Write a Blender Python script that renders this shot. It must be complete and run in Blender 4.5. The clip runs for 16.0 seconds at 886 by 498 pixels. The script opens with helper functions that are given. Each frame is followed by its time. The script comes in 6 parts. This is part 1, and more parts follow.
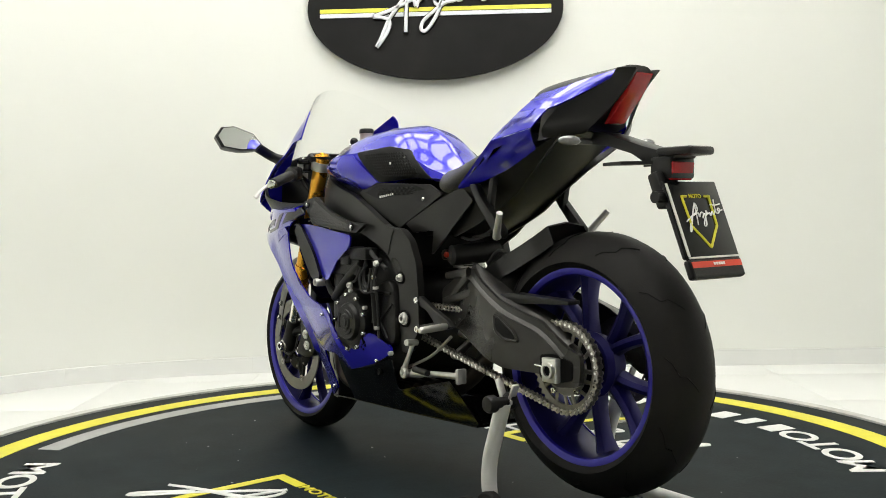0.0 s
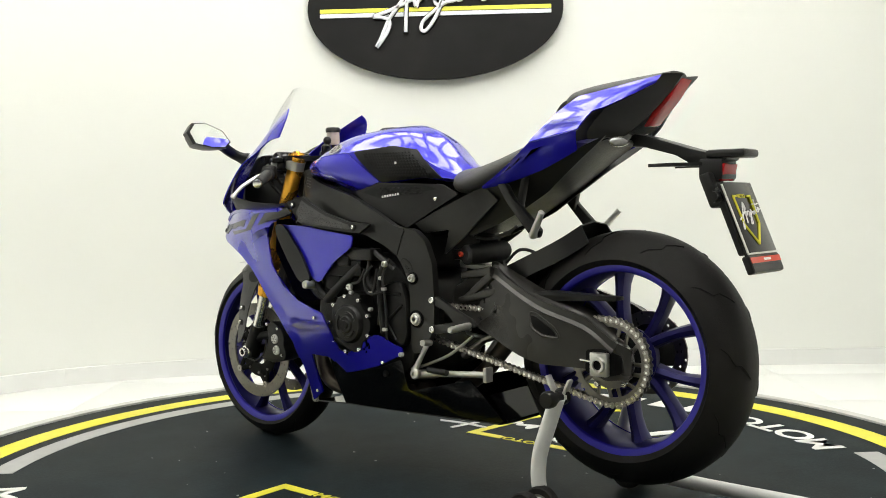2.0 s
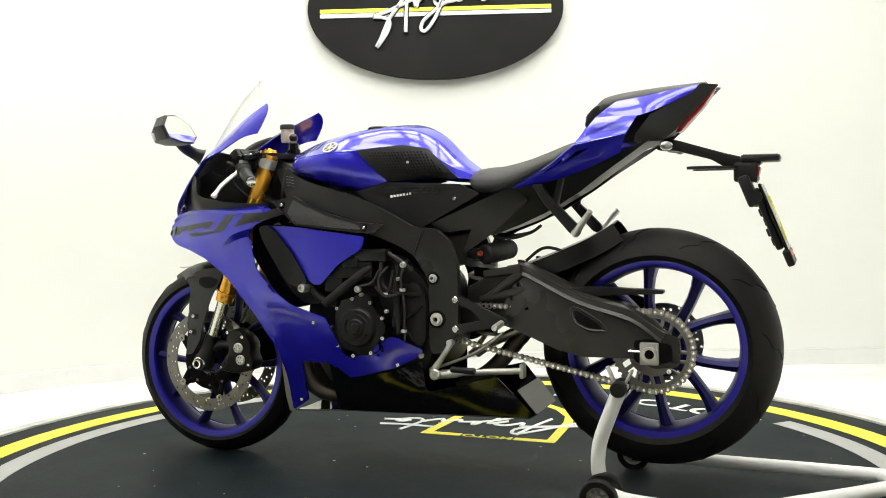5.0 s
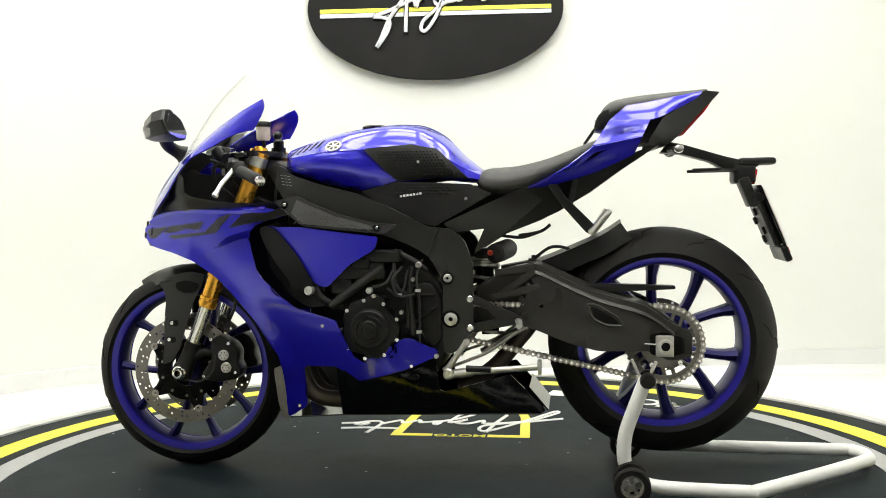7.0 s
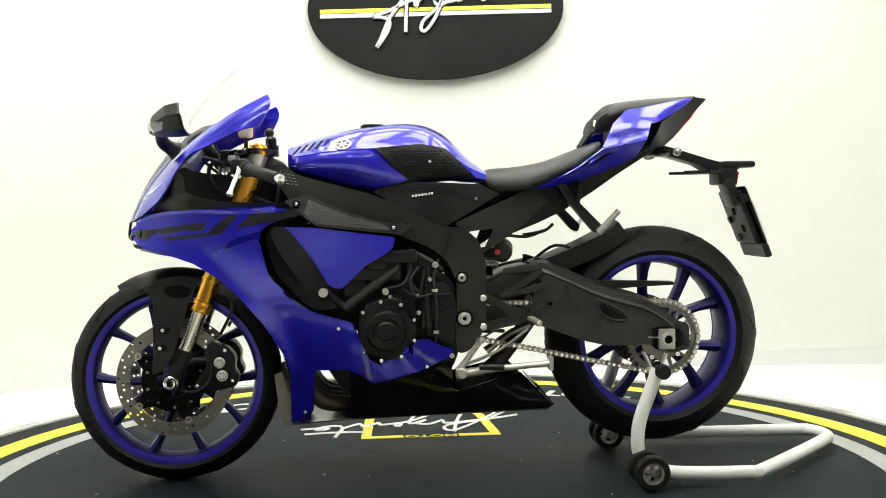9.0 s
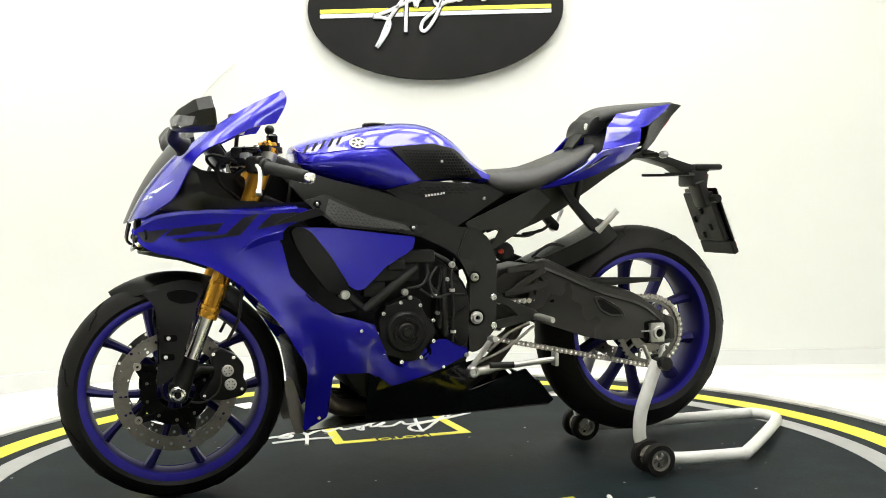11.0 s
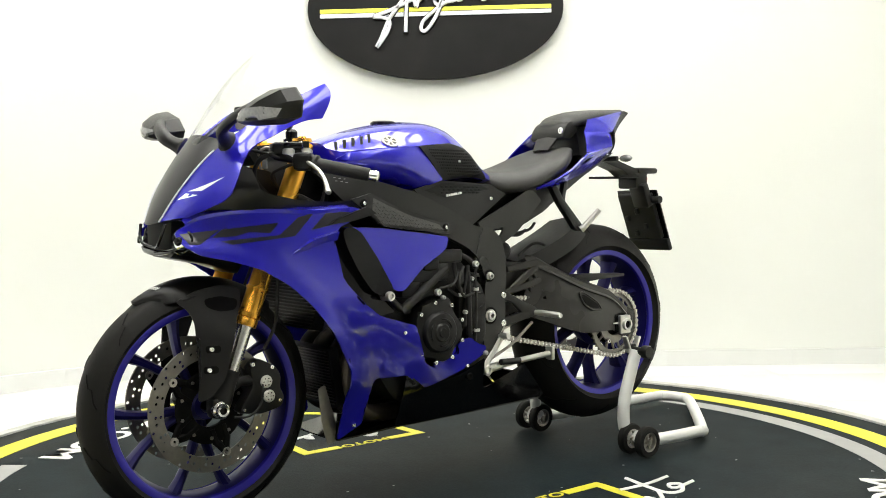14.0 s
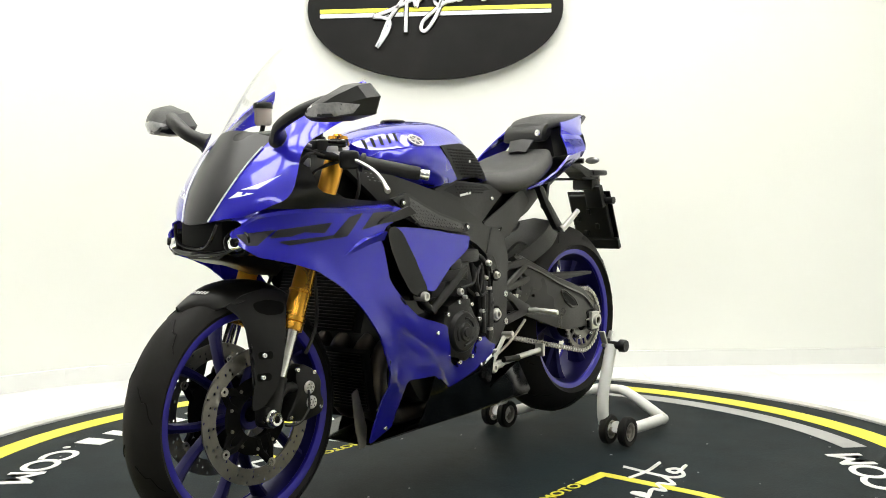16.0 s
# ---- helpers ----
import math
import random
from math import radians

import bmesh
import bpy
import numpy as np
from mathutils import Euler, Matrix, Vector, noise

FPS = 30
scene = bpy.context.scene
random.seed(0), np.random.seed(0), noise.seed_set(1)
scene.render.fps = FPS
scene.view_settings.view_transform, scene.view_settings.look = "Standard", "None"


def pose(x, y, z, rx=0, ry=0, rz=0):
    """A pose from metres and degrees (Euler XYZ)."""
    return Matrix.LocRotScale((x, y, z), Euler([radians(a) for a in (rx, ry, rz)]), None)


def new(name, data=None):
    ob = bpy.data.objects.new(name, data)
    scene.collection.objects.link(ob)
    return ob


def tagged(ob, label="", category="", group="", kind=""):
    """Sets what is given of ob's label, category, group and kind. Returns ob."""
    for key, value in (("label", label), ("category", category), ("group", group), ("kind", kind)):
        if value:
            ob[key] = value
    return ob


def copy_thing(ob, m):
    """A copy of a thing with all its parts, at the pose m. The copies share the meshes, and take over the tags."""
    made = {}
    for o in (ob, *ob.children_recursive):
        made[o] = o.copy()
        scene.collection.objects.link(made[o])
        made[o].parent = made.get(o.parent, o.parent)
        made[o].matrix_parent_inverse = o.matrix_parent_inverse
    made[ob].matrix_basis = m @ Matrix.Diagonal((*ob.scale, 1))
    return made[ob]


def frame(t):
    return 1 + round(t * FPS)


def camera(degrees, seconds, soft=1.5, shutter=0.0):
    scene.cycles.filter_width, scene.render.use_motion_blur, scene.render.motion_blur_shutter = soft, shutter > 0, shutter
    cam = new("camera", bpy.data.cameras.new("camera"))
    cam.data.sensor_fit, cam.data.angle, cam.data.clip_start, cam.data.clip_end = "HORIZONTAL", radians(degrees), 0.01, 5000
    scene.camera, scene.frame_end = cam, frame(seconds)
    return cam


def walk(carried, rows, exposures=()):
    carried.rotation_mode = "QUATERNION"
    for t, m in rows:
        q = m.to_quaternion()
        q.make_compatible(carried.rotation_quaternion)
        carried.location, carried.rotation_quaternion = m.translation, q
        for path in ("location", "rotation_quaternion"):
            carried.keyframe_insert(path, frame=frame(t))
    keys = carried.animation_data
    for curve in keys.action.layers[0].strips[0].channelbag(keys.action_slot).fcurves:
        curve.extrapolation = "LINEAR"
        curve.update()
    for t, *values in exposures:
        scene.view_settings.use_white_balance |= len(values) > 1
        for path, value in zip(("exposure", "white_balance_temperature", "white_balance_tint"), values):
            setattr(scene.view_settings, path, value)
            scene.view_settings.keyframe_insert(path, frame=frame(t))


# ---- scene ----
# ---- camera: it stands still before the turning platform ----
cam = camera(48.24, 16.0, soft=0.9)
EYE = pose(0.012, -2.925, 0.777, 90 - 2.47, 0, 0) @ pose(0, 0, 0, 0, 0, -0.76)
walk(cam, [(0.0, EYE), (16.0, EYE)], [(0.0, -0.58), (2.0, -0.45), (4.0, -0.27), (6.0, -0.22), (16.0, -0.22)])

# turn of the platform, degrees at whole seconds
TURN = [-53.6, -47.3, -40.9, -34.45, -27.95, -21.4, -14.85, -8.3, -1.7, 4.94, 11.5, 18.05, 24.6, 31.15, 37.75, 44.35, 50.9]

# ---- light ----
world = bpy.data.worlds.new("world")
scene.world = world
world.use_nodes = True
world.node_tree.nodes["Background"].inputs[0].default_value = (0.9, 0.95, 1.0, 1)
world.node_tree.nodes["Background"].inputs[1].default_value = 0.3
PANEL_POWER = 11.0


# ---- materials ----
def mat(name, color, rough=0.5, metal=0.0, vary=0.12, scale=30.0, bump=0.0, bscale=300.0, coat=0.0, spec=0.5, dirt=0.0, dirt_color=(0.3, 0.28, 0.25), rvary=0.08):
    """Principled material: grain and blotches at two scales, roughness that wavers, fine relief, dust."""
    m = bpy.data.materials.new(name)
    m.use_nodes = True
    nt = m.node_tree
    b = nt.nodes["Principled BSDF"]
    b.inputs["Metallic"].default_value = metal
    b.inputs["Coat Weight"].default_value = coat
    b.inputs["Coat Roughness"].default_value = 0.04
    b.inputs["Specular IOR Level"].default_value = spec
    tc = nt.nodes.new("ShaderNodeTexCoord")

    def tex(sc, detail):
        n = nt.nodes.new("ShaderNodeTexNoise")
        n.inputs["Scale"].default_value = sc
        n.inputs["Detail"].default_value = detail
        nt.links.new(tc.outputs["Object"], n.inputs["Vector"])
        return n
    fine, broad = tex(scale, 5), tex(scale / 9, 3)
    add = nt.nodes.new("ShaderNodeMath")
    nt.links.new(fine.outputs["Fac"], add.inputs[0])
    nt.links.new(broad.outputs["Fac"], add.inputs[1])
    ramp = nt.nodes.new("ShaderNodeMapRange")
    ramp.inputs["From Min"].default_value, ramp.inputs["From Max"].default_value = 0.6, 1.4
    nt.links.new(add.outputs[0], ramp.inputs["Value"])
    mix = nt.nodes.new("ShaderNodeMix")
    mix.data_type = "RGBA"
    lo, hi = [c * (1 - vary) for c in color], [min(1, c * (1 + vary)) for c in color]
    mix.inputs["A"].default_value, mix.inputs["B"].default_value = (*lo, 1), (*hi, 1)
    nt.links.new(ramp.outputs[0], mix.inputs["Factor"])
    out = mix.outputs["Result"]
    if dirt:
        d = tex(scale * 0.35, 8)
        r2 = nt.nodes.new("ShaderNodeMapRange")
        r2.inputs["From Min"].default_value, r2.inputs["From Max"].default_value = 0.5, 0.85
        r2.inputs["To Max"].default_value = dirt
        nt.links.new(d.outputs["Fac"], r2.inputs["Value"])
        mx = nt.nodes.new("ShaderNodeMix")
        mx.data_type = "RGBA"
        mx.inputs["B"].default_value = (*dirt_color, 1)
        nt.links.new(r2.outputs[0], mx.inputs["Factor"])
        nt.links.new(out, mx.inputs["A"])
        out = mx.outputs["Result"]
    nt.links.new(out, b.inputs["Base Color"])
    rr = nt.nodes.new("ShaderNodeMapRange")
    rr.inputs["From Min"].default_value, rr.inputs["From Max"].default_value = 0.3, 0.7
    rr.inputs["To Min"].default_value, rr.inputs["To Max"].default_value = max(0.02, rough - rvary), min(1, rough + rvary)
    nt.links.new(broad.outputs["Fac"], rr.inputs["Value"])
    nt.links.new(rr.outputs[0], b.inputs["Roughness"])
    if bump:
        bn = nt.nodes.new("ShaderNodeBump")
        bn.inputs["Strength"].default_value = bump
        bn.inputs["Distance"].default_value = 0.002
        nt.links.new(tex(bscale, 4).outputs["Fac"], bn.inputs["Height"])
        nt.links.new(bn.outputs[0], b.inputs["Normal"])
    return m


def glow(name, color, power):
    m = mat(name, (0.8, 0.8, 0.8), 0.5)
    b = m.node_tree.nodes["Principled BSDF"]
    b.inputs["Emission Color"].default_value = (*color, 1)
    b.inputs["Emission Strength"].default_value = power
    return m


def clear(name, color=(1, 1, 1), rough=0.02, ior=1.45, thin=True):
    """Thin clear plastic or glass: mostly see-through, with a gloss that grows at glancing angles."""
    m = bpy.data.materials.new(name)
    m.use_nodes = True
    nt = m.node_tree
    nt.nodes.remove(nt.nodes["Principled BSDF"])
    see, gl, fr, mx, pw = (nt.nodes.new(k) for k in ("ShaderNodeBsdfTransparent", "ShaderNodeBsdfGlossy", "ShaderNodeLayerWeight", "ShaderNodeMixShader", "ShaderNodeMath"))
    see.inputs["Color"].default_value = (*color, 1)
    gl.inputs["Roughness"].default_value = rough
    fr.inputs["Blend"].default_value = 0.5
    pw.operation = "POWER"
    pw.inputs[1].default_value = 5.0
    nt.links.new(fr.outputs["Facing"], pw.inputs[0])
    nt.links.new(pw.outputs[0], mx.inputs[0])
    nt.links.new(see.outputs[0], mx.inputs[1])
    nt.links.new(gl.outputs[0], mx.inputs[2])
    nt.links.new(mx.outputs[0], nt.nodes["Material Output"].inputs["Surface"])
    return m


BLUE = mat("blue_paint", (0.011, 0.006, 0.49), 0.26, 0.34, 0.03, 60, coat=1.0, rvary=0.015)
# Two tones of blue: brighter rim lip, darker spokes, hub and rim well.
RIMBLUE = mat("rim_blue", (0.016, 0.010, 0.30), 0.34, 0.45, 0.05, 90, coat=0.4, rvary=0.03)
SPOKEM = mat("rim_blue_dark", (0.006, 0.004, 0.095), 0.40, 0.4, 0.05, 90, coat=0.0, rvary=0.03)
PLASTIC = mat("black_plastic", (0.005, 0.005, 0.005), 0.36, 0, 0.2, 60, 0.15, 900, spec=0.34)
GLOSSBLACK = mat("gloss_black", (0.003, 0.003, 0.0035), 0.10, 0, 0.1, 80, spec=0.3, rvary=0.03)
SATIN = mat("satin_frame", (0.017, 0.017, 0.016), 0.32, 0.2, 0.12, 40, 0.1, 700, spec=0.42)
SWING = mat("swingarm_grey", (0.030, 0.029, 0.026), 0.31, 0.3, 0.15, 30, 0.1, 700, spec=0.45)
ENGINE = mat("engine_black", (0.006, 0.006, 0.006), 0.38, 0.2, 0.25, 60, 0.3, 400, spec=0.32)
DARK = mat("dark_inner", (0.003, 0.003, 0.003), 0.55, 0, 0.2, 50, spec=0.1)
RUBBER = mat("tyre_rubber", (0.0085, 0.008, 0.0075), 0.6, 0, 0.25, 25, 0.25, 500, spec=0.2, dirt=0.10, dirt_color=(0.05, 0.046, 0.042))
VINYL = mat("seat_vinyl", (0.042, 0.042, 0.041), 0.46, 0, 0.1, 40, 0.3, 1200, spec=0.35)
GRIP = mat("grip_rubber", (0.009, 0.009, 0.009), 0.65, 0, 0.2, 60, 0.4, 500)
GOLD = mat("gold_anodised", (0.86, 0.43, 0.05), 0.28, 0.85, 0.08, 80)
STEEL = mat("bright_steel", (0.78, 0.77, 0.75), 0.16, 1.0, 0.08, 60)
ALU = mat("satin_aluminium", (0.66, 0.65, 0.62), 0.4, 0.9, 0.1, 60, 0.1, 500)
DISCM = mat("brake_disc_steel", (0.21, 0.20, 0.18), 0.36, 0.9, 0.15, 90)
CHAINM = mat("chain_steel", (0.42, 0.40, 0.36), 0.34, 0.9, 0.2, 200, dirt=0.15, dirt_color=(0.04, 0.04, 0.04))
EXH = mat("header_pipe", (0.10, 0.085, 0.07), 0.38, 0.8, 0.35, 20)
CARBON = mat("textured_grey", (0.05, 0.05, 0.05), 0.34, 0.3, 0.2, 120, 0.5, 260)
PADM = mat("tank_pad_rubber", (0.007, 0.007, 0.007), 0.5, 0, 0.15, 80, 0.3, 600, spec=0.2)
DECAL = mat("dark_graphic", (0.008, 0.007, 0.016), 0.35, 0.1, 0.1, 60, coat=0.5)
REDLENS = mat("red_lens", (0.38, 0.008, 0.010), 0.16, 0, 0.25, 120, spec=0.35)
REDM = mat("red_plastic", (0.62, 0.05, 0.02), 0.4, 0, 0.1, 60)
WHITE = mat("white_vinyl", (0.78, 0.78, 0.76), 0.5, 0, 0.06, 40)
LENS = mat("indicator_lens", (0.24, 0.24, 0.245), 0.12, 0.2, 0.3, 150, coat=1.0)
GLASS = clear("clear_screen", (0.992, 0.993, 0.992))
MIRRORM = mat("mirror_glass", (0.86, 0.88, 0.88), 0.03, 1.0, 0.02, 20, rvary=0.01)
STANDW = mat("white_powder_coat", (0.74, 0.74, 0.72), 0.38, 0, 0.05, 30, 0.08, 400, dirt=0.08)
RESERV = mat("cloudy_reservoir", (0.55, 0.48, 0.42), 0.35, 0, 0.1, 60)
YELLOW = mat("yellow_vinyl", (0.68, 0.63, 0.035), 0.5, 0, 0.08, 30, dirt=0.12, dirt_color=(0.35, 0.33, 0.1))
GREYV = mat("grey_vinyl", (0.34, 0.34, 0.335), 0.55, 0, 0.1, 20, dirt=0.15)
FLOORV = mat("whitish_vinyl", (0.70, 0.70, 0.68), 0.55, 0, 0.08, 40, dirt=0.15)
MATTE = mat("platform_rubber", (0.0070, 0.0118, 0.0140), 0.56, 0, 0.6, 9, 0.35, 160, spec=0.08, dirt=0.12, dirt_color=(0.05, 0.055, 0.056))
RIMTRIM = mat("worn_trim", (0.56, 0.56, 0.53), 0.45, 0, 0.15, 16, dirt=0.9, dirt_color=(0.16, 0.15, 0.12))
WALL = mat("white_wall_paint", (0.79, 0.80, 0.765), 0.6, 0, 0.015, 3, 0.1, 90)
TILE = mat("polished_white_tile", (0.76, 0.765, 0.75), 0.36, 0, 0.03, 5, spec=0.3, rvary=0.06)
GROUT = mat("pale_grout", (0.66, 0.66, 0.63), 0.8, 0, 0.1, 60)
CEIL = mat("ceiling_paint", (0.80, 0.80, 0.79), 0.8, 0, 0.02, 4)
# For the unseen hall wall: the grey stands in for the dimness there.
BACKW = mat("dimmed_hall_wall", (0.42, 0.42, 0.41), 0.7, 0, 0.05, 3)
SIGNM = mat("sign_black", (0.009, 0.009, 0.009), 0.36, 0, 0.25, 9, 0.05, 50, spec=0.25, dirt=0.03)
SIGNY = mat("sign_yellow", (0.80, 0.78, 0.10), 0.4, 0, 0.05, 20)
SIGNW = mat("sign_white", (0.80, 0.82, 0.86), 0.4, 0, 0.04, 20)
PANELM = glow("panel_light", (1.0, 0.985, 0.915), PANEL_POWER)


# ---- shape helpers ----
def part(name, bm, material, parent=None, label="", smooth=38):
    """Links a bmesh as one mesh object under a thing or a part."""
    bmesh.ops.recalc_face_normals(bm, faces=bm.faces)
    me = bpy.data.meshes.new(name)
    bm.to_mesh(me)
    bm.free()
    me.materials.append(material)
    if smooth:
        me.polygons.foreach_set("use_smooth", [True] * len(me.polygons))
        me.set_sharp_from_angle(angle=radians(smooth))
    ob = new(name, me)
    ob.parent = parent
    return tagged(ob, label)


def share(name, ob, m, parent):
    """Another object on the mesh of ob."""
    o = new(name, ob.data)
    o.parent = parent
    o.matrix_basis = m
    return o


def rounded(pts, r=0.01, n=3):
    """A closed outline with its corners rounded."""
    out, k = [], len(pts)
    for i in range(k):
        a, p, c = Vector(pts[i - 1]), Vector(pts[i]), Vector(pts[(i + 1) % k])
        ra, rc = min(r, (a - p).length * 0.45), min(r, (c - p).length * 0.45)
        s, e = p + (a - p).normalized() * ra, p + (c - p).normalized() * rc
        for j in range(n + 1):
            u = j / n
            out.append(tuple(s * (1 - u) ** 2 + p * 2 * u * (1 - u) + e * u * u))
    return out


def smooth_path(pts, n=6, closed=False):
    """Catmull-Rom through the points."""
    P = [Vector(p) for p in pts]
    k = len(P)
    out = []
    for i in range(k if closed else k - 1):
        if closed:
            a, b, c, d = P[i - 1], P[i], P[(i + 1) % k], P[(i + 2) % k]
        else:
            a, b, c, d = P[max(i - 1, 0)], P[i], P[i + 1], P[min(i + 2, k - 1)]
        for j in range(n):
            t = j / n
            out.append(0.5 * (2 * b + (c - a) * t + (2 * a - 5 * b + 4 * c - d) * t * t + (3 * b - a - 3 * c + d) * t ** 3))
    if not closed:
        out.append(P[-1])
    return out


def prism(bm, pts, y0, y1, bevel=0.0, seg=2):
    """An outline in x, z drawn out from y0 to y1."""
    lo = [bm.verts.new((x, y0, z)) for x, z in pts]
    hi = [bm.verts.new((x, y1, z)) for x, z in pts]
    k = len(pts)
    f = [bm.faces.new(lo), bm.faces.new(hi[::-1])]
    rim = [e for q in f for e in q.edges]
    f += [bm.faces.new((lo[i], lo[(i + 1) % k], hi[(i + 1) % k], hi[i])) for i in range(k)]
    bmesh.ops.recalc_face_normals(bm, faces=f)
    if bevel:
        bmesh.ops.bevel(bm, geom=rim, offset=bevel, segments=seg, affect="EDGES", profile=0.5, clamp_overlap=True)
    return bm


def prism_z(bm, pts, z0, z1):
    """An outline in x, y drawn out from z0 to z1."""
    lo = [bm.verts.new((x, y, z0)) for x, y in pts]
    hi = [bm.verts.new((x, y, z1)) for x, y in pts]
    k = len(pts)
    bm.faces.new(lo), bm.faces.new(hi[::-1])
    for i in range(k):
        bm.faces.new((lo[i], lo[(i + 1) % k], hi[(i + 1) % k], hi[i]))
    return bm


def box(bm, c, size, bevel=0.004, m=None):
    r = bmesh.ops.create_cube(bm, size=1.0)
    vs = r["verts"]
    for v in vs:
        v.co = Vector((v.co.x * size[0], v.co.y * size[1], v.co.z * size[2]))
    if bevel:
        es = list({e for v in vs for e in v.link_edges})
        vs = list({v for f in bmesh.ops.bevel(bm, geom=es, offset=min(bevel, min(size) * 0.45), segments=2, affect="EDGES", profile=0.5)["faces"] for v in f.verts} | {v for v in vs if v.is_valid})
    t = Matrix.Translation(c) @ (m or Matrix())
    for v in vs:
        v.co = t @ v.co
    return bm


def revolve(bm, prof, c=(0, 0, 0), n=48, closed=True, m=None):
    """A profile of (radius, y) turned round the y axis at c."""
    rings = []
    t = Matrix.Translation(c) @ (m or Matrix())
    for i in range(n):
        a = 2 * math.pi * i / n
        rings.append([bm.verts.new(t @ Vector((r * math.cos(a), y, r * math.sin(a)))) for r, y in prof])
    k = len(prof)
    for i in range(n):
        p, q = rings[i], rings[(i + 1) % n]
        for j in range(k if closed else k - 1):
            bm.faces.new((p[j], p[(j + 1) % k], q[(j + 1) % k], q[j]))
    if not closed:
        for j in (0, -1):
            if prof[j][0] > 1e-6:
                bm.faces.new([r[j] for r in rings])
    return bm


def tube(bm, path, r, n=10, closed=False, flat=1.0):
    """A round (or flattened) bar along a path; r may be a list."""
    P = [Vector(p) for p in path]
    k = len(P)
    rings, up = [], None
    for i, p in enumerate(P):
        d = (P[(i + 1) % k] - P[i - 1]) if closed else (P[min(i + 1, k - 1)] - P[max(i - 1, 0)])
        d.normalize()
        if up is None:
            up = d.orthogonal() if abs(d.y) > 0.9 else d.cross(Vector((0, 1, 0)))
        up = (up - d * up.dot(d)).normalized()
        side = d.cross(up)
        ri = r[i] if isinstance(r, (list, tuple)) else r
        rings.append([bm.verts.new(p + (up * math.cos(a) + side * math.sin(a) * flat) * ri) for a in (2 * math.pi * j / n for j in range(n))])
    for i in range(k if closed else k - 1):
        a, b = rings[i], rings[(i + 1) % k]
        for j in range(n):
            bm.faces.new((a[j], a[(j + 1) % n], b[(j + 1) % n], b[j]))
    if not closed:
        bm.faces.new(rings[0]), bm.faces.new(rings[-1][::-1])
    return bm


def thicken(bm, t, way=None):
    """Gives an open skin a back face t behind it (along way, where given) and closes the rim."""
    bmesh.ops.remove_doubles(bm, verts=bm.verts, dist=0.0012)
    bm.normal_update()
    fs, rim = bm.faces[:], [e for e in bm.edges if e.is_boundary]
    back = {v: bm.verts.new(v.co - (way or v.normal) * t) for v in bm.verts[:]}
    for f in fs:
        bm.faces.new([back[v] for v in reversed(f.verts)])
    for e in rim:
        l = e.link_loops[0]
        a, b = l.vert, l.link_loop_next.vert
        bm.faces.new((b, a, back[a], back[b]))


def field(ctrl, smooth=8e-4):
    """A smooth surface y(x, z) through control points (thin plate)."""
    C = np.array(ctrl, float)
    n = len(C)

    def U(d):
        return np.where(d > 1e-12, d * d * np.log(d + 1e-12), 0)
    D = np.hypot(C[:, None, 0] - C[None, :, 0], C[:, None, 1] - C[None, :, 1])
    L = np.zeros((n + 3, n + 3))
    L[:n, :n] = U(D) + smooth * np.eye(n)
    L[:n, n:] = np.c_[np.ones(n), C[:, :2]]
    L[n:, :n] = L[:n, n:].T
    w = np.linalg.solve(L, np.r_[C[:, 2], 0, 0, 0])

    def f(x, z):
        return float(U(np.hypot(C[:, 0] - x, C[:, 1] - z)) @ w[:n] + w[n] + w[n + 1] * x + w[n + 2] * z)
    return f


def panel(bm, outline, yf, side=-1, t=0.004, cell=0.025):
    """A body panel: an outline in x, z laid on the surface y = side * yf(x, z), with thickness."""
    f = bm.faces.new([bm.verts.new((x, 0, z)) for x, z in outline])
    bmesh.ops.triangulate(bm, faces=[f], ngon_method="EAR_CLIP")
    xs, zs = [p[0] for p in outline], [p[1] for p in outline]
    for ax, lo, hi in ((0, min(xs), max(xs)), (2, min(zs), max(zs))):
        v = math.ceil(lo / cell) * cell
        while v < hi:
            co, no = [0, 0, 0], [0, 0, 0]
            co[ax], no[ax] = v, 1
            bmesh.ops.bisect_plane(bm, geom=bm.verts[:] + bm.edges[:] + bm.faces[:], plane_co=co, plane_no=no, dist=1e-5)
            v += cell
    for v in bm.verts:
        v.co.y = side * yf(v.co.x, v.co.z)
    bmesh.ops.recalc_face_normals(bm, faces=bm.faces)
    fs = bm.faces[:]
    if fs and sum(q.normal.y for q in fs) * side < 0:
        bmesh.ops.reverse_faces(bm, faces=fs)
    if t:
        thicken(bm, t, Vector((0, side, 0)))
    return bm


def loft(bm, sections, caps=True):
    """Skins closed rings of equally many points."""
    rings = [[bm.verts.new(p) for p in s] for s in sections]
    k = len(rings[0])
    for a, b in zip(rings, rings[1:]):
        for j in range(k):
            bm.faces.new((a[j], a[(j + 1) % k], b[(j + 1) % k], b[j]))
    if caps:
        bm.faces.new(rings[0]), bm.faces.new(rings[-1][::-1])
    return bm


def sheet(bm, rows, t=0.0):
    """A grid of points as a skin, with thickness."""
    g = [[bm.verts.new(p) for p in r] for r in rows]
    fs = []
    for a, b in zip(g, g[1:]):
        for j in range(len(a) - 1):
            fs.append(bm.faces.new((a[j], a[j + 1], b[j + 1], b[j])))
    bmesh.ops.recalc_face_normals(bm, faces=fs)
    if t:
        thicken(bm, t)
    return bm


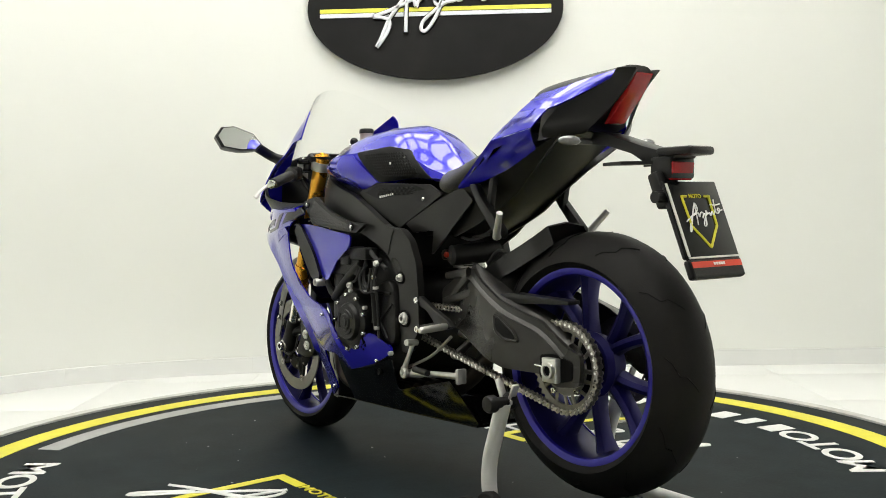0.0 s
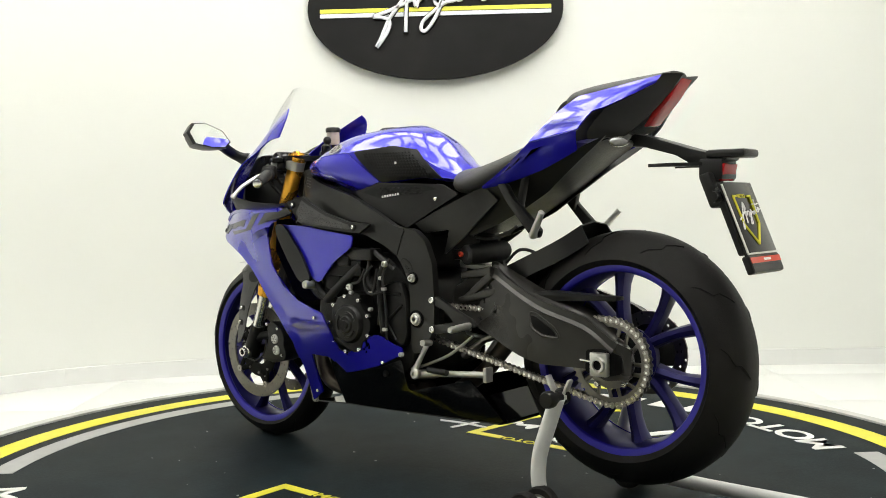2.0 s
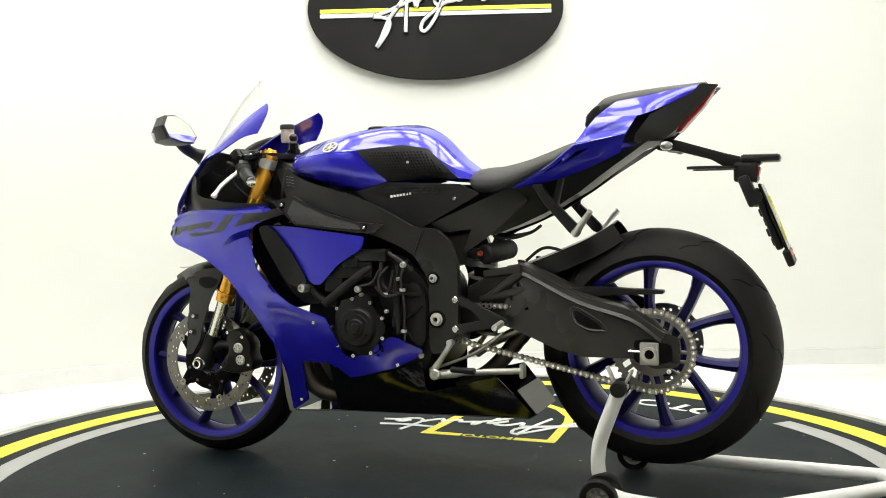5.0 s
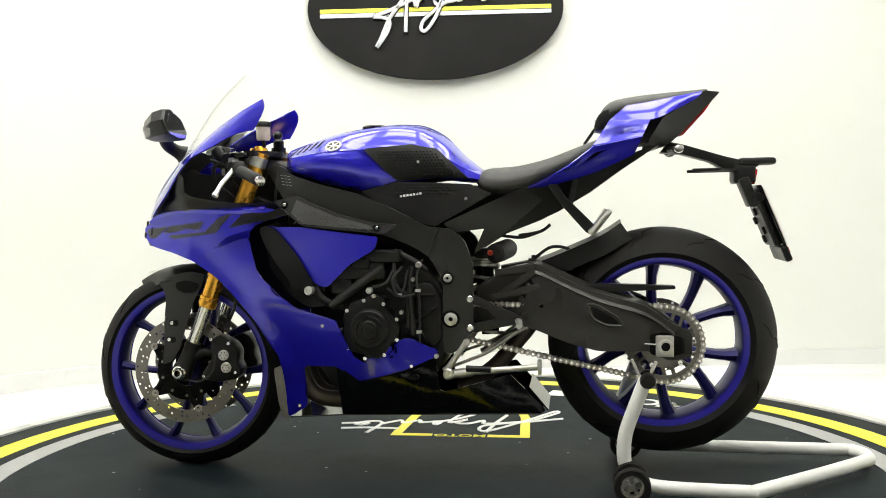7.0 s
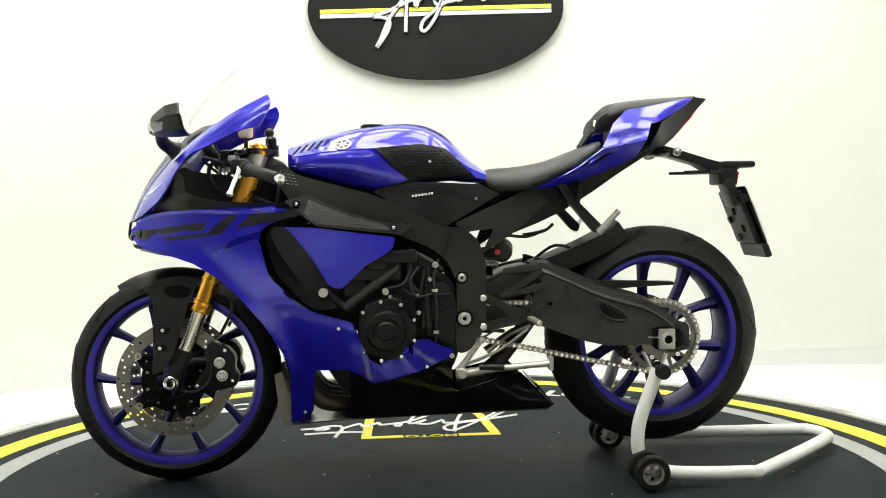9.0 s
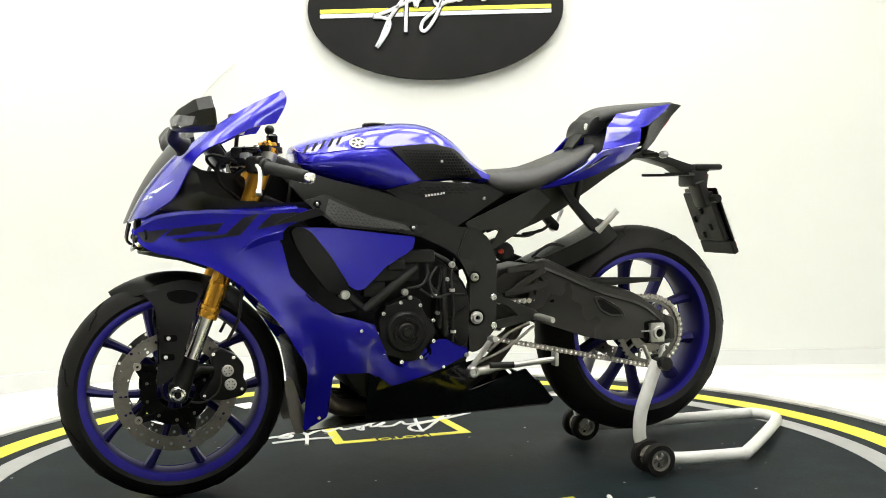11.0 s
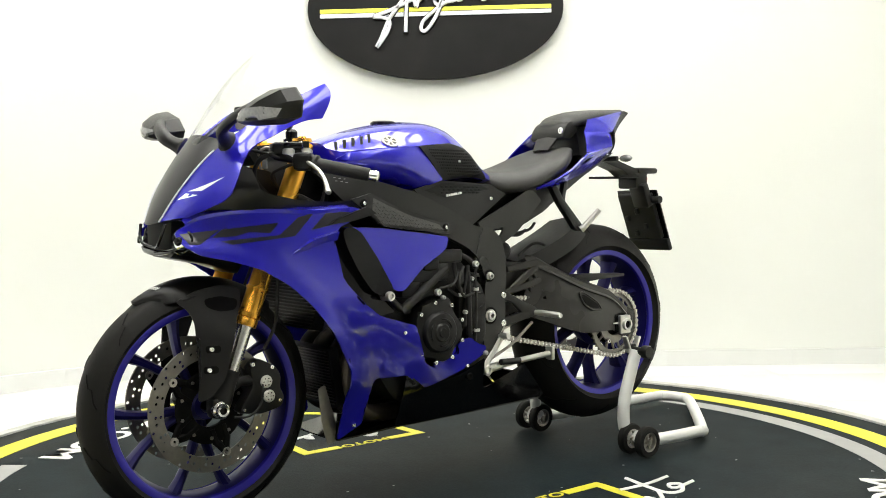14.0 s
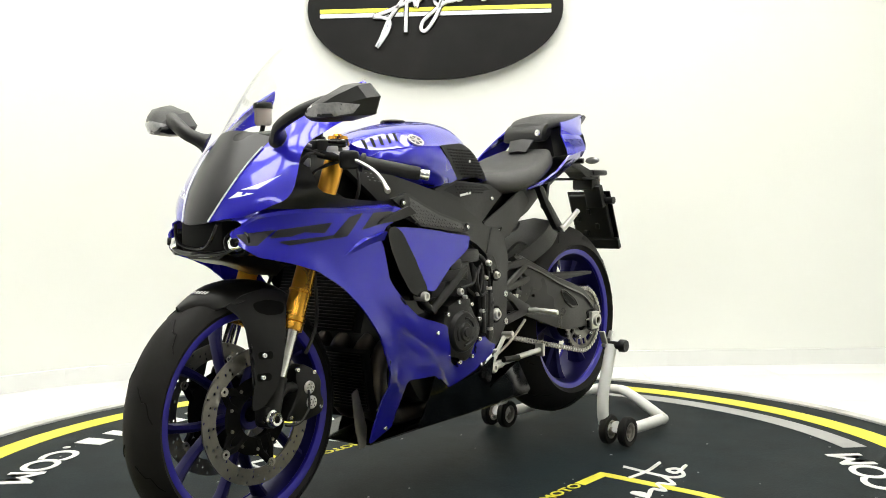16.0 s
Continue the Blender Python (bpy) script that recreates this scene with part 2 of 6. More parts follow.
def body_sections(stations, n=5, m=6, crease=()):
    """Symmetric body rings: stations (x, half outline of (y, z) from bottom middle to top middle), smoothed along x."""
    if crease:
        out = []
        for x, h in stations:
            q = []
            for i, p in enumerate(h):
                if i in crease:
                    for o in (i - 1, i + 1):
                        q.append(tuple(a + (b - a) * 0.10 for a, b in zip(p, h[o])))
                else:
                    q.append(p)
            out.append((x, q))
        stations = out
    k = len(stations[0][1])
    lines = [smooth_path([(x, h[j][0], h[j][1]) for x, h in stations], n) for j in range(k)]
    out = []
    for i in range(len(lines[0])):
        half = smooth_path([lines[j][i] for j in range(k)], m)
        half[0].y = half[-1].y = 0
        out.append(half + [Vector((p.x, -p.y, p.z)) for p in half[-2:0:-1]])
    return out


def bolt(name, c, r, parent, material=STEEL, axis="y", side=-1, h=0.006):
    """A hexagon socket bolt head that looks out of the side."""
    bm = bmesh.new()
    p = [(r, 0), (r, h * 0.7), (r * 0.8, h), (r * 0.45, h), (r * 0.4, h * 0.5), (0.0002, h * 0.5)]
    turn = {"y": Matrix.Rotation(0 if side > 0 else math.pi, 4, "X"), "x": Matrix.Rotation(math.pi / 2, 4, "Z"), "z": Matrix.Rotation(math.pi / 2, 4, "X")}[axis]
    revolve(bm, p, c, 12, False, turn)
    return part(name, bm, material, parent)


def lettering(name, text, size, material, m, parent=None, depth=0.001):
    """Raised writing in the built-in font, as a mesh."""
    cu = bpy.data.curves.new(name, "FONT")
    cu.body, cu.size, cu.extrude, cu.align_x, cu.align_y = text, size, depth, "CENTER", "CENTER"
    cu.offset = size * 0.018
    tmp = new(name, cu)
    bpy.context.view_layer.update()
    me = bpy.data.meshes.new_from_object(tmp.evaluated_get(bpy.context.evaluated_depsgraph_get()))
    bpy.data.objects.remove(tmp)
    me.materials.clear()
    me.materials.append(material)
    ob = new(name, me)
    ob.parent = parent
    ob.matrix_basis = m
    return ob


def stick(name, outline, target, way, material, parent, lift=0.0015, t=0.001, cell=0.012, label=""):
    """A thin piece laid on the skin of target: its outline lies in x, z (way along y) or y, z (way along x)."""
    bpy.context.view_layer.update()
    way = Vector(way)
    flat = (lambda u, v: Vector((u, 0, v))) if abs(way.y) > 0.5 else (lambda u, v: Vector((0, u, v)))
    bm = bmesh.new()
    f = bm.faces.new([bm.verts.new(flat(*p)) for p in outline])
    bmesh.ops.triangulate(bm, faces=[f], ngon_method="EAR_CLIP")
    for ax in (0, 1, 2):
        c = [v.co[ax] for v in bm.verts]
        v = min(c) + cell
        while v < max(c) - 1e-4:
            co, no = [0, 0, 0], [0, 0, 0]
            co[ax], no[ax] = v, 1
            bmesh.ops.bisect_plane(bm, geom=bm.verts[:] + bm.edges[:] + bm.faces[:], plane_co=co, plane_no=no, dist=1e-5)
            v += cell
    for v in bm.verts:
        hit, p, n, _ = target.ray_cast(v.co - way * 2, way)
        if not hit:
            hit, p, n, _ = target.closest_point_on_mesh(v.co - way * 0.3)
        v.co = p - way * lift
    bmesh.ops.recalc_face_normals(bm, faces=bm.faces)
    if sum(q.normal.dot(way) for q in bm.faces) > 0:
        bmesh.ops.reverse_faces(bm, faces=bm.faces[:])
    thicken(bm, t)
    return part(name, bm, material, parent, label)


def thing(name, label, category, group=""):
    ob = new(name)
    ob.empty_display_size = 0.1
    return tagged(ob, label, category, group)


# ---- the room ----
def build_room():
    bm = bmesh.new()
    box(bm, (0, -3.4, -0.067), (9.4, 11.8, 0.10), 0)
    floor = tagged(part("floor", bm, GROUT, None, smooth=0), "white polished tile floor with thin pale joints", "floor", kind="structure")
    bm = bmesh.new()
    box(bm, (0, 0, -0.013), (0.5985, 0.5985, 0.010), 0.001)
    first = part("tile", bm, TILE, floor)
    first.matrix_basis = pose(1.53 - 0.3, 0.955 - 0.3, 0)
    for i in range(-9, 6):
        for j in range(-16, 3):
            x, y = 1.23 + 0.6 * i, 0.655 + 0.6 * j
            if (i or j) and -4.4 < x < 4.4 and -9.2 < y < 2.4:
                share("tile", first, pose(x, y, 0, 0, 0, 90 * ((i + j) % 4)), floor)
    # back wall flat, bending round on the one side
    line = [(2.9, 1.82), (0.6, 1.83), (-0.55, 1.82), (-0.98, 1.77), (-1.39, 1.66), (-1.77, 1.45), (-2.08, 1.08), (-2.35, 0.4), (-2.75, -0.8), (-3.2, -2.0), (-4.2, -3.0)]
    pts = [(p.x, p.y) for p in smooth_path([(x, y, 0) for x, y in line[1:]], 5)]
    pts = [line[0]] + pts

    def strip(name, line, thick, z0, z1, material, label, cat):
        bm = bmesh.new()
        n = len(line)
        rows = []
        for i, p in enumerate(line):
            a, b = Vector(line[max(i - 1, 0)]), Vector(line[min(i + 1, n - 1)])
            d = (b - a).normalized()
            o = Vector((d.y, -d.x))
            q = Vector(p) + o * thick
            rows.append([(p[0], p[1], z0), (p[0], p[1], z1), (q.x, q.y, z1), (q.x, q.y, z0)])
        loft(bm, rows)
        return tagged(part(name, bm, material, None, label), "", cat, kind="structure")
    strip("wall_back", pts, 0.12, -0.02, 3.2, WALL, "smooth white painted wall that bends round", "wall")
    strip("wall_side", [(3.6, -2.0), (2.9, 0.0), (2.9, 1.82)], 0.12, -0.02, 3.2, WALL, "plain white painted side wall", "wall")
    # Unseen wall added behind the camera; its grey limits the light thrown back.
    strip("wall_front", [(-4.2, -3.0), (-4.2, -9.0), (0, -9.0), (3.6, -9.0), (3.6, -2.0)], 0.12, -0.02, 3.2, BACKW, "unseen wall closing the hall, greyed to keep its reflections dim", "wall")
    # skirting of tile lengths
    piece = []
    for i in range(len(pts) - 1):
        a, b = Vector(pts[i]), Vector(pts[i + 1])
        m = max(1, int((b - a).length / 0.06))
        for j in range(m):
            piece.append(tuple(a.lerp(b, j / m)))
    base = strip("baseboard", [(x, y - 0.0005) for x, y in pts[:-8]], -0.006, -0.008, 0.067, GROUT, "low white tile skirting along the wall", "baseboard")
    step = 10
    for i in range(0, len(piece) - step, step):
        seg = piece[i:i + step + 1]
        s2 = [seg[0]] + [tuple(Vector(p)) for p in seg[1:-1]] + [tuple(Vector(seg[-2]).lerp(Vector(seg[-1]), 0.985))]
        if s2[0][1] < -1:
            break
        bm = bmesh.new()
        rows = []
        for q, p in enumerate(s2):
            a, b = Vector(s2[max(q - 1, 0)]), Vector(s2[min(q + 1, len(s2) - 1)])
            d = (b - a).normalized()
            o = Vector((-d.y, d.x))
            u, v = Vector(p) + o * 0.004, Vector(p) + o * 0.012
            rows.append([(u.x, u.y, -0.008), (u.x, u.y, 0.070), (v.x, v.y, 0.068), (v.x, v.y, -0.008)])
        loft(bm, rows)
        part("skirting_tile", bm, TILE, base)
    bm = bmesh.new()
    box(bm, (0, -3.4, 3.25), (9.4, 11.8, 0.10), 0)
    tagged(part("ceiling", bm, CEIL, None, "plain white painted ceiling", smooth=0), "", "ceiling", kind="structure")
    # ceiling panel lights
    first = thing("ceiling_light", "flat white square ceiling panel light, switched on", "ceiling light", "ceiling panel lights")
    bm = bmesh.new()
    for sx, sy, w, h in ((0, 0.305, 0.64, 0.03), (0, -0.305, 0.64, 0.03), (0.305, 0, 0.03, 0.58), (-0.305, 0, 0.03, 0.58)):
        box(bm, (sx, sy, -0.012), (w, h, 0.024), 0.003)
    part("frame", bm, WHITE, first)
    bm = bmesh.new()
    box(bm, (0, 0, -0.010), (0.58, 0.58, 0.012), 0)
    part("diffuser", bm, PANELM, first, "glowing white diffuser", smooth=0)
    # The row at y -3.7 is assumed, added to brighten the side facing the camera.
    spots = [(x, y) for y in (0.95, 0.1, -0.75, -1.6) for x in (-1.5, -0.75, 0.0, 0.75, 1.5)] + [(x, -3.7) for x in (-1.6, 0.0, 1.6)]
    first.matrix_basis = pose(*spots[0], 3.2)
    for x, y in spots[1:]:
        copy_thing(first, pose(x, y, 3.2))


def squiggle(name, strokes, r, material, parent, place, flat=1.0):
    """Flowing handwritten strokes drawn as plain bars; place maps (u, v) to a point."""
    bm = bmesh.new()
    for s in strokes:
        tube(bm, smooth_path([place(u, v) for u, v in s], 5), r, 6)
    return part(name, bm, material, parent)


# strokes of the sign-writer's flourish, in units of the emblem's width, not writing
FLOURISH = [
    [(-0.42, -0.10), (-0.30, -0.02), (-0.10, 0.10), (-0.12, 0.22), (-0.26, -0.02), (-0.375, -0.262), (-0.395, -0.240), (-0.30, -0.05)],
    [(-0.12, 0.24), (-0.15, 0.0), (-0.18, -0.16)],
    [(-0.36, -0.06), (-0.20, 0.02), (-0.10, 0.05), (-0.09, -0.02), (-0.03, 0.06), (0.02, 0.04), (-0.02, -0.04), (0.05, 0.04), (0.02, -0.16), (-0.04, -0.17), (0.04, -0.03), (0.11, 0.04), (0.10, 0.09), (0.09, 0.02), (0.17, 0.05), (0.18, 0.0), (0.24, 0.07), (0.26, 0.01), (0.33, 0.10)],
    [(0.36, 0.30), (0.33, 0.08), (0.38, 0.04), (0.44, 0.10), (0.41, 0.13), (0.39, 0.08), (0.50, 0.10)],
    [(0.24, 0.20), (0.36, 0.19), (0.48, 0.21)],
]


def build_sign():
    sign = thing("wall_sign", "black oval wall sign with yellow and white stripes", "sign")
    sign.matrix_basis = pose(-0.008, 1.815, 1.712, 0, -0.75, 0)
    bm = bmesh.new()
    k = 96
    out = [(0.603 * math.cos(2 * math.pi * i / k), 0.335 * math.sin(2 * math.pi * i / k)) for i in range(k)]
    prism(bm, out, 0.0, -0.035, 0.002, 1)
    part("board", bm, SIGNM, sign)
    for z, m, nm in ((-0.006, SIGNY, "yellow_stripe"), (-0.028, SIGNW, "white_stripe")):
        bm = bmesh.new()
        prism(bm, rounded([(-0.545, z - 0.0095), (0.545, z - 0.0095), (0.545, z + 0.0095), (-0.545, z + 0.0095)], 0.004), -0.034, -0.041, 0.001, 1)
        part(nm, bm, m, sign)
    strokes = [
        [(-0.295, -0.036), (-0.22, -0.012), (-0.13, 0.028), (-0.09, 0.046), (-0.05, 0.070)],
        [(-0.295, -0.038), (-0.235, -0.046), (-0.217, -0.072), (-0.235, -0.120), (-0.281, -0.180), (-0.258, -0.135), (-0.222, -0.055), (-0.175, 0.010), (-0.12, 0.085), (-0.07, 0.16)],
        [(-0.07, 0.16), (-0.125, 0.070), (-0.138, -0.020), (-0.143, -0.113)],
        [(-0.108, 0.075), (-0.092, 0.006), (-0.080, 0.030), (-0.040, 0.060), (-0.010, 0.055), (-0.002, 0.025)],
        [(0.035, 0.075), (-0.004, 0.030), (0.020, 0.012), (0.042, 0.070), (0.015, -0.010), (-0.010, -0.060), (-0.048, -0.108), (-0.070, -0.100), (-0.058, -0.062), (-0.010, -0.020), (0.045, 0.020), (0.090, 0.030), (0.120, 0.058), (0.105, 0.085), (0.090, 0.050), (0.115, 0.030), (0.170, 0.075), (0.178, 0.040), (0.215, 0.080), (0.222, 0.030), (0.262, 0.060), (0.285, 0.16)],
    ]
    squiggle("flourish_edge", strokes, 0.013, SIGNM, sign, lambda u, v: (u, -0.040, v))
    squiggle("flourish", strokes, 0.0085, SIGNW, sign, lambda u, v: (u, -0.050, v))


# ---- the turning platform ----
def arc_band(bm, r0, r1, a0, a1, z0, z1, n=None):
    n = n or max(8, int(abs(a1 - a0) / 1.5))
    full = abs(a1 - a0) >= 359.9
    rings = []
    for i in range(n if full else n + 1):
        a = radians(a0 + (a1 - a0) * i / n)
        c, s = math.cos(a), math.sin(a)
        rings.append([bm.verts.new((r * c, r * s, z)) for r, z in ((r0, z0), (r1, z0), (r1, z1), (r0, z1))])
    m = len(rings)
    for i in range(m if full else m - 1):
        p, q = rings[i], rings[(i + 1) % m]
        for j in range(4):
            bm.faces.new((p[j], p[(j + 1) % 4], q[(j + 1) % 4], q[j]))
    if not full:
        bm.faces.new(rings[0]), bm.faces.new(rings[-1][::-1])
    return bm


def build_platform():
    pf = thing("turntable", "round dark rubber turntable with yellow and grey rings", "turntable")
    bm = bmesh.new()
    prof = [(0.0005, 0.004), (0.8, 0.004), (1.30, 0.004), (1.606, 0.004), (1.612, 0.001), (1.612, 0.0005), (0.0005, 0.0005)]
    revolve(bm, [(r, z) for r, z in prof], (0, 0, 0), 160, True, Matrix.Rotation(math.pi / 2, 4, "X"))
    part("deck", bm, MATTE, pf, "dark scuffed rubber deck")
    top = 0.004
    bm = bmesh.new()
    arc_band(bm, 1.612, 1.655, 0, 360, 0.0005, 0.010, 200)
    part("edge_trim", bm, RIMTRIM, pf, "worn whitish edge trim")
    bm = bmesh.new()
    arc_band(bm, 1.414, 1.503, 0, 360, top - 0.002, top + 0.0012, 200)
    part("yellow_ring", bm, YELLOW, pf)
    for a0, a1 in ((-43, 46), (138, 221)):
        bm = bmesh.new()
        arc_band(bm, 1.283, 1.362, a0, a1, top - 0.002, top + 0.0012)
        part("grey_arc", bm, GREYV, pf)
    # ring lettering: the plain words are lettered, the trade name is bars
    for a_mid in (91.5, 271.0):
        word = ["M", "O", "T", "O", 0, 1, 0, 1, 0, 1, 0, ".", "C", "O", "M"]
        w = [1.25 if c == "M" else 0.5 if c == "." else 1.0 for c in word]
        total = sum(w)
        ang = a_mid - 43.5
        for c, wi in zip(word, w):
            a = ang + 87.0 * wi / total / 2
            ang += 87.0 * wi / total
            base = pose(0, 0, 0, 0, 0, a) @ pose(1.245, 0, top + 0.0006, 0, 0, 90)
            if isinstance(c, str):
                lettering("letter", c, 0.150, FLOORV, base @ Matrix.Diagonal((1.25, 1, 1, 1)), pf, 0.0008)
            else:
                bm = bmesh.new()
                box(bm, (0, 0, 0), (0.075 - 0.02 * c, 0.105, 0.0016), 0)
                o = part("letter_bar", bm, FLOORV, pf, smooth=0)
                o.matrix_basis = base
    # two shields, their tops to the middle
    for turn in (0, 180):
        base = pose(0.0, 0, 0, 0, 0, turn)
        bm = bmesh.new()
        z0, z1 = top - 0.002, top + 0.0012

        def bar(pts, w):
            L, R = [], []
            for i, p in enumerate(pts):
                a, b = Vector(pts[max(i - 1, 0)]), Vector(pts[min(i + 1, len(pts) - 1)])
                d = (b - a).normalized()
                o = Vector((-d.y, d.x)) * w / 2
                L.append(tuple(Vector(p) + o)), R.append(tuple(Vector(p) - o))
            prism_z(bm, L + R[::-1], z0, z1)
        for s in (-1, 1):
            bar([(s * 0.095, -0.420), (s * 0.238, -0.420)], 0.034)
            bar([(s * 0.221, -0.437), (s * 0.205, -0.72), (s * 0.185, -0.82), (s * 0.12, -0.93), (s * 0.004, -1.04)], 0.034)
        o = part("shield_outline", bm, YELLOW, pf, smooth=0)
        o.matrix_basis = base
        lettering("shield_word", "MOTO", 0.046, YELLOW, base @ pose(0, -0.420, top + 0.0006) @ Matrix.Diagonal((1.3, 1, 1, 1)), pf, 0.0008)
        o = squiggle("shield_flourish", FLOURISH, 0.0075, FLOORV, pf, lambda u, v: (0.02 + u * 0.86, -0.64 + v * 0.7, 0.0018))
        o.matrix_basis = base
        for k in range(2):
            bm = bmesh.new()
            prism_z(bm, [(0.02 + 0.05 * k, -0.99 + 0.05 * k), (0.05 + 0.05 * k, -0.96 + 0.05 * k), (0.15, -0.80), (0.13 - 0.03 * k, -0.78)], z0, z1)
            o = part("shield_slash", bm, (FLOORV, GREYV)[k], pf, smooth=0)
            o.matrix_basis = base
    # specks and scraps trodden into the deck
    random.seed(7)
    bm = bmesh.new()
    for k in range(70):
        a, r, q = random.uniform(0, 6.28), 1.38 * math.sqrt(random.random()), random.uniform(0.002, 0.006)
        pts = [(r * math.cos(a) + q * random.uniform(0.5, 1.2) * math.cos(t), r * math.sin(a) + q * random.uniform(0.4, 1.0) * math.sin(t)) for t in (0.3, 1.6, 2.9, 4.1, 5.3)]
        prism_z(bm, pts, top - 0.001, top + 0.0006)
    tagged(part("specks", bm, GREYV, pf, "small pale scuffs and scraps", smooth=0), kind="stuff")
    return pf


# ---- the paddock stand ----
def build_stand():
    st = thing("paddock_stand", "white tubular paddock stand with small black wheels", "motorcycle stand")
    bm = bmesh.new()
    low = [(0.545, -0.282, 0.060), (0.62, -0.290, 0.040), (0.83, -0.292, 0.034), (0.88, -0.270, 0.034), (1.19, 0.02, 0.036), (1.235, 0.10, 0.036), (1.215, 0.165, 0.036), (1.15, 0.180, 0.036), (0.62, 0.185, 0.040), (0.535, 0.185, 0.060)]
    tube(bm, smooth_path(low, 6), 0.019, 14)
    part("base_tube", bm, STANDW, st)
    for s, y0, y1 in ((-1, -0.245, -0.245), (1, 0.155, 0.235)):
        bm = bmesh.new()
        tube(bm, smooth_path([(0.545, y0, 0.05), (0.528, y0, 0.10), (0.532, y0, 0.17), (0.560, y0 + s * 0.0, 0.25), (0.586, y0, 0.318)], 6), 0.019, 14)
        part("upright", bm, STANDW, st)
        # spool rest: black bobbin with a forked bracket
        bm = bmesh.new()
        revolve(bm, [(0.0003, -0.035), (0.018, -0.034), (0.021, -0.028), (0.021, -0.012), (0.013, -0.010), (0.013, 0.028), (0.021, 0.030), (0.021, 0.042), (0.0003, 0.042)], (0.588, y0 - 0.02, 0.318), 16, False)
        part("rest_bobbin", bm, PLASTIC, st)
        bm = bmesh.new()
        box(bm, (0.562, y0 + 0.014, 0.338), (0.008, 0.020, 0.062), 0.003, Matrix.Rotation(radians(-25), 4, "Y"))
        box(bm, (0.604, y0 + 0.014, 0.340), (0.008, 0.020, 0.046), 0.003, Matrix.Rotation(radians(25), 4, "Y"))
        box(bm, (0.583, y0 + 0.014, 0.318), (0.046, 0.018, 0.012), 0.003)
        part("fork_bracket", bm, ALU, st)
        for k, dy in enumerate((-0.042, 0.026)):
            bm = bmesh.new()
            c = (0.545, (-0.282 if s < 0 else 0.19) + dy * 1.0, 0.050)
            revolve(bm, [(0.030, -0.013), (0.044, -0.013), (0.048, -0.008), (0.048, 0.008), (0.044, 0.013), (0.030, 0.013)], c, 32)
            wh = part("stand_wheel", bm, RUBBER, st, "small black rubber wheel")
            bm = bmesh.new()
            revolve(bm, [(0.024, -0.011), (0.031, -0.012), (0.031, 0.012), (0.024, 0.011)], c, 32)
            revolve(bm, [(0.0003, -0.014), (0.007, -0.014), (0.008, 0.0), (0.007, 0.014), (0.0003, 0.014)], c, 16, False)
            for i in range(5):
                a = 2 * math.pi * i / 5 + 0.3
                for da in (-0.16, 0.16):
                    tube(bm, [(c[0] + 0.007 * math.cos(a), c[1], c[2] + 0.007 * math.sin(a)), (c[0] + 0.026 * math.cos(a + da), c[1], c[2] + 0.026 * math.sin(a + da))], 0.0035, 5)
            part("wheel_rim", bm, CHAINM, wh)
    return st


# ---- the motorcycle: x to its tail, y to its right, z up ----
FC, RC = (-0.765, 0.294), (0.642, 0.386)


def wheel(bike, name, c, R, rim_r, half, spoke_n, disc_r, label, phase):
    x, z = c
    # rim: outer well with lips
    bm = bmesh.new()
    w = half * 0.80
    revolve(bm, [(rim_r + 0.002, -w + 0.006), (rim_r + 0.002, w - 0.006), (rim_r - 0.010, w - 0.004), (rim_r - 0.016, w - 0.016), (rim_r - 0.024, 0), (rim_r - 0.016, -w + 0.016), (rim_r - 0.010, -w + 0.004)], (x, 0, z), 72)
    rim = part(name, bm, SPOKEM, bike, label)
    for s in (-1, 1):
        bm = bmesh.new()
        revolve(bm, [(rim_r - 0.016, s * (w - 0.008)), (rim_r - 0.013, s * (w - 0.001)), (rim_r - 0.004, s * (w + 0.003)), (rim_r + 0.007, s * (w + 0.003)), (rim_r + 0.009, s * (w - 0.006)), (rim_r - 0.010, s * (w - 0.016))], (x, 0, z), 72)
        part("rim_lip", bm, RIMBLUE, rim, "bright blue rim lip")
    bm = bmesh.new()
    revolve(bm, [(0.018, -0.05), (0.034, -0.052), (0.038, -0.03), (0.045, 0), (0.038, 0.03), (0.034, 0.052), (0.018, 0.05)], (x, 0, z), 32)
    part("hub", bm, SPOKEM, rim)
    for i in range(spoke_n):
        pair = i // 2
        a0 = 2 * math.pi * (pair + 0.5) / (spoke_n / 2) + phase
        sgn = -1 if i % 2 else 1
        a1, a2 = a0 + sgn * 0.10, a0 + sgn * math.pi / spoke_n * 1.02
        bm = bmesh.new()
        pts, rad = [], []
        for k in range(7):
            u = k / 6
            a = a1 + (a2 - a1) * u
            r = 0.036 + (rim_r - 0.052) * u
            pts.append((x + r * math.cos(a), sgn * 0.004, z + r * math.sin(a)))
            rad.append(0.017 - 0.006 * u + 0.010 * u ** 5)
        tube(bm, pts, [q * (0.3 + 8 * half) for q in rad], 8, flat=1.3 + 4 * half)
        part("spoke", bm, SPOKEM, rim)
    # tyre
    bm = bmesh.new()
    prof = []
    n = 14
    for i in range(n + 1):
        a = math.pi * (i / n) - math.pi / 2
        yy = half * math.sin(a)
        rr = R - (R - rim_r - 0.012) * (abs(math.sin(a)) ** 2.6)
        prof.append((rr, yy * (1.0 if abs(i - n / 2) < n / 2 - 0.5 else 0.90)))
    prof += [(rim_r - 0.004, w * 0.98), (rim_r - 0.008, 0), (rim_r - 0.004, -w * 0.98)]
    revolve(bm, prof, (x, 0, z), 96)
    tyre = part("tyre", bm, RUBBER, rim, "black grooved road tyre with worn tread", smooth=50)
    # tread grooves as thin dark inlays
    for i in range(22):
        a = 2 * math.pi * i / 22
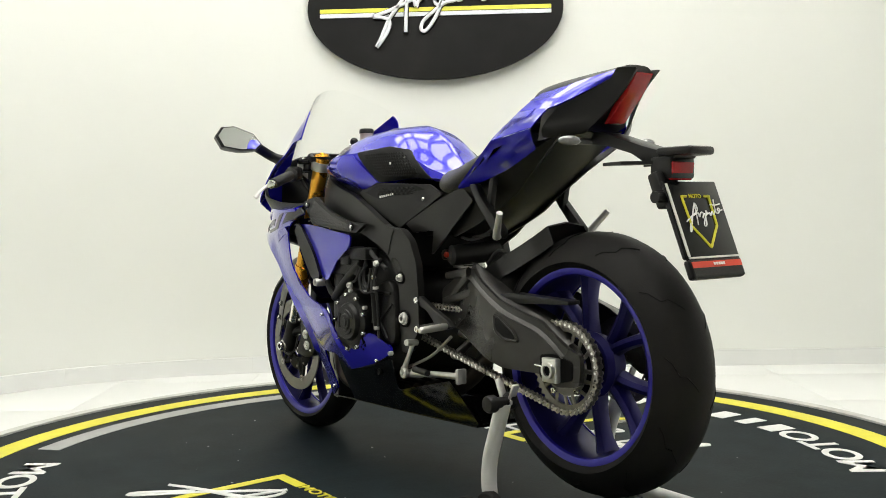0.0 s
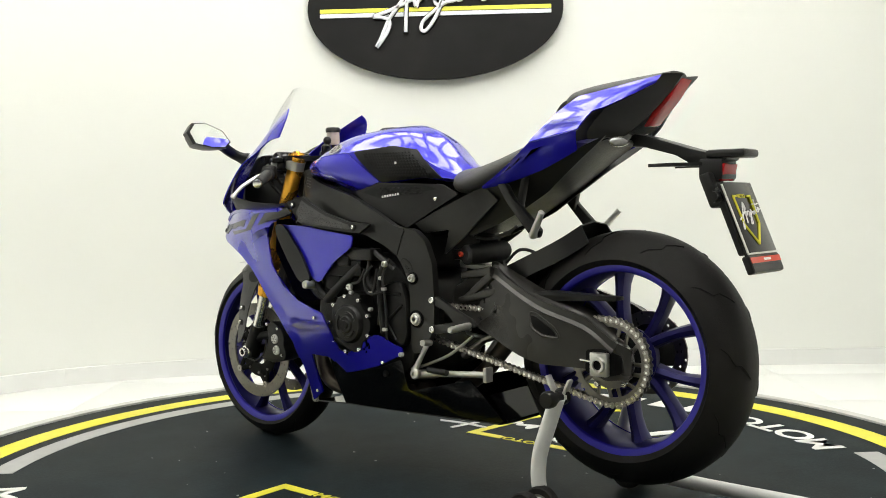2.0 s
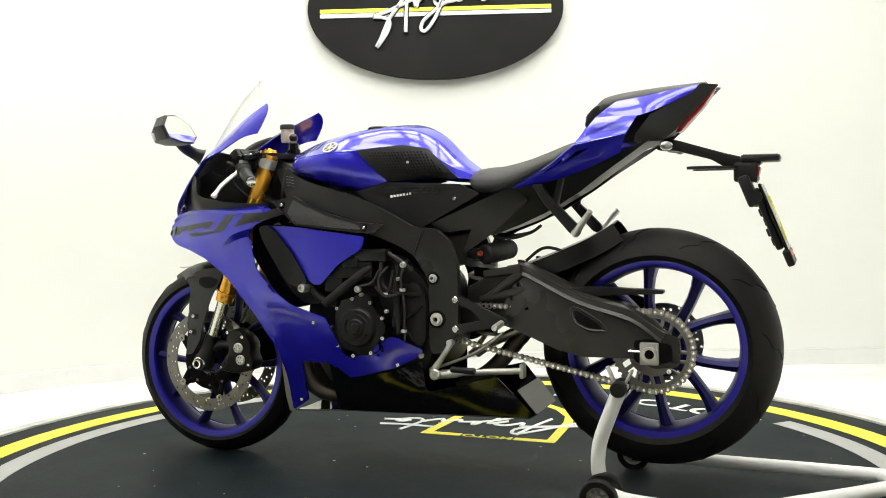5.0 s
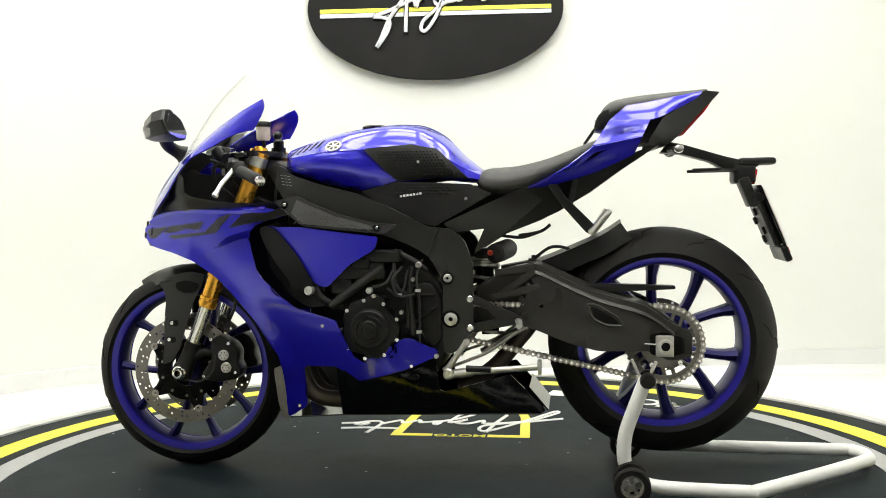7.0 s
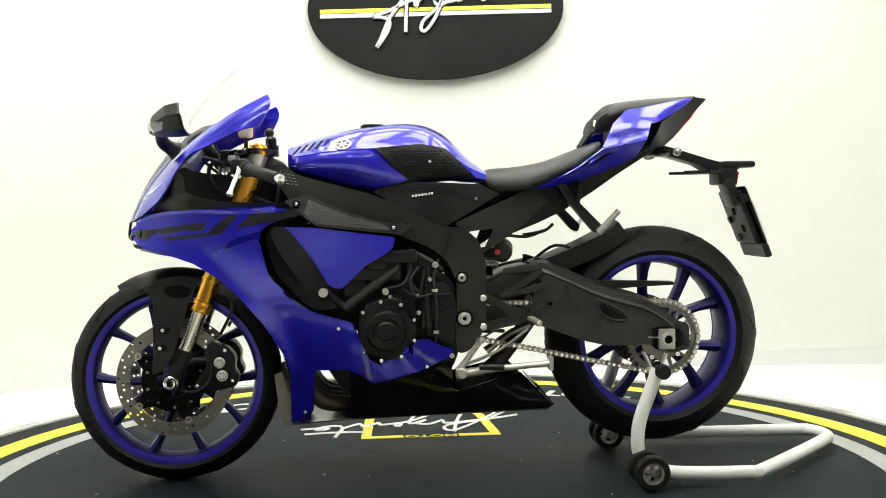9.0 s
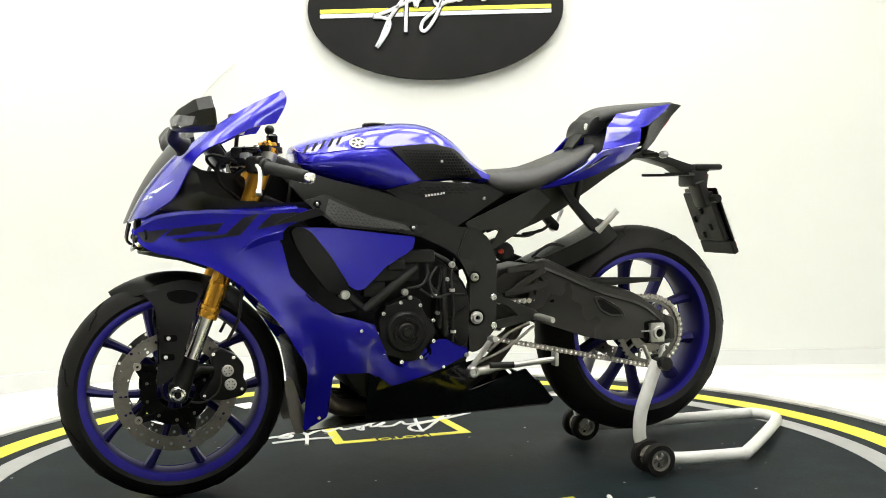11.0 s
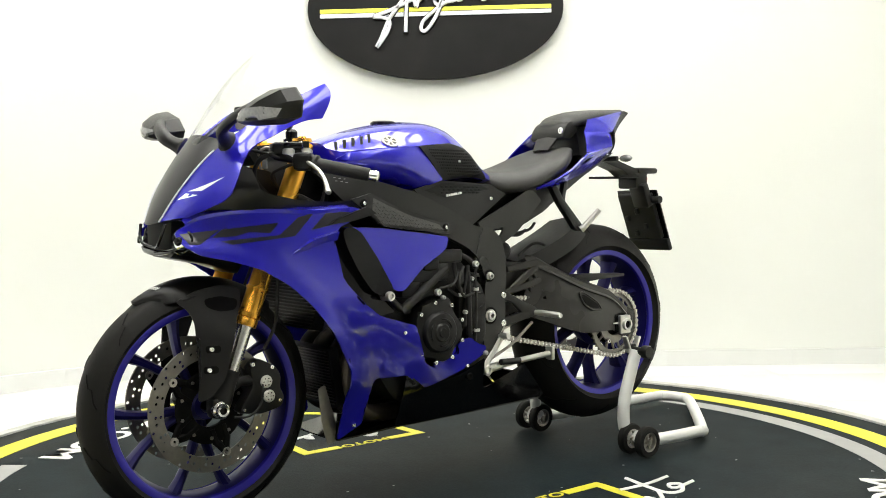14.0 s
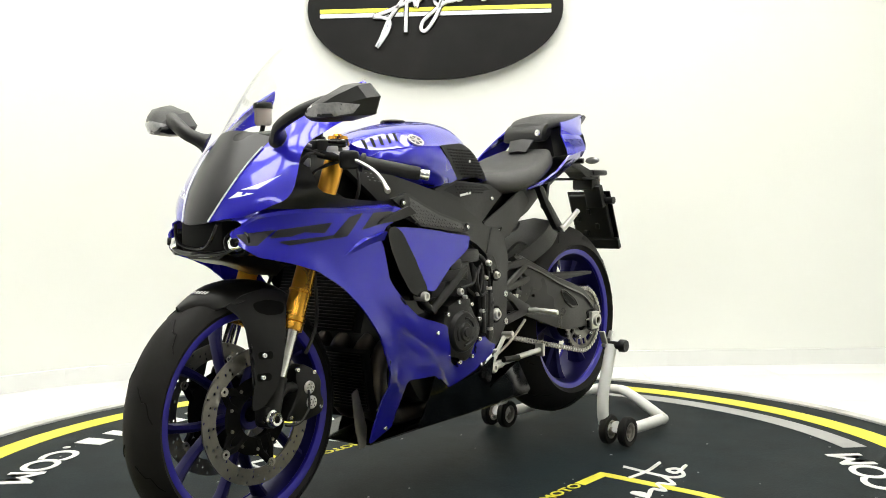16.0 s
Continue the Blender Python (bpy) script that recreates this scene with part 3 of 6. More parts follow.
        for s in (-1, 1):
            pts = []
            for k in range(6):
                u = k / 5
                th = s * (0.25 + 0.75 * u)
                aa = a + s * 0.07 + 0.26 * u - (0.05 if k == 3 else 0)
                yy = half * math.sin(th * 0.98)
                rr = R - (R - rim_r - 0.012) * (abs(math.sin(th * 0.98)) ** 2.6) + 0.0004
                pts.append((x + rr * math.cos(aa), yy, z + rr * math.sin(aa)))
            if i % 2 == (s > 0):
                bm = bmesh.new()
                tube(bm, pts, 0.0018, 4)
                part("tread_groove", bm, DARK, tyre)
    return rim


def drilled_disc(name, c, y, r0, r1, t, material, parent, cols=54):
    """A brake ring with rows of drilled holes."""
    bm = bmesh.new()
    x, z = c
    bands = 3

    def P(r, a, yy):
        return bm.verts.new((x + r * math.cos(a), yy, z + r * math.sin(a)))
    for i in range(cols):
        a0, a1 = 2 * math.pi * i / cols, 2 * math.pi * (i + 1) / cols
        for b in range(bands):
            ra, rb = r0 + (r1 - r0) * b / bands, r0 + (r1 - r0) * (b + 1) / bands
            hole = (i + 2 * b) % 3 == 0 or (b == 1 and i % 3 == 0)
            for yy in (y - t / 2, y + t / 2):
                cor = [P(ra, a0, yy), P(rb, a0, yy), P(rb, a1, yy), P(ra, a1, yy)]
                if not hole:
                    bm.faces.new(cor)
                    continue
                rm, am = (ra + rb) / 2, (a0 + a1) / 2
                cx, cz = x + rm * math.cos(am), z + rm * math.sin(am)
                ring = []
                for k in range(8):
                    th = am + math.pi + math.pi / 8 + k * math.pi / 4
                    ring.append(bm.verts.new((cx + 0.0042 * math.cos(th), yy, cz + 0.0042 * math.sin(th))))
                # corners lie at am + 180 -/+ ..., pair each corner with its two nearest ring points
                for q in range(4):
                    near = sorted(range(8), key=lambda k: (ring[k].co - cor[q].co).length)[:2]
                    bm.faces.new((cor[q], ring[near[0]], ring[near[1]]))
                    nxt = cor[(q + 1) % 4]
                    mine = min(range(8), key=lambda k: (ring[k].co - (cor[q].co * 0.62 + nxt.co * 0.38)).length)
                    other = min(range(8), key=lambda k: (ring[k].co - (cor[q].co * 0.38 + nxt.co * 0.62)).length)
                    if mine != other:
                        bm.faces.new((cor[q], nxt, ring[other], ring[mine]))
                    else:
                        bm.faces.new((cor[q], nxt, ring[mine]))
        for rr in (r0, r1):
            bm.faces.new((P(rr, a0, y - t / 2), P(rr, a1, y - t / 2), P(rr, a1, y + t / 2), P(rr, a0, y + t / 2)))
    bmesh.ops.remove_doubles(bm, verts=bm.verts, dist=0.00005)
    return part(name, bm, material, parent, smooth=0)


def front_end(bike):
    rim = wheel(bike, "front_wheel", FC, 0.299, 0.243, 0.060, 10, 0.16, "deep blue cast front wheel with paired spokes", 0.3)
    for s in (-1, 1):
        d = drilled_disc("brake_disc", FC, s * 0.072, 0.122, 0.160, 0.005, DISCM, rim)
        bm = bmesh.new()
        revolve(bm, [(0.050, s * 0.058), (0.088, s * 0.064), (0.092, s * 0.068), (0.086, s * 0.071), (0.050, s * 0.070)], (FC[0], 0, FC[1]), 40)
        part("disc_carrier", bm, DARK, rim)
        for i in range(10):
            bm = bmesh.new()
            a = 2 * math.pi * (i // 2) / 5 + (0.28 if i % 2 else -0.28)
            b = 2 * math.pi * (i // 2) / 5
            tube(bm, [(FC[0] + 0.057 * math.cos(a), s * 0.067, FC[1] + 0.057 * math.sin(a)), (FC[0] + 0.09 * math.cos(a * 0.6 + b * 0.4), s * 0.068, FC[1] + 0.09 * math.sin(a * 0.6 + b * 0.4)), (FC[0] + 0.120 * math.cos(b), s * 0.071, FC[1] + 0.120 * math.sin(b))], 0.010, 6, flat=0.5)
            part("carrier_arm", bm, DARK, rim)
        for i in range(10):
            a = 2 * math.pi * (i + 0.5) / 10
            bm = bmesh.new()
            revolve(bm, [(0.0003, s * 0.074), (0.004, s * 0.074), (0.005, s * 0.069), (0.0003, s * 0.069)], (FC[0] + 0.078 * math.cos(a), 0, FC[1] + 0.078 * math.sin(a)), 10, False)
            part("carrier_rivet", bm, DISCM, rim)
        for i in range(5):
            a = 2 * math.pi * i / 5
            bm = bmesh.new()
            c = (FC[0] + 0.121 * math.cos(a), s * 0.072, FC[1] + 0.121 * math.sin(a))
            revolve(bm, [(0.004, -0.006), (0.0105, -0.006), (0.0105, 0.006), (0.004, 0.006)], c, 16)
            part("disc_bobbin", bm, CHAINM, rim)
    bm = bmesh.new()
    revolve(bm, [(0.009, -0.141), (0.0145, -0.142), (0.0165, -0.136), (0.0165, -0.130), (0.021, -0.128), (0.021, -0.114), (0.009, -0.114)], (FC[0], 0, FC[1]), 24)
    part("axle_nut", bm, STEEL, rim, "bright hexagon axle nut")
    bm = bmesh.new()
    revolve(bm, [(0.0003, -0.128), (0.012, -0.128), (0.012, 0.128), (0.0003, 0.128)], (FC[0], 0, FC[1]), 16, False)
    part("axle", bm, DARK, rim)
    # fork: steering axis direction
    up = Vector((0.365, 0, 0.931))
    for s in (-1, 1):
        y = s * 0.103
        foot = Vector((FC[0] + 0.006, y, FC[1] + 0.004))
        at = lambda h: tuple(foot + up * h)
        bm = bmesh.new()
        tube(bm, [at(0.205), at(0.22), at(0.225), at(0.30), at(0.305), at(0.69)], [0.0265, 0.0275, 0.0255, 0.0255, 0.025, 0.025], 24)
        leg = part("fork_leg", bm, GOLD, bike, "gold anodised upside-down fork tube")
        bm = bmesh.new()
        revolve(bm, [(0.0262, -0.004), (0.0285, -0.003), (0.0285, 0.003), (0.0262, 0.004)], at(0.30), 24, True, Vector((0, 1, 0)).rotation_difference(up).to_matrix().to_4x4())
        part("fork_ring", bm, GOLD, leg)
        bm = bmesh.new()
        revolve(bm, [(0.0262, -0.006), (0.0292, -0.005), (0.0292, 0.005), (0.0262, 0.006)], at(0.232), 24, True, Vector((0, 1, 0)).rotation_difference(up).to_matrix().to_4x4())
        part("fork_ring", bm, GOLD, leg)
        bm = bmesh.new()
        tube(bm, [at(0.06), at(0.215)], 0.0195, 20)
        part("stanchion", bm, STEEL, leg, "polished steel stanchion")
        bm = bmesh.new()
        tube(bm, [at(-0.028), at(-0.02), at(0.02), at(0.05), at(0.092)], [0.018, 0.026, 0.027, 0.024, 0.0225], 20)
        box(bm, (foot.x - 0.002, y, foot.z + 0.000), (0.052, 0.046, 0.054), 0.014)
        tube(bm, [at(0.04), tuple(foot + Vector((0.06, -s * 0.006, 0.055))), tuple(foot + Vector((0.125, -s * 0.012, 0.05)))], [0.018, 0.013, 0.012], 10)
        part("axle_clamp", bm, PLASTIC, leg, "black cast fork foot")
        # caliper
        bm = bmesh.new()
        cal = [(FC[0] + 0.055, FC[1] - 0.020), (FC[0] + 0.120, FC[1] - 0.030), (FC[0] + 0.178, FC[1] - 0.018), (FC[0] + 0.186, FC[1] + 0.010), (FC[0] + 0.172, FC[1] + 0.030), (FC[0] + 0.178, FC[1] + 0.060), (FC[0] + 0.160, FC[1] + 0.088), (FC[0] + 0.112, FC[1] + 0.112), (FC[0] + 0.088, FC[1] + 0.090), (FC[0] + 0.098, FC[1] + 0.045)]
        prism(bm, rounded(cal, 0.014), s * 0.046, s * 0.108, 0.008)
        ca = part("brake_caliper", bm, PLASTIC, bike, "black radial brake caliper with bright piston caps")
        for dx, dz in ((0.132, 0.051), (0.139, 0.014)):
            bm = bmesh.new()
            c = (FC[0] + dx, s * 0.108, FC[1] + dz)
            revolve(bm, [(0.0003, s * 0.002), (0.004, s * 0.002), (0.0045, s * 0.006), (0.013, s * 0.006), (0.016, s * 0.003), (0.016, -s * 0.004), (0.0003, -s * 0.004)], c, 20, False)
            cap = part("piston_cap", bm, ALU, ca)
            # Holes are dark discs on the cap, their inner shade put into colour.
            for i in range(6):
                a = math.pi * i / 3
                bm = bmesh.new()
                revolve(bm, [(0.0003, s * 0.0063), (0.0018, s * 0.0063), (0.0018, s * 0.002), (0.0003, s * 0.002)], (c[0] + 0.009 * math.cos(a), c[1], c[2] + 0.009 * math.sin(a)), 6, False)
                part("cap_hole", bm, DARK, cap)
        for dx, dz, r in ((0.095, 0.098, 0.006), (0.148, 0.086, 0.006), (0.070, -0.012, 0.005), (0.168, 0.000, 0.005)):
            bolt("caliper_bolt", (FC[0] + dx, s * 0.106, FC[1] + dz), r, ca, STEEL, "y", s, 0.007)
        bm = bmesh.new()
        tube(bm, smooth_path([(FC[0] + 0.03, s * 0.136, FC[1] - 0.02), (FC[0] + 0.07, s * 0.138, FC[1] - 0.022), (FC[0] + 0.105, s * 0.134, FC[1] + 0.005), (FC[0] + 0.112, s * 0.128, FC[1] + 0.05)], 5), 0.003, 6)
        part("sensor_wire", bm, GRIP, ca)
        # brake hose
        bm = bmesh.new()
        tube(bm, smooth_path([(FC[0] + 0.135, s * 0.095, FC[1] + 0.13), (FC[0] + 0.165, s * 0.10, FC[1] + 0.19), (FC[0] + 0.175, s * 0.095, FC[1] + 0.26), (FC[0] + 0.20, s * 0.06, FC[1] + 0.36)], 6), 0.0045, 8)
        part("brake_hose", bm, GRIP, bike)
    # fender: crown over the tyre with a cheek down each fork leg
    bm = bmesh.new()
    rows = []
    for i in range(19):
        a = radians(122 - i * 3.9)
        w = 0.052 + 0.028 * math.sin(math.pi * min(1, i / 14)) - (0.040 * max(0, (5 - i)) / 5)
        r0 = 0.313 + 0.004 * math.sin(math.pi * i / 18)
        row = []
        for j in range(13):
            v = (j - 6) / 6
            r = r0 - 0.042 * abs(v) ** 2.4
            row.append((FC[0] + r * math.cos(a), w * v, FC[1] + r * math.sin(a)))
        rows.append(row)
    sheet(bm, rows, 0.003)
    fe = part("front_fender", bm, PLASTIC, bike, "matt black front mudguard with bolted fork cheeks")
    for s in (-1, 1):
        bm = bmesh.new()
        yf = field([(-0.85, 0.556, 0.066), (-0.80, 0.575, 0.076), (-0.74, 0.592, 0.080), (-0.70, 0.575, 0.092), (-0.71, 0.52, 0.118), (-0.80, 0.50, 0.102), (-0.80, 0.36, 0.122), (-0.75, 0.42, 0.134), (-0.79, 0.33, 0.126)])
        panel(bm, rounded([(-0.850, 0.556), (-0.80, 0.580), (-0.74, 0.592), (-0.690, 0.582), (-0.696, 0.552), (-0.716, 0.508), (-0.724, 0.478), (-0.755, 0.369), (-0.789, 0.326), (-0.819, 0.317), (-0.812, 0.374), (-0.806, 0.465), (-0.815, 0.515), (-0.826, 0.538)], 0.012), yf, s, 0.004, 0.02)
        ch = part("fender_cheek", bm, PLASTIC, fe)
        # Each slot is a dark sheet on the cheek, its recess shade as colour.
        for bx, bz in ((-0.784, 0.442), (-0.792, 0.393)):
            bm = bmesh.new()
            panel(bm, rounded([(bx - 0.012, bz - 0.009), (bx + 0.022, bz - 0.009), (bx + 0.022, bz + 0.009), (bx - 0.012, bz + 0.009)], 0.008, 4), lambda x, z: yf(x, z) + 0.0008, s, 0.001, 0.01)
            part("bolt_slot_shade", bm, DARK, ch)
            bolt("fender_bolt", (bx, s * (yf(bx, bz) + 0.001), bz), 0.0065, ch, STEEL, "y", s)
        # Flat dark sheet: the shade of the hollow pocket put into colour.
        bm = bmesh.new()
        panel(bm, rounded([(-0.785, 0.560), (-0.745, 0.566), (-0.702, 0.556), (-0.712, 0.532), (-0.750, 0.528), (-0.782, 0.540)], 0.012, 4), lambda x, z: yf(x, z) + 0.0008, s, 0.001, 0.01)
        part("cheek_pocket_shade", bm, DARK, ch)
    # plain bars in place of the maker's mark
    bm = bmesh.new()
    for k in range(5):
        a = radians(112)
        box(bm, (FC[0] + 0.314 * math.cos(a) - 0.0, -0.034 + 0.011 * k - 0.012, FC[1] + 0.314 * math.sin(a) + 0.004), (0.012, 0.0055, 0.001), 0, Matrix.Rotation(radians(-22), 4, "Y"))
    part("fender_mark", bm, WHITE, fe, smooth=0)


FAIR = field([(-0.863, 0.727, 0.100), (-0.838, 0.681, 0.138), (-0.806, 0.667, 0.148), (-0.786, 0.769, 0.140), (-0.662, 0.776, 0.200), (-0.566, 0.771, 0.218), (-0.443, 0.777, 0.226), (-0.396, 0.757, 0.238), (-0.72, 0.72, 0.190), (-0.6, 0.70, 0.228), (-0.5, 0.70, 0.242), (-0.65, 0.63, 0.196), (-0.55, 0.61, 0.228), (-0.5, 0.55, 0.236), (-0.425, 0.537, 0.240), (-0.56, 0.53, 0.210), (-0.47, 0.43, 0.205), (-0.43, 0.37, 0.190), (-0.372, 0.498, 0.238), (-0.3, 0.45, 0.236), (-0.43, 0.30, 0.168), (-0.43, 0.17, 0.122), (-0.36, 0.21, 0.135), (-0.35, 0.33, 0.198), (-0.25, 0.40, 0.236), (-0.2, 0.30, 0.200), (-0.07, 0.33, 0.200), (0.017, 0.37, 0.190), (-0.05, 0.40, 0.205)], 2e-2)

FLAT, FLARE = FAIR, [(-0.84, 0.678), (-0.765, 0.660), (-0.704, 0.636), (-0.623, 0.560), (-0.556, 0.505), (-0.500, 0.450), (-0.462, 0.395), (-0.440, 0.33)]


def FAIR(x, z):
    """The flank with its front lower edge turned outward."""
    d = 1.0
    for (ax, az), (bx, bz) in zip(FLARE, FLARE[1:]):
        u = ((x - ax) * (bx - ax) + (z - az) * (bz - az)) / ((bx - ax) ** 2 + (bz - az) ** 2)
        u = min(1.0, max(0.0, u))
        d = min(d, math.hypot(x - ax - u * (bx - ax), z - az - u * (bz - az)))
    return FLAT(x, z) + 0.013 * math.exp(-(d / 0.032) ** 2)


GRAPHIC = [
    [(-0.856, 0.719), (-0.773, 0.728), (-0.819, 0.693), (-0.840, 0.695)],
    [(-0.769, 0.728), (-0.644, 0.742), (-0.664, 0.718), (-0.712, 0.721), (-0.741, 0.712), (-0.790, 0.709)],
    [(-0.773, 0.701), (-0.643, 0.712), (-0.597, 0.754), (-0.556, 0.764), (-0.607, 0.709), (-0.749, 0.692)],
    [(-0.523, 0.764), (-0.489, 0.768), (-0.400, 0.757), (-0.459, 0.744), (-0.566, 0.723)],
]


def decal(name, pts, s, parent, material=DECAL, yf=None, lift=0.0012, cell=0.02):
    bm = bmesh.new()
    g = yf or FAIR
    panel(bm, pts, lambda x, z: g(x, z) + lift, s, 0.0006, cell)
    return part(name, bm, material, parent)


def fairings(bike):
    # nose and screen: middle line, inner seam, outer edge, station by station
    mid = [(-0.888, 0, 0.742), (-0.856, 0, 0.815), (-0.812, 0, 0.890), (-0.760, 0, 0.960), (-0.705, 0, 1.045), (-0.650, 0, 1.115), (-0.585, 0, 1.177)]
    seam = [(-0.872, 0.045, 0.747), (-0.836, 0.072, 0.815), (-0.785, 0.088, 0.882), (-0.725, 0.102, 0.940), (-0.645, 0.125, 1.000), (-0.560, 0.148, 1.050), (-0.470, 0.163, 1.094)]
    edge = [(-0.838, 0.118, 0.757), (-0.805, 0.165, 0.778), (-0.764, 0.203, 0.812), (-0.706, 0.182, 0.912), (-0.630, 0.176, 0.955), (-0.555, 0.184, 0.990), (-0.492, 0.186, 1.004)]
    M, S, E = smooth_path(mid, 5), smooth_path(seam, 5), smooth_path(edge, 5)

    def span(i, k=12):
        row = []
        for j in range(-k, k + 1):
            v = j / k
            p = M[i].lerp(S[i], v * v)
            row.append((p.x, S[i].y * v, p.z))
        return row
    for s in (-1, 1):
        bm = bmesh.new()
        rows = []
        for i in range(len(S)):
            a, b = S[i], E[i]
            row = []
            for j in range(7):
                u = j / 6
                p = a.lerp(b, u)
                bulge = 0.006 * math.sin(math.pi * u)
                tip = 0.022 * max(0.0, 1 - (len(S) - 1 - i) / 6) * (math.sin(math.pi * u) - 0.5)
                row.append((p.x - bulge * 0.6 + tip, s * (p.y + bulge), p.z + bulge * 0.3 + tip * 0.5))
            rows.append(row)
        sheet(bm, rows, 0.004)
        nc = part("nose_cowl", bm, BLUE, bike, "deep blue glossy nose fairing")
        # pale flash on the cowl, a plain shape
        for tri in ([(-0.842, 0.799), (-0.828, 0.815), (-0.814, 0.810)], [(-0.824, 0.819), (-0.764, 0.852), (-0.806, 0.820)]):
            stick("cowl_flash", tri, nc, (0, -s, 0), SIGNW, nc, 0.001, 0.0005)
        # black inner panel beside the dash
        bm = bmesh.new()
        yf = field([(-0.80, 0.785, 0.150), (-0.75, 0.835, 0.202), (-0.72, 0.87, 0.208), (-0.715, 0.82, 0.232), (-0.60, 0.80, 0.232), (-0.44, 0.785, 0.224), (-0.68, 0.775, 0.212), (-0.79, 0.772, 0.145), (-0.56, 0.77, 0.218)])
        yt = lambda x, z: yf(x, z) - 0.017
        panel(bm, rounded([(-0.800, 0.775), (-0.795, 0.792), (-0.752, 0.830), (-0.740, 0.872), (-0.722, 0.880), (-0.706, 0.866), (-0.700, 0.826), (-0.680, 0.812), (-0.60, 0.797), (-0.50, 0.791), (-0.415, 0.793), (-0.43, 0.772), (-0.566, 0.765), (-0.687, 0.768)], 0.008), yt, s, 0.004, 0.02)
        part("inner_cowl", bm, PLASTIC, bike, "matt black cockpit side trim")
        bm = bmesh.new()
        yf2 = field([(-0.74, 0.88, 0.125), (-0.74, 0.76, 0.13), (-0.56, 0.88, 0.060), (-0.56, 0.76, 0.065), (-0.65, 0.8, 0.098)])
        panel(bm, rounded([(-0.745, 0.77), (-0.745, 0.875), (-0.715, 0.895), (-0.690, 0.880), (-0.60, 0.872), (-0.572, 0.862), (-0.560, 0.77)], 0.008), yf2, s, 0.004, 0.03)
        part("inner_liner", bm, PLASTIC, bike, "black panel inside the nose")
    bm = bmesh.new()
    sheet(bm, [span(i) for i in range(0, 16)], 0.003)
    part("nose_panel", bm, mat("nose_satin", (0.030, 0.030, 0.032), 0.33, 0, 0.1, 60), bike, "satin dark grey nose centre panel")
    bm = bmesh.new()
    sheet(bm, [span(i) for i in range(15, len(M))], 0.0025)
    for s in (-1, 1):
        bm2 = bmesh.new()
        tube(bm2, [(p.x - 0.003, s * (p.y + 0.001), p.z + 0.001) for p in S[:14]], 0.0022, 6)
        part("pinstripe", bm2, SIGNW, bike, "thin silver pinstripe")
    ws = part("windscreen", bm, GLASS, bike, "clear double-bubble windscreen")
    # intake mouth, lower lip and lamps
    bm = bmesh.new()
    box(bm, (-0.815, 0, 0.715), (0.09, 0.15, 0.075), 0.012)
    part("intake", bm, DARK, bike, "black ram-air intake mouth")
    bm = bmesh.new()
    lip = [(-0.872, -0.075, 0.742), (-0.880, -0.055, 0.700), (-0.868, 0, 0.686), (-0.880, 0.055, 0.700), (-0.872, 0.075, 0.742)]
    tube(bm, smooth_path(lip, 5), 0.004, 8)
    lip2 = [(-0.838, -0.128, 0.704), (-0.858, -0.092, 0.682), (-0.866, 0, 0.672), (-0.858, 0.092, 0.682), (-0.838, 0.128, 0.704)]
    tube(bm, smooth_path(lip2, 5), 0.005, 8, flat=1.5)
    part("intake_lip", bm, GLOSSBLACK, bike)
    bm = bmesh.new()
    under = []
    for x, w, z0, z1 in ((-0.852, 0.085, 0.662, 0.676), (-0.80, 0.110, 0.650, 0.670), (-0.745, 0.095, 0.640, 0.658), (-0.675, 0.080, 0.615, 0.642)):
        under.append([(x, -w, z1), (x, -w * 0.6, z0), (x, w * 0.6, z0), (x, w, z1)])
    loft(bm, under)
    part("chin_panel", bm, PLASTIC, bike, "black panel under the nose")
    for s in (-1, 1):
        bm = bmesh.new()
        bmesh.ops.create_uvsphere(bm, u_segments=20, v_segments=12, radius=1, matrix=Matrix.LocRotScale((-0.838, s * 0.106, 0.700), Euler((0, radians(-30), radians(-s * 28))), (0.026, 0.026, 0.023)))
        hl = part("headlight", bm, MIRRORM, bike, "small clear projector headlight")
        bm = bmesh.new()
        aim = Vector((0, 1, 0)).rotation_difference(Vector((-0.86, s * 0.45, 0.1))).to_matrix().to_4x4()
        revolve(bm, [(0.027, -0.020), (0.031, -0.018), (0.032, 0.010), (0.029, 0.013), (0.025, 0.010)], (-0.838, s * 0.106, 0.700), 28, True, aim)
        part("bezel", bm, GLOSSBLACK, hl)
        bm = bmesh.new()
        revolve(bm, [(0.0003, 0.030), (0.008, 0.029), (0.011, 0.024), (0.011, 0.018), (0.0003, 0.018)], (-0.838, s * 0.106, 0.700), 20, False, aim)
        part("projector", bm, GLOSSBLACK, hl)
        # main side fairing
        bm = bmesh.new()
        out = [(-0.868, 0.722), (-0.80, 0.765), (-0.70, 0.776), (-0.566, 0.772), (-0.443, 0.778), (-0.392, 0.757), (-0.459, 0.742), (-0.497, 0.724), (-0.510, 0.686), (-0.507, 0.650), (-0.478, 0.592), (-0.425, 0.537), (-0.372, 0.498), (-0.258, 0.464), (-0.250, 0.410), (-0.226, 0.366), (-0.186, 0.341), (-0.140, 0.342), (-0.104, 0.363), (-0.081, 0.411), (-0.048, 0.411), (-0.022, 0.391), (0.019, 0.380), (0.016, 0.359), (-0.068, 0.322), (-0.205, 0.285), (-0.268, 0.330), (-0.322, 0.337), (-0.362, 0.330), (-0.374, 0.285), (-0.370, 0.205), (-0.436, 0.166), (-0.430, 0.309), (-0.440, 0.372), (-0.471, 0.428), (-0.504, 0.468), (-0.556, 0.531), (-0.614, 0.586), (-0.680, 0.628), (-0.75, 0.652), (-0.82, 0.668), (-0.852, 0.690)]
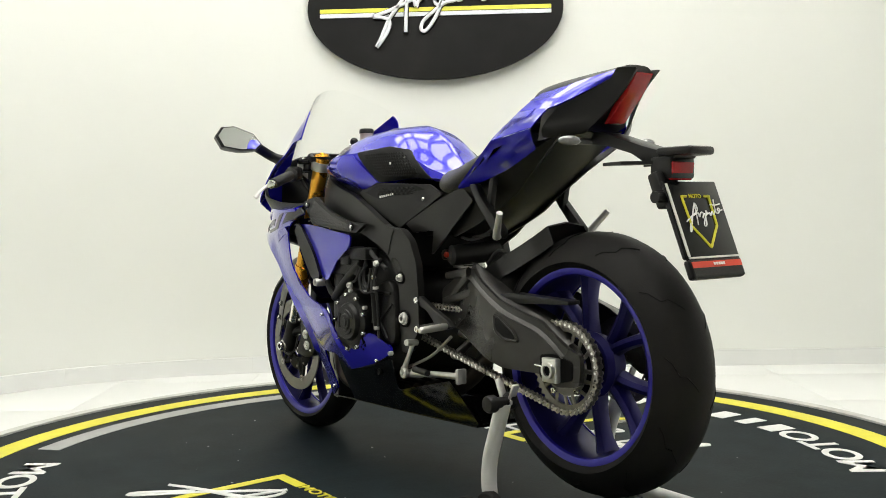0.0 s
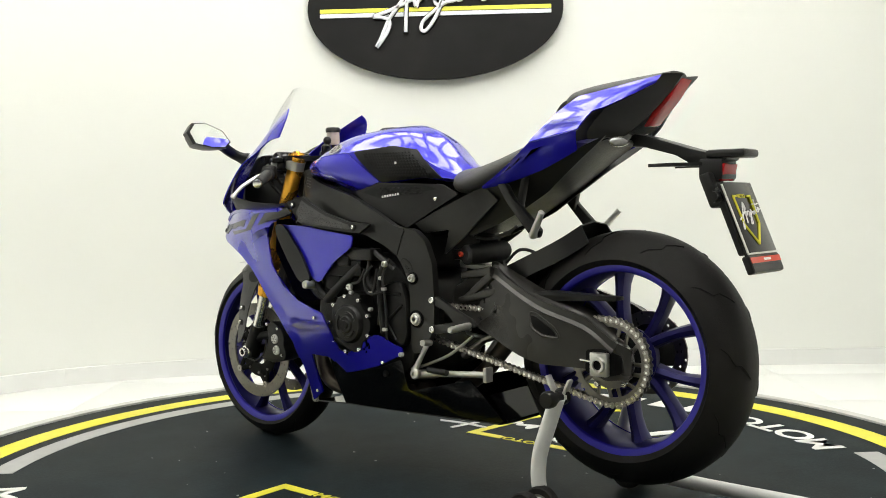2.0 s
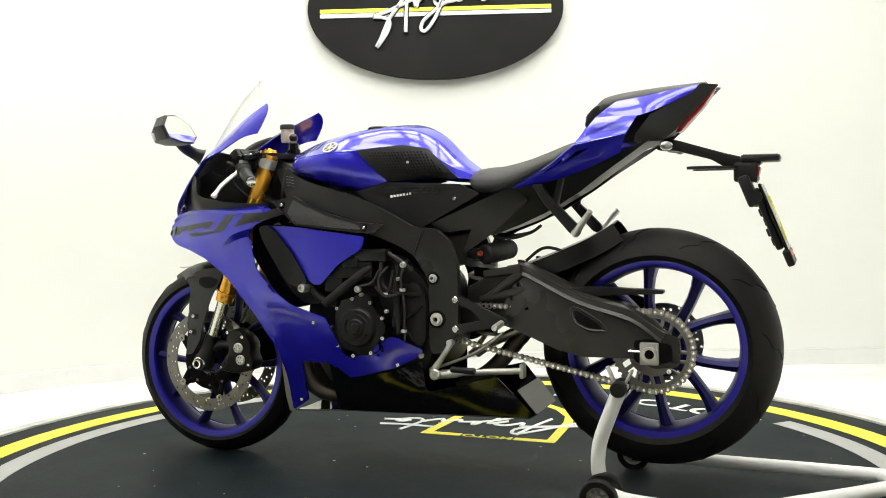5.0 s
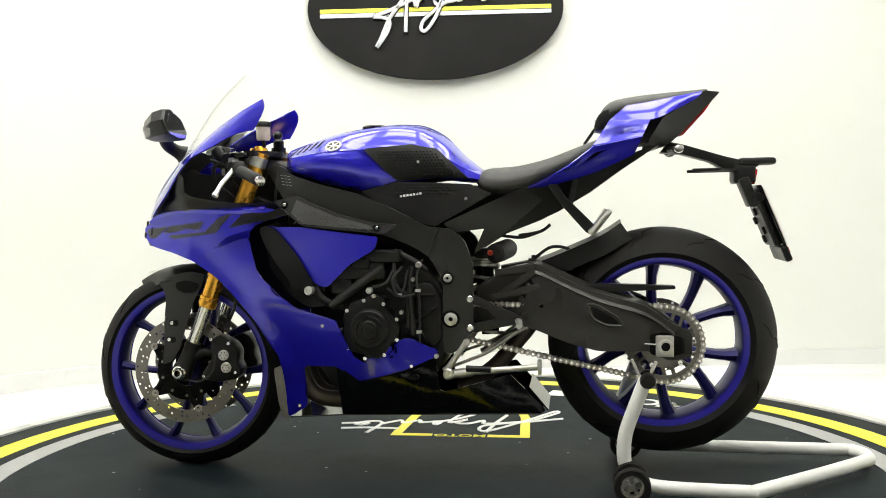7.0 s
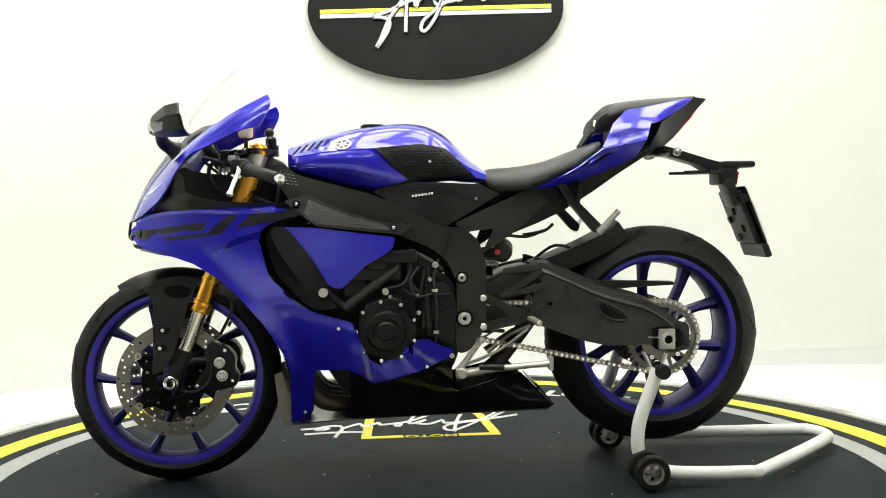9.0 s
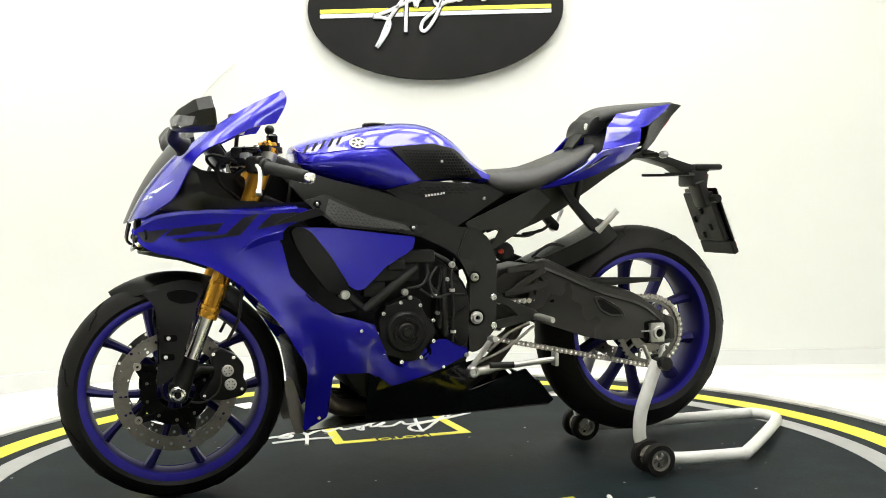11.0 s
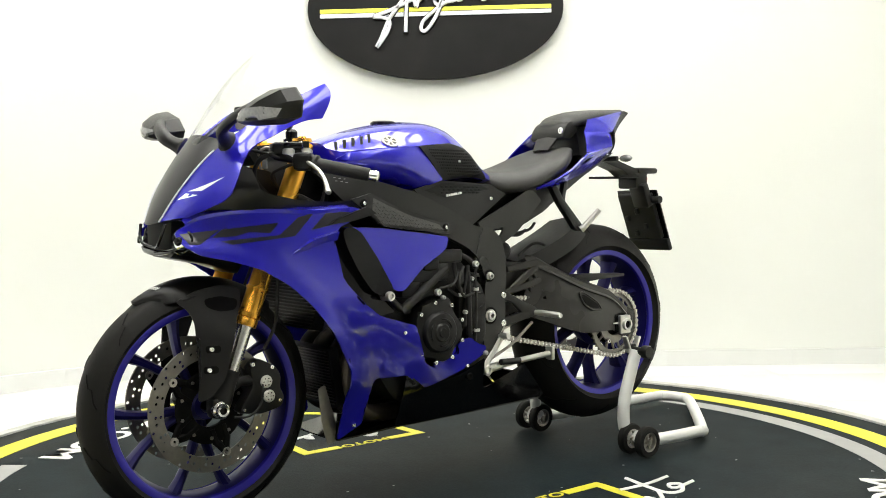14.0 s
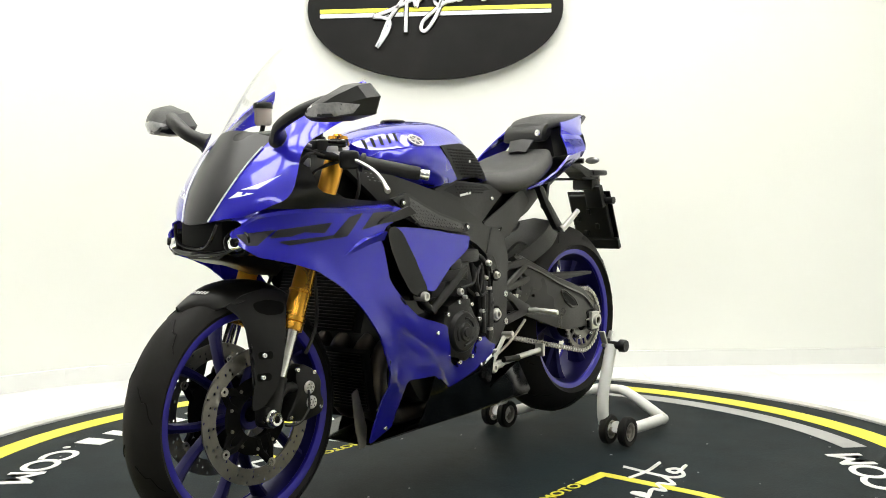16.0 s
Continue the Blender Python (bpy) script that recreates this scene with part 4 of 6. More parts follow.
        panel(bm, rounded(out, 0.012), FAIR, s, 0.005, 0.0125)
        fa = part("side_fairing", bm, BLUE, bike, "deep blue glossy side fairing with dark graphic")
        bm = bmesh.new()
        rows = []
        for p in smooth_path([(-0.845, 0, 0.742), (-0.80, 0, 0.763), (-0.70, 0, 0.774), (-0.566, 0, 0.770), (-0.46, 0, 0.774)], 5):
            y = FAIR(p.x, p.z)
            rows.append([(p.x, s * (y + 0.003), p.z - 0.008), (p.x, s * (y + 0.006), p.z + 0.001), (p.x, s * (y - 0.010), p.z + 0.008), (p.x, s * (y - 0.032), p.z + 0.012)])
        sheet(bm, rows, 0.003)
        part("fairing_shelf", bm, BLUE, fa)
        bm = bmesh.new()
        rows = []
        for p, q in zip(smooth_path([(-0.614, 0, 0.667), (-0.570, 0, 0.699), (-0.535, 0, 0.711), (-0.500, 0, 0.720)], 4), smooth_path([(-0.608, 0, 0.664), (-0.570, 0, 0.678), (-0.535, 0, 0.690), (-0.500, 0, 0.696)], 4)):
            k = 0.016 * min(1.0, (p.x + 0.614) / 0.06)
            rows.append([(p.x, s * (FAIR(p.x, p.z) - 0.001), p.z), (p.x, s * (FAIR(p.x, p.z) + k), p.z - 0.003), (q.x, s * (FAIR(q.x, q.z) + 0.0015), q.z)])
        sheet(bm, rows, 0.002)
        part("fairing_fin", bm, BLUE, fa, smooth=20)
        # upper blade, proud of the panel
        bm = bmesh.new()
        panel(bm, rounded([(-0.52, 0.735), (-0.50, 0.748), (-0.41, 0.778), (-0.385, 0.760), (-0.455, 0.742)], 0.004), lambda x, z: FAIR(x, z) + 0.008, s, 0.006, 0.02)
        part("fairing_blade", bm, PLASTIC, fa)
        for g in GRAPHIC:
            decal("graphic", g, s, fa)
        for x0, z0 in ((-0.297, 0.449), (-0.395, 0.205), (-0.055, 0.332)):
            bolt("fairing_bolt", (x0, s * (FAIR(x0, z0)), z0), 0.0055, fa, STEEL, "y", s)
        # black recess between fairing and the blue panel
        bm = bmesh.new()
        rf = lambda x, z: 0.195 - 0.10 * max(0.0, -0.40 - x)
        panel(bm, [(-0.525, 0.74), (-0.44, 0.745), (-0.36, 0.66), (-0.30, 0.56), (-0.30, 0.50), (-0.38, 0.49), (-0.44, 0.52), (-0.53, 0.64)], rf, s, 0.004, 0.04)
        part("vent_recess", bm, GLOSSBLACK, bike)
        bm = bmesh.new()
        pf = field([(-0.462, 0.724, 0.222), (-0.35, 0.722, 0.226), (-0.139, 0.692, 0.228), (-0.30, 0.558, 0.220), (-0.36, 0.62, 0.216), (-0.2, 0.63, 0.226)])
        panel(bm, rounded([(-0.468, 0.728), (-0.352, 0.722), (-0.139, 0.694), (-0.146, 0.664), (-0.161, 0.652), (-0.222, 0.617), (-0.268, 0.572), (-0.284, 0.556), (-0.306, 0.556), (-0.340, 0.580), (-0.385, 0.628)], 0.010), pf, s, 0.005, 0.025)
        bp = part("side_panel", bm, BLUE, bike, "deep blue glossy upper side panel")
        bm = bmesh.new()
        panel(bm, rounded([(-0.478, 0.720), (-0.455, 0.730), (-0.425, 0.715), (-0.37, 0.645), (-0.322, 0.565), (-0.340, 0.540), (-0.385, 0.560), (-0.43, 0.62), (-0.465, 0.68)], 0.014), lambda x, z: pf(x, z) + 0.010, s, 0.010, 0.02)
        part("vent_scoop", bm, GLOSSBLACK, bike, "gloss black vent scoop")
        bm = bmesh.new()
        revolve(bm, [(0.0003, s * 0.0), (0.006, s * 0.0), (0.007, s * 0.006), (0.011, s * 0.006), (0.013, s * 0.0), (0.013, -s * 0.03), (0.0003, -s * 0.03)], (-0.337, s * 0.232, 0.546), 24, False)
        part("frame_slider_bolt", bm, ALU, bike)
    # belly fairing: flat black flanks and a floor between them
    low = field([(-0.265, 0.335, 0.204), (-0.21, 0.285, 0.199), (-0.08, 0.31, 0.200), (0.013, 0.345, 0.194), (-0.27, 0.183, 0.142), (-0.15, 0.185, 0.148), (0.03, 0.189, 0.146), (0.30, 0.190, 0.118), (0.215, 0.30, 0.140), (0.034, 0.255, 0.172), (-0.15, 0.24, 0.172)], 1e-3)
    for s in (-1, 1):
        bm = bmesh.new()
        panel(bm, rounded([(-0.268, 0.338), (-0.268, 0.182), (0.029, 0.189), (0.303, 0.188), (0.315, 0.197), (0.217, 0.301), (0.034, 0.256), (0.020, 0.262), (0.014, 0.345), (-0.077, 0.312), (-0.205, 0.288)], 0.005), low, s, 0.004, 0.025)
        bp = part("belly_flank", bm, GLOSSBLACK, bike, "gloss black belly fairing flank")
        bolt("belly_bolt", (-0.045, s * low(-0.045, 0.300), 0.300), 0.010, bp, DARK, "y", s)
    bm = bmesh.new()
    sheet(bm, [[(x, -w, z), (x, -w * 0.5, z - 0.004), (x, w * 0.5, z - 0.004), (x, w, z)] for x, w, z in ((-0.430, 0.118, 0.168), (-0.268, 0.140, 0.182), (0.03, 0.144, 0.189), (0.303, 0.116, 0.188))], 0.004)
    part("belly_floor", bm, GLOSSBLACK, bike)
    bm = bmesh.new()
    sheet(bm, [[(0.268, -0.112, 0.262), (0.268, 0.112, 0.262)], [(0.296, -0.110, 0.228), (0.296, 0.110, 0.228)], [(0.322, -0.106, 0.196), (0.322, 0.106, 0.196)]], 0.004)
    part("belly_end", bm, GLOSSBLACK, bike, "black plate closing the belly fairing")
    # radiator and header pipes
    bm = bmesh.new()
    box(bm, (-0.475, 0, 0.56), (0.03, 0.30, 0.20), 0.004, Matrix.Rotation(radians(18), 4, "Y"))
    rad = part("radiator", bm, DARK, bike, "black finned radiator behind the forks")
    bm = bmesh.new()
    box(bm, (-0.430, 0, 0.33), (0.03, 0.24, 0.16), 0.004, Matrix.Rotation(radians(-10), 4, "Y"))
    oc = part("oil_cooler", bm, DARK, bike)
    for ob, cx, cz, w, n, tilt in ((rad, -0.492, 0.56, 0.29, 22, 18), (oc, -0.447, 0.33, 0.23, 18, -10)):
        for k in range(n):
            h = (k - n / 2 + 0.5) * (0.19 if ob is rad else 0.15) / n
            bm = bmesh.new()
            box(bm, (cx + h * math.sin(radians(tilt)), 0, cz + h * math.cos(radians(tilt))), (0.006, w, 0.0025), 0)
            part("fin", bm, ENGINE, ob, smooth=0)
    for s in (-1, 1):
        bm = bmesh.new()
        panel(bm, rounded([(-0.482, 0.305), (-0.460, 0.315), (-0.428, 0.21), (-0.432, 0.158), (-0.456, 0.158), (-0.470, 0.21)], 0.006), lambda x, z: 0.105, s, 0.003, 0.03)
        part("cooler_bracket", bm, DISCM, oc, "grey metal cooler bracket")
    for k, y in enumerate((-0.115, -0.045, 0.045, 0.115)):
        bm = bmesh.new()
        tube(bm, smooth_path([(-0.30, y, 0.44), (-0.375, y, 0.40), (-0.395, y, 0.32), (-0.36, y, 0.24), (-0.28, y * 0.8, 0.215), (-0.10, y * 0.5, 0.215)], 6), 0.024, 14)
        part("header_pipe", bm, EXH, bike)


def engine(bike):
    bm = bmesh.new()
    blk = [(-0.36, 0.46), (-0.34, 0.60), (-0.26, 0.66), (-0.06, 0.64), (0.03, 0.56), (0.05, 0.40), (0.02, 0.31), (-0.10, 0.25), (-0.28, 0.25), (-0.34, 0.34)]
    prism(bm, rounded(blk, 0.03), -0.165, 0.165, 0.015)
    eng = part("engine", bm, ENGINE, bike, "black four-cylinder engine block")
    # Dark block added between the spars to close the see-through gap.
    bm = bmesh.new()
    prism(bm, rounded([(-0.42, 0.70), (-0.43, 0.80), (-0.40, 0.860), (-0.20, 0.830), (0.0, 0.80), (0.0, 0.73), (0.05, 0.70), (0.06, 0.60), (-0.05, 0.58), (-0.34, 0.58)], 0.02), -0.128, 0.128, 0.01)
    part("airbox", bm, DARK, bike, "black airbox block filling the gap between the spars")
    # Dark filler added under the seat so the bright wall stays hidden.
    bm = bmesh.new()
    prism(bm, rounded([(0.0, 0.715), (0.06, 0.80), (0.14, 0.825), (0.28, 0.828), (0.44, 0.868), (0.40, 0.800), (0.28, 0.738), (0.19, 0.715), (0.14, 0.730), (0.06, 0.690)], 0.01), -0.092, 0.092, 0.01)
    part("underseat_filler", bm, DARK, bike)
    for s in (-1, 1):
        cx, cz = -0.168, 0.437
        bm = bmesh.new()
        k = 40
        out = []
        for i in range(k):
            a = 2 * math.pi * i / k
            r = 0.080 + 0.006 * math.cos(5 * a) + (0.012 if 60 < math.degrees(a) < 130 else 0)
            out.append((cx + r * math.cos(a), cz + r * math.sin(a)))
        prism(bm, out, s * 0.160, s * 0.218, 0.008)
        cover = part("engine_cover", bm, ENGINE, eng, "round black engine cover ringed with bolts")
        bm = bmesh.new()
        revolve(bm, [(0.0003, s * 0.240), (0.012, s * 0.240), (0.014, s * 0.236), (0.022, s * 0.236), (0.026, s * 0.232), (0.050, s * 0.230), (0.056, s * 0.224), (0.058, s * 0.214), (0.0003, s * 0.214)], (cx, 0, cz), 40, False)
        part("cover_boss", bm, ENGINE, cover)
        for r0 in (0.036,):
            bm = bmesh.new()
            for a0 in (20, 140, 260):
                arc = [(cx + r0 * math.cos(radians(a0 + q * 9)), s * 0.232, cz + r0 * math.sin(radians(a0 + q * 9))) for q in range(9)]
                tube(bm, arc, 0.0035, 6)
            part("cover_rib", bm, ENGINE, cover)
        for i in range(9):
            a = 2 * math.pi * i / 9 + 0.35
            bolt("cover_bolt", (cx + 0.082 * math.cos(a), s * 0.214, cz + 0.082 * math.sin(a)), 0.0065, cover, STEEL, "y", s, 0.010)
        # upper case, starter side
        bm = bmesh.new()
        prism(bm, rounded([(-0.072, 0.55), (0.0, 0.57), (0.030, 0.52), (0.028, 0.40), (0.005, 0.375), (-0.04, 0.40), (-0.075, 0.46)], 0.02), s * 0.15, s * 0.188, 0.010)
        sc = part("sprocket_cover", bm, ENGINE, eng, "black ribbed sprocket cover")
        bm = bmesh.new()
        tube(bm, [(-0.055, s * 0.188, 0.53), (-0.045, s * 0.190, 0.45), (-0.01, s * 0.189, 0.40)], 0.004, 6)
        tube(bm, [(-0.055, s * 0.188, 0.53), (0.012, s * 0.190, 0.53)], 0.004, 6)
        tube(bm, [(-0.045, s * 0.190, 0.45), (0.018, s * 0.190, 0.50)], 0.004, 6)
        part("cover_rib", bm, ENGINE, sc)
        # airbox-side block with stepped castings
        for c, z, m in (((-0.21, s * 0.185, 0.600), (0.17, 0.05, 0.05), ENGINE), ((-0.13, s * 0.190, 0.640), (0.10, 0.05, 0.035), PLASTIC), ((-0.25, s * 0.180, 0.560), (0.06, 0.05, 0.05), ENGINE), ((-0.19, s * 0.195, 0.62), (0.05, 0.05, 0.03), ENGINE)):
            bm = bmesh.new()
            box(bm, c, z, 0.006)
            part("casting", bm, m, eng)
        for path, r, m in (([(-0.28, 0.20, 0.50), (-0.20, 0.205, 0.56), (-0.13, 0.20, 0.61)], 0.013, GRIP), ([(-0.10, 0.20, 0.62), (-0.095, 0.21, 0.56), (-0.06, 0.20, 0.52), (-0.065, 0.20, 0.44)], 0.006, GRIP), ([(-0.05, 0.195, 0.61), (-0.055, 0.205, 0.55), (-0.048, 0.20, 0.42)], 0.009, PLASTIC), ([(-0.12, 0.20, 0.55), (-0.08, 0.21, 0.53), (-0.06, 0.21, 0.60)], 0.004, GRIP), ([(-0.01, 0.19, 0.60), (-0.05, 0.20, 0.63), (-0.10, 0.19, 0.655)], 0.007, GRIP), ([(-0.36, 0.19, 0.60), (-0.30, 0.20, 0.52), (-0.25, 0.19, 0.50)], 0.011, PLASTIC)):
            bm = bmesh.new()
            tube(bm, smooth_path([(x, s * y, z) for x, y, z in path], 6), r, 10)
            part("hose", bm, m, eng)
        for path in ([(-0.075, 0.212, 0.61), (-0.10, 0.222, 0.575), (-0.085, 0.222, 0.53), (-0.04, 0.208, 0.535)], [(-0.02, 0.200, 0.63), (-0.035, 0.214, 0.58), (-0.028, 0.210, 0.50), (-0.030, 0.205, 0.40)], [(-0.16, 0.210, 0.555), (-0.12, 0.222, 0.565), (-0.10, 0.218, 0.60)]):
            bm = bmesh.new()
            tube(bm, smooth_path([(x, s * y, z) for x, y, z in path], 6), 0.0038, 8)
            part("wire", bm, GRIP, eng)
        for x0, z0 in ((-0.084, 0.532), (-0.032, 0.545), (-0.030, 0.430)):
            bm = bmesh.new()
            revolve(bm, [(0.0060, -0.004), (0.0085, -0.004), (0.0085, 0.004), (0.0060, 0.004)], (x0, s * 0.212, z0), 14, True, Matrix.Rotation(math.pi / 2, 4, "X"))
            part("hose_clip", bm, ALU, eng)
        for x, y, z, r in ((-0.03, 0.205, 0.615, 0.009), (-0.045, 0.205, 0.575, 0.006), (-0.168, 0.21, 0.545, 0.010), (-0.155, 0.215, 0.530, 0.006), (-0.078, 0.215, 0.485, 0.006), (0.015, 0.19, 0.36, 0.007)):
            bolt("engine_bolt", (x, s * y, z), r, eng, ALU, "y", s, 0.012)


def frame_parts(bike):
    for s in (-1, 1):
        # twin spar
        bm = bmesh.new()
        ff = field([(-0.48, 0.88, 0.10), (-0.40, 0.83, 0.150), (-0.2, 0.78, 0.180), (-0.03, 0.69, 0.186), (0.06, 0.62, 0.180), (0.08, 0.45, 0.170), (0.05, 0.37, 0.168), (-0.12, 0.70, 0.190), (0.11, 0.55, 0.170)])
        sp = [(-0.50, 0.895), (-0.444, 0.900), (-0.41, 0.872), (-0.336, 0.848), (-0.20, 0.812), (-0.10, 0.768), (-0.008, 0.719), (0.055, 0.714), (0.094, 0.682), (0.117, 0.618), (0.117, 0.434), (0.068, 0.368), (0.035, 0.360), (0.030, 0.404), (0.038, 0.547), (0.024, 0.590), (-0.004, 0.636), (-0.045, 0.664), (-0.12, 0.695), (-0.30, 0.735), (-0.42, 0.790)]
        panel(bm, rounded(sp, 0.014), ff, s, 0.022, 0.025)
        fr = part("frame_spar", bm, SATIN, bike, "satin black aluminium frame spar")
        bm = bmesh.new()
        for k in range(4):
            for q in range(3):
                x0, z0 = -0.440 + 0.012 * q + 0.003 * k, 0.872 - 0.009 * k - 0.002 * q
                box(bm, (x0, s * (ff(x0, z0) + 0.0006), z0), (0.0095, 0.0008, 0.0016), 0)
        part("frame_sticker", bm, GREYV, fr, "small printed notice", smooth=0)
        # pivot nut and upper engine bolt, each on a dark disc coloured as recess shade
        for x0, z0, r in ((0.054, 0.461, 0.020), (0.047, 0.576, 0.013)):
            y = ff(x0, z0)
            bm = bmesh.new()
            revolve(bm, [(0.0003, s * 0.0015), (r, s * 0.0015), (r + 0.002, s * 0.004), (r + 0.005, s * 0.003), (r + 0.006, -s * 0.01), (0.0003, -s * 0.01)], (x0, s * y, z0), 28, False)
            rc = part("frame_recess_disc", bm, DARK, fr)
            bm = bmesh.new()
            revolve(bm, [(r * 0.30, s * 0.006), (r * 0.34, s * 0.013), (r * 0.62, s * 0.013), (r * 0.70, s * 0.011), (r * 0.72, s * 0.006), (r * 0.92, s * 0.005), (r * 0.92, s * 0.001), (r * 0.30, s * 0.001)], (x0, s * y, z0), 24)
            part("pivot_bolt", bm, ALU, rc, "bright nut in a dark recess")
        # weld across the spar
        bm = bmesh.new()
        tube(bm, smooth_path([(x, s * (ff(x, z) + 0.0005), z) for x, z in ((0.022, 0.712), (0.012, 0.690), (-0.006, 0.640))], 5), 0.003, 6)
        part("weld_seam", bm, SATIN, fr)
        # textured spar cover
        bm = bmesh.new()
        cf = field([(-0.46, 0.79, 0.216), (-0.37, 0.81, 0.208), (-0.38, 0.75, 0.228), (-0.2, 0.74, 0.222), (-0.09, 0.725, 0.210), (-0.12, 0.70, 0.220), (-0.3, 0.72, 0.230)])
        panel(bm, rounded([(-0.440, 0.796), (-0.374, 0.812), (-0.336, 0.792), (-0.261, 0.761), (-0.162, 0.734), (-0.088, 0.727), (-0.121, 0.701), (-0.236, 0.713), (-0.352, 0.726), (-0.392, 0.757)], 0.008), cf, s, 0.012, 0.02)
        fc = part("frame_cover", bm, PLASTIC, bike, "grey textured frame guard")
        decal("grip_film", [(-0.385, 0.762), (-0.372, 0.800), (-0.336, 0.783), (-0.261, 0.753), (-0.165, 0.727), (-0.150, 0.713), (-0.236, 0.720), (-0.350, 0.733)], s, fc, CARBON, cf, 0.001)
        rib = None
        for k in range(20):
            for q in range(8):
                x0 = -0.372 + 0.0118 * k + (0.0059 if q % 2 else 0)
                z0 = 0.736 + 0.0085 * q - 0.022 * (x0 + 0.372) / 0.22
                top = float(np.interp(x0, (-0.385, -0.372, -0.336, -0.261, -0.165, -0.150), (0.770, 0.797, 0.780, 0.750, 0.725, 0.712)))
                if z0 > top - 0.004:
                    continue
                m = pose(x0, s * (cf(x0, z0) + 0.0016), z0, 0, 35 if (k + q) % 2 else -35, 0)
                if rib is None:
                    bm = bmesh.new()
                    box(bm, (0, 0, 0), (0.0085, 0.0022, 0.0030), 0.0008)
                    rib = part("film_rib", bm, CARBON, fc)
                    rib.matrix_basis = m
                else:
                    share("film_rib", rib, m, fc)
        for x0, z0 in ((-0.405, 0.786), (-0.143, 0.719)):
            bolt("guard_bolt", (x0, s * (cf(x0, z0) + 0.001), z0), 0.011, fc, GLOSSBLACK, "y", s, 0.004)
            bolt("guard_bolt_core", (x0, s * (cf(x0, z0) + 0.003), z0), 0.005, fc, STEEL, "y", s, 0.004)
        # side cover under the tank
        bm = bmesh.new()
        tf = field([(-0.19, 0.82, 0.155), (-0.1, 0.845, 0.150), (0.108, 0.833, 0.120), (0.165, 0.808, 0.120), (0.0, 0.722, 0.150), (-0.132, 0.78, 0.160), (0.0, 0.79, 0.145)])
        panel(bm, rounded([(-0.200, 0.822), (-0.100, 0.848), (0.108, 0.838), (0.168, 0.810), (0.003, 0.716), (-0.132, 0.778)], 0.006), tf, s, 0.008, 0.02)
        sc = part("side_cover", bm, PLASTIC, bike, "matt black side cover with ribbed grip")
        decal("grip_film", [(-0.165, 0.820), (-0.098, 0.842), (0.060, 0.836), (0.098, 0.824), (0.02, 0.815), (-0.09, 0.800)], s, sc, PADM, tf, 0.0015)
        rib = None
        for k in range(9):
            for q in range(3):
                x0, z0 = -0.10 + 0.018 * k + 0.009 * (q % 2), 0.814 + 0.008 * q
                bm = bmesh.new()
                box(bm, (0, 0, 0), (0.012, 0.002, 0.005), 0.001)
                if rib is None:
                    rib = part("grip_rib", bm, PADM, sc)
                    rib.matrix_basis = pose(x0, s * (tf(x0, z0) + 0.002), z0)
                else:
                    bm.free()
                    share("grip_rib", rib, pose(x0, s * (tf(x0, z0) + 0.002), z0), sc)
        bm = bmesh.new()
        for k in range(7):
            x0, z0 = -0.085 + 0.009 * k, 0.806 + 0.0012 * k
            box(bm, (x0, s * (tf(x0, z0) + 0.0025), z0), (0.0065, 0.001, 0.0065), 0)
        part("cover_mark", bm, WHITE, sc, smooth=0)
        bolt("cover_bolt", (0.096, s * (tf(0.096, 0.797) + 0.002), 0.797), 0.006, sc, STEEL, "y", s)
        # rear subframe cover
        bm = bmesh.new()
        uf = field([(0.03, 0.73, 0.150), (0.263, 0.827, 0.125), (0.307, 0.79, 0.125), (0.115, 0.648, 0.120), (0.2, 0.75, 0.138)])
        panel(bm, rounded([(0.032, 0.728), (0.263, 0.829), (0.309, 0.790), (0.197, 0.693), (0.113, 0.640), (0.152, 0.712), (0.059, 0.702)], 0.006), uf, s, 0.006, 0.025)
        part("subframe_cover", bm, SATIN, bike, "matt black subframe cover")
    # Dark filler added round the steering head, in place of its dim interior.
    bm = bmesh.new()
    prism(bm, rounded([(-0.56, 0.72), (-0.53, 0.80), (-0.49, 0.885), (-0.43, 0.885), (-0.38, 0.80), (-0.40, 0.72)], 0.01), -0.085, 0.085, 0.008)
    part("head_filler", bm, DARK, bike)
    # steering head and shock
    bm = bmesh.new()
    box(bm, (-0.50, 0, 0.86), (0.09, 0.15, 0.13), 0.02, Matrix.Rotation(radians(24), 4, "Y"))
    part("steering_head", bm, SATIN, bike)
    bm = bmesh.new()
    a, b = Vector((0.130, 0, 0.635)), Vector((0.15, 0, 0.40))
    tube(bm, [a, a.lerp(b, 0.5), b], 0.026, 16)
    sh = part("shock", bm, DARK, bike, "rear shock absorber with grey coil spring")
    bm = bmesh.new()
    hel = []
    for i in range(90):
        u = i / 89
        p = a.lerp(b, u)
        th = u * 2 * math.pi * 6
        hel.append((p.x + 0.040 * math.cos(th), 0.040 * math.sin(th), p.z))
    tube(bm, hel, 0.006, 8)
    part("spring", bm, ALU, sh)
    bm = bmesh.new()
    tube(bm, [(0.172, -0.100, 0.640), (0.174, -0.094, 0.640), (0.182, -0.060, 0.642), (0.200, 0.045, 0.648), (0.202, 0.055, 0.648)], [0.020, 0.028, 0.029, 0.029, 0.022], 20)
    part("shock_reservoir", bm, GRIP, sh, "black shock reservoir with a red adjuster")
    bolt("reservoir_adjuster", (0.160, -0.098, 0.642), 0.008, sh, REDM, "y", -1, 0.008)
    bm = bmesh.new()
    box(bm, (0.142, -0.06, 0.640), (0.05, 0.06, 0.03), 0.008)
    part("shock_head", bm, ENGINE, sh)
    for k in range(3):
        bm = bmesh.new()
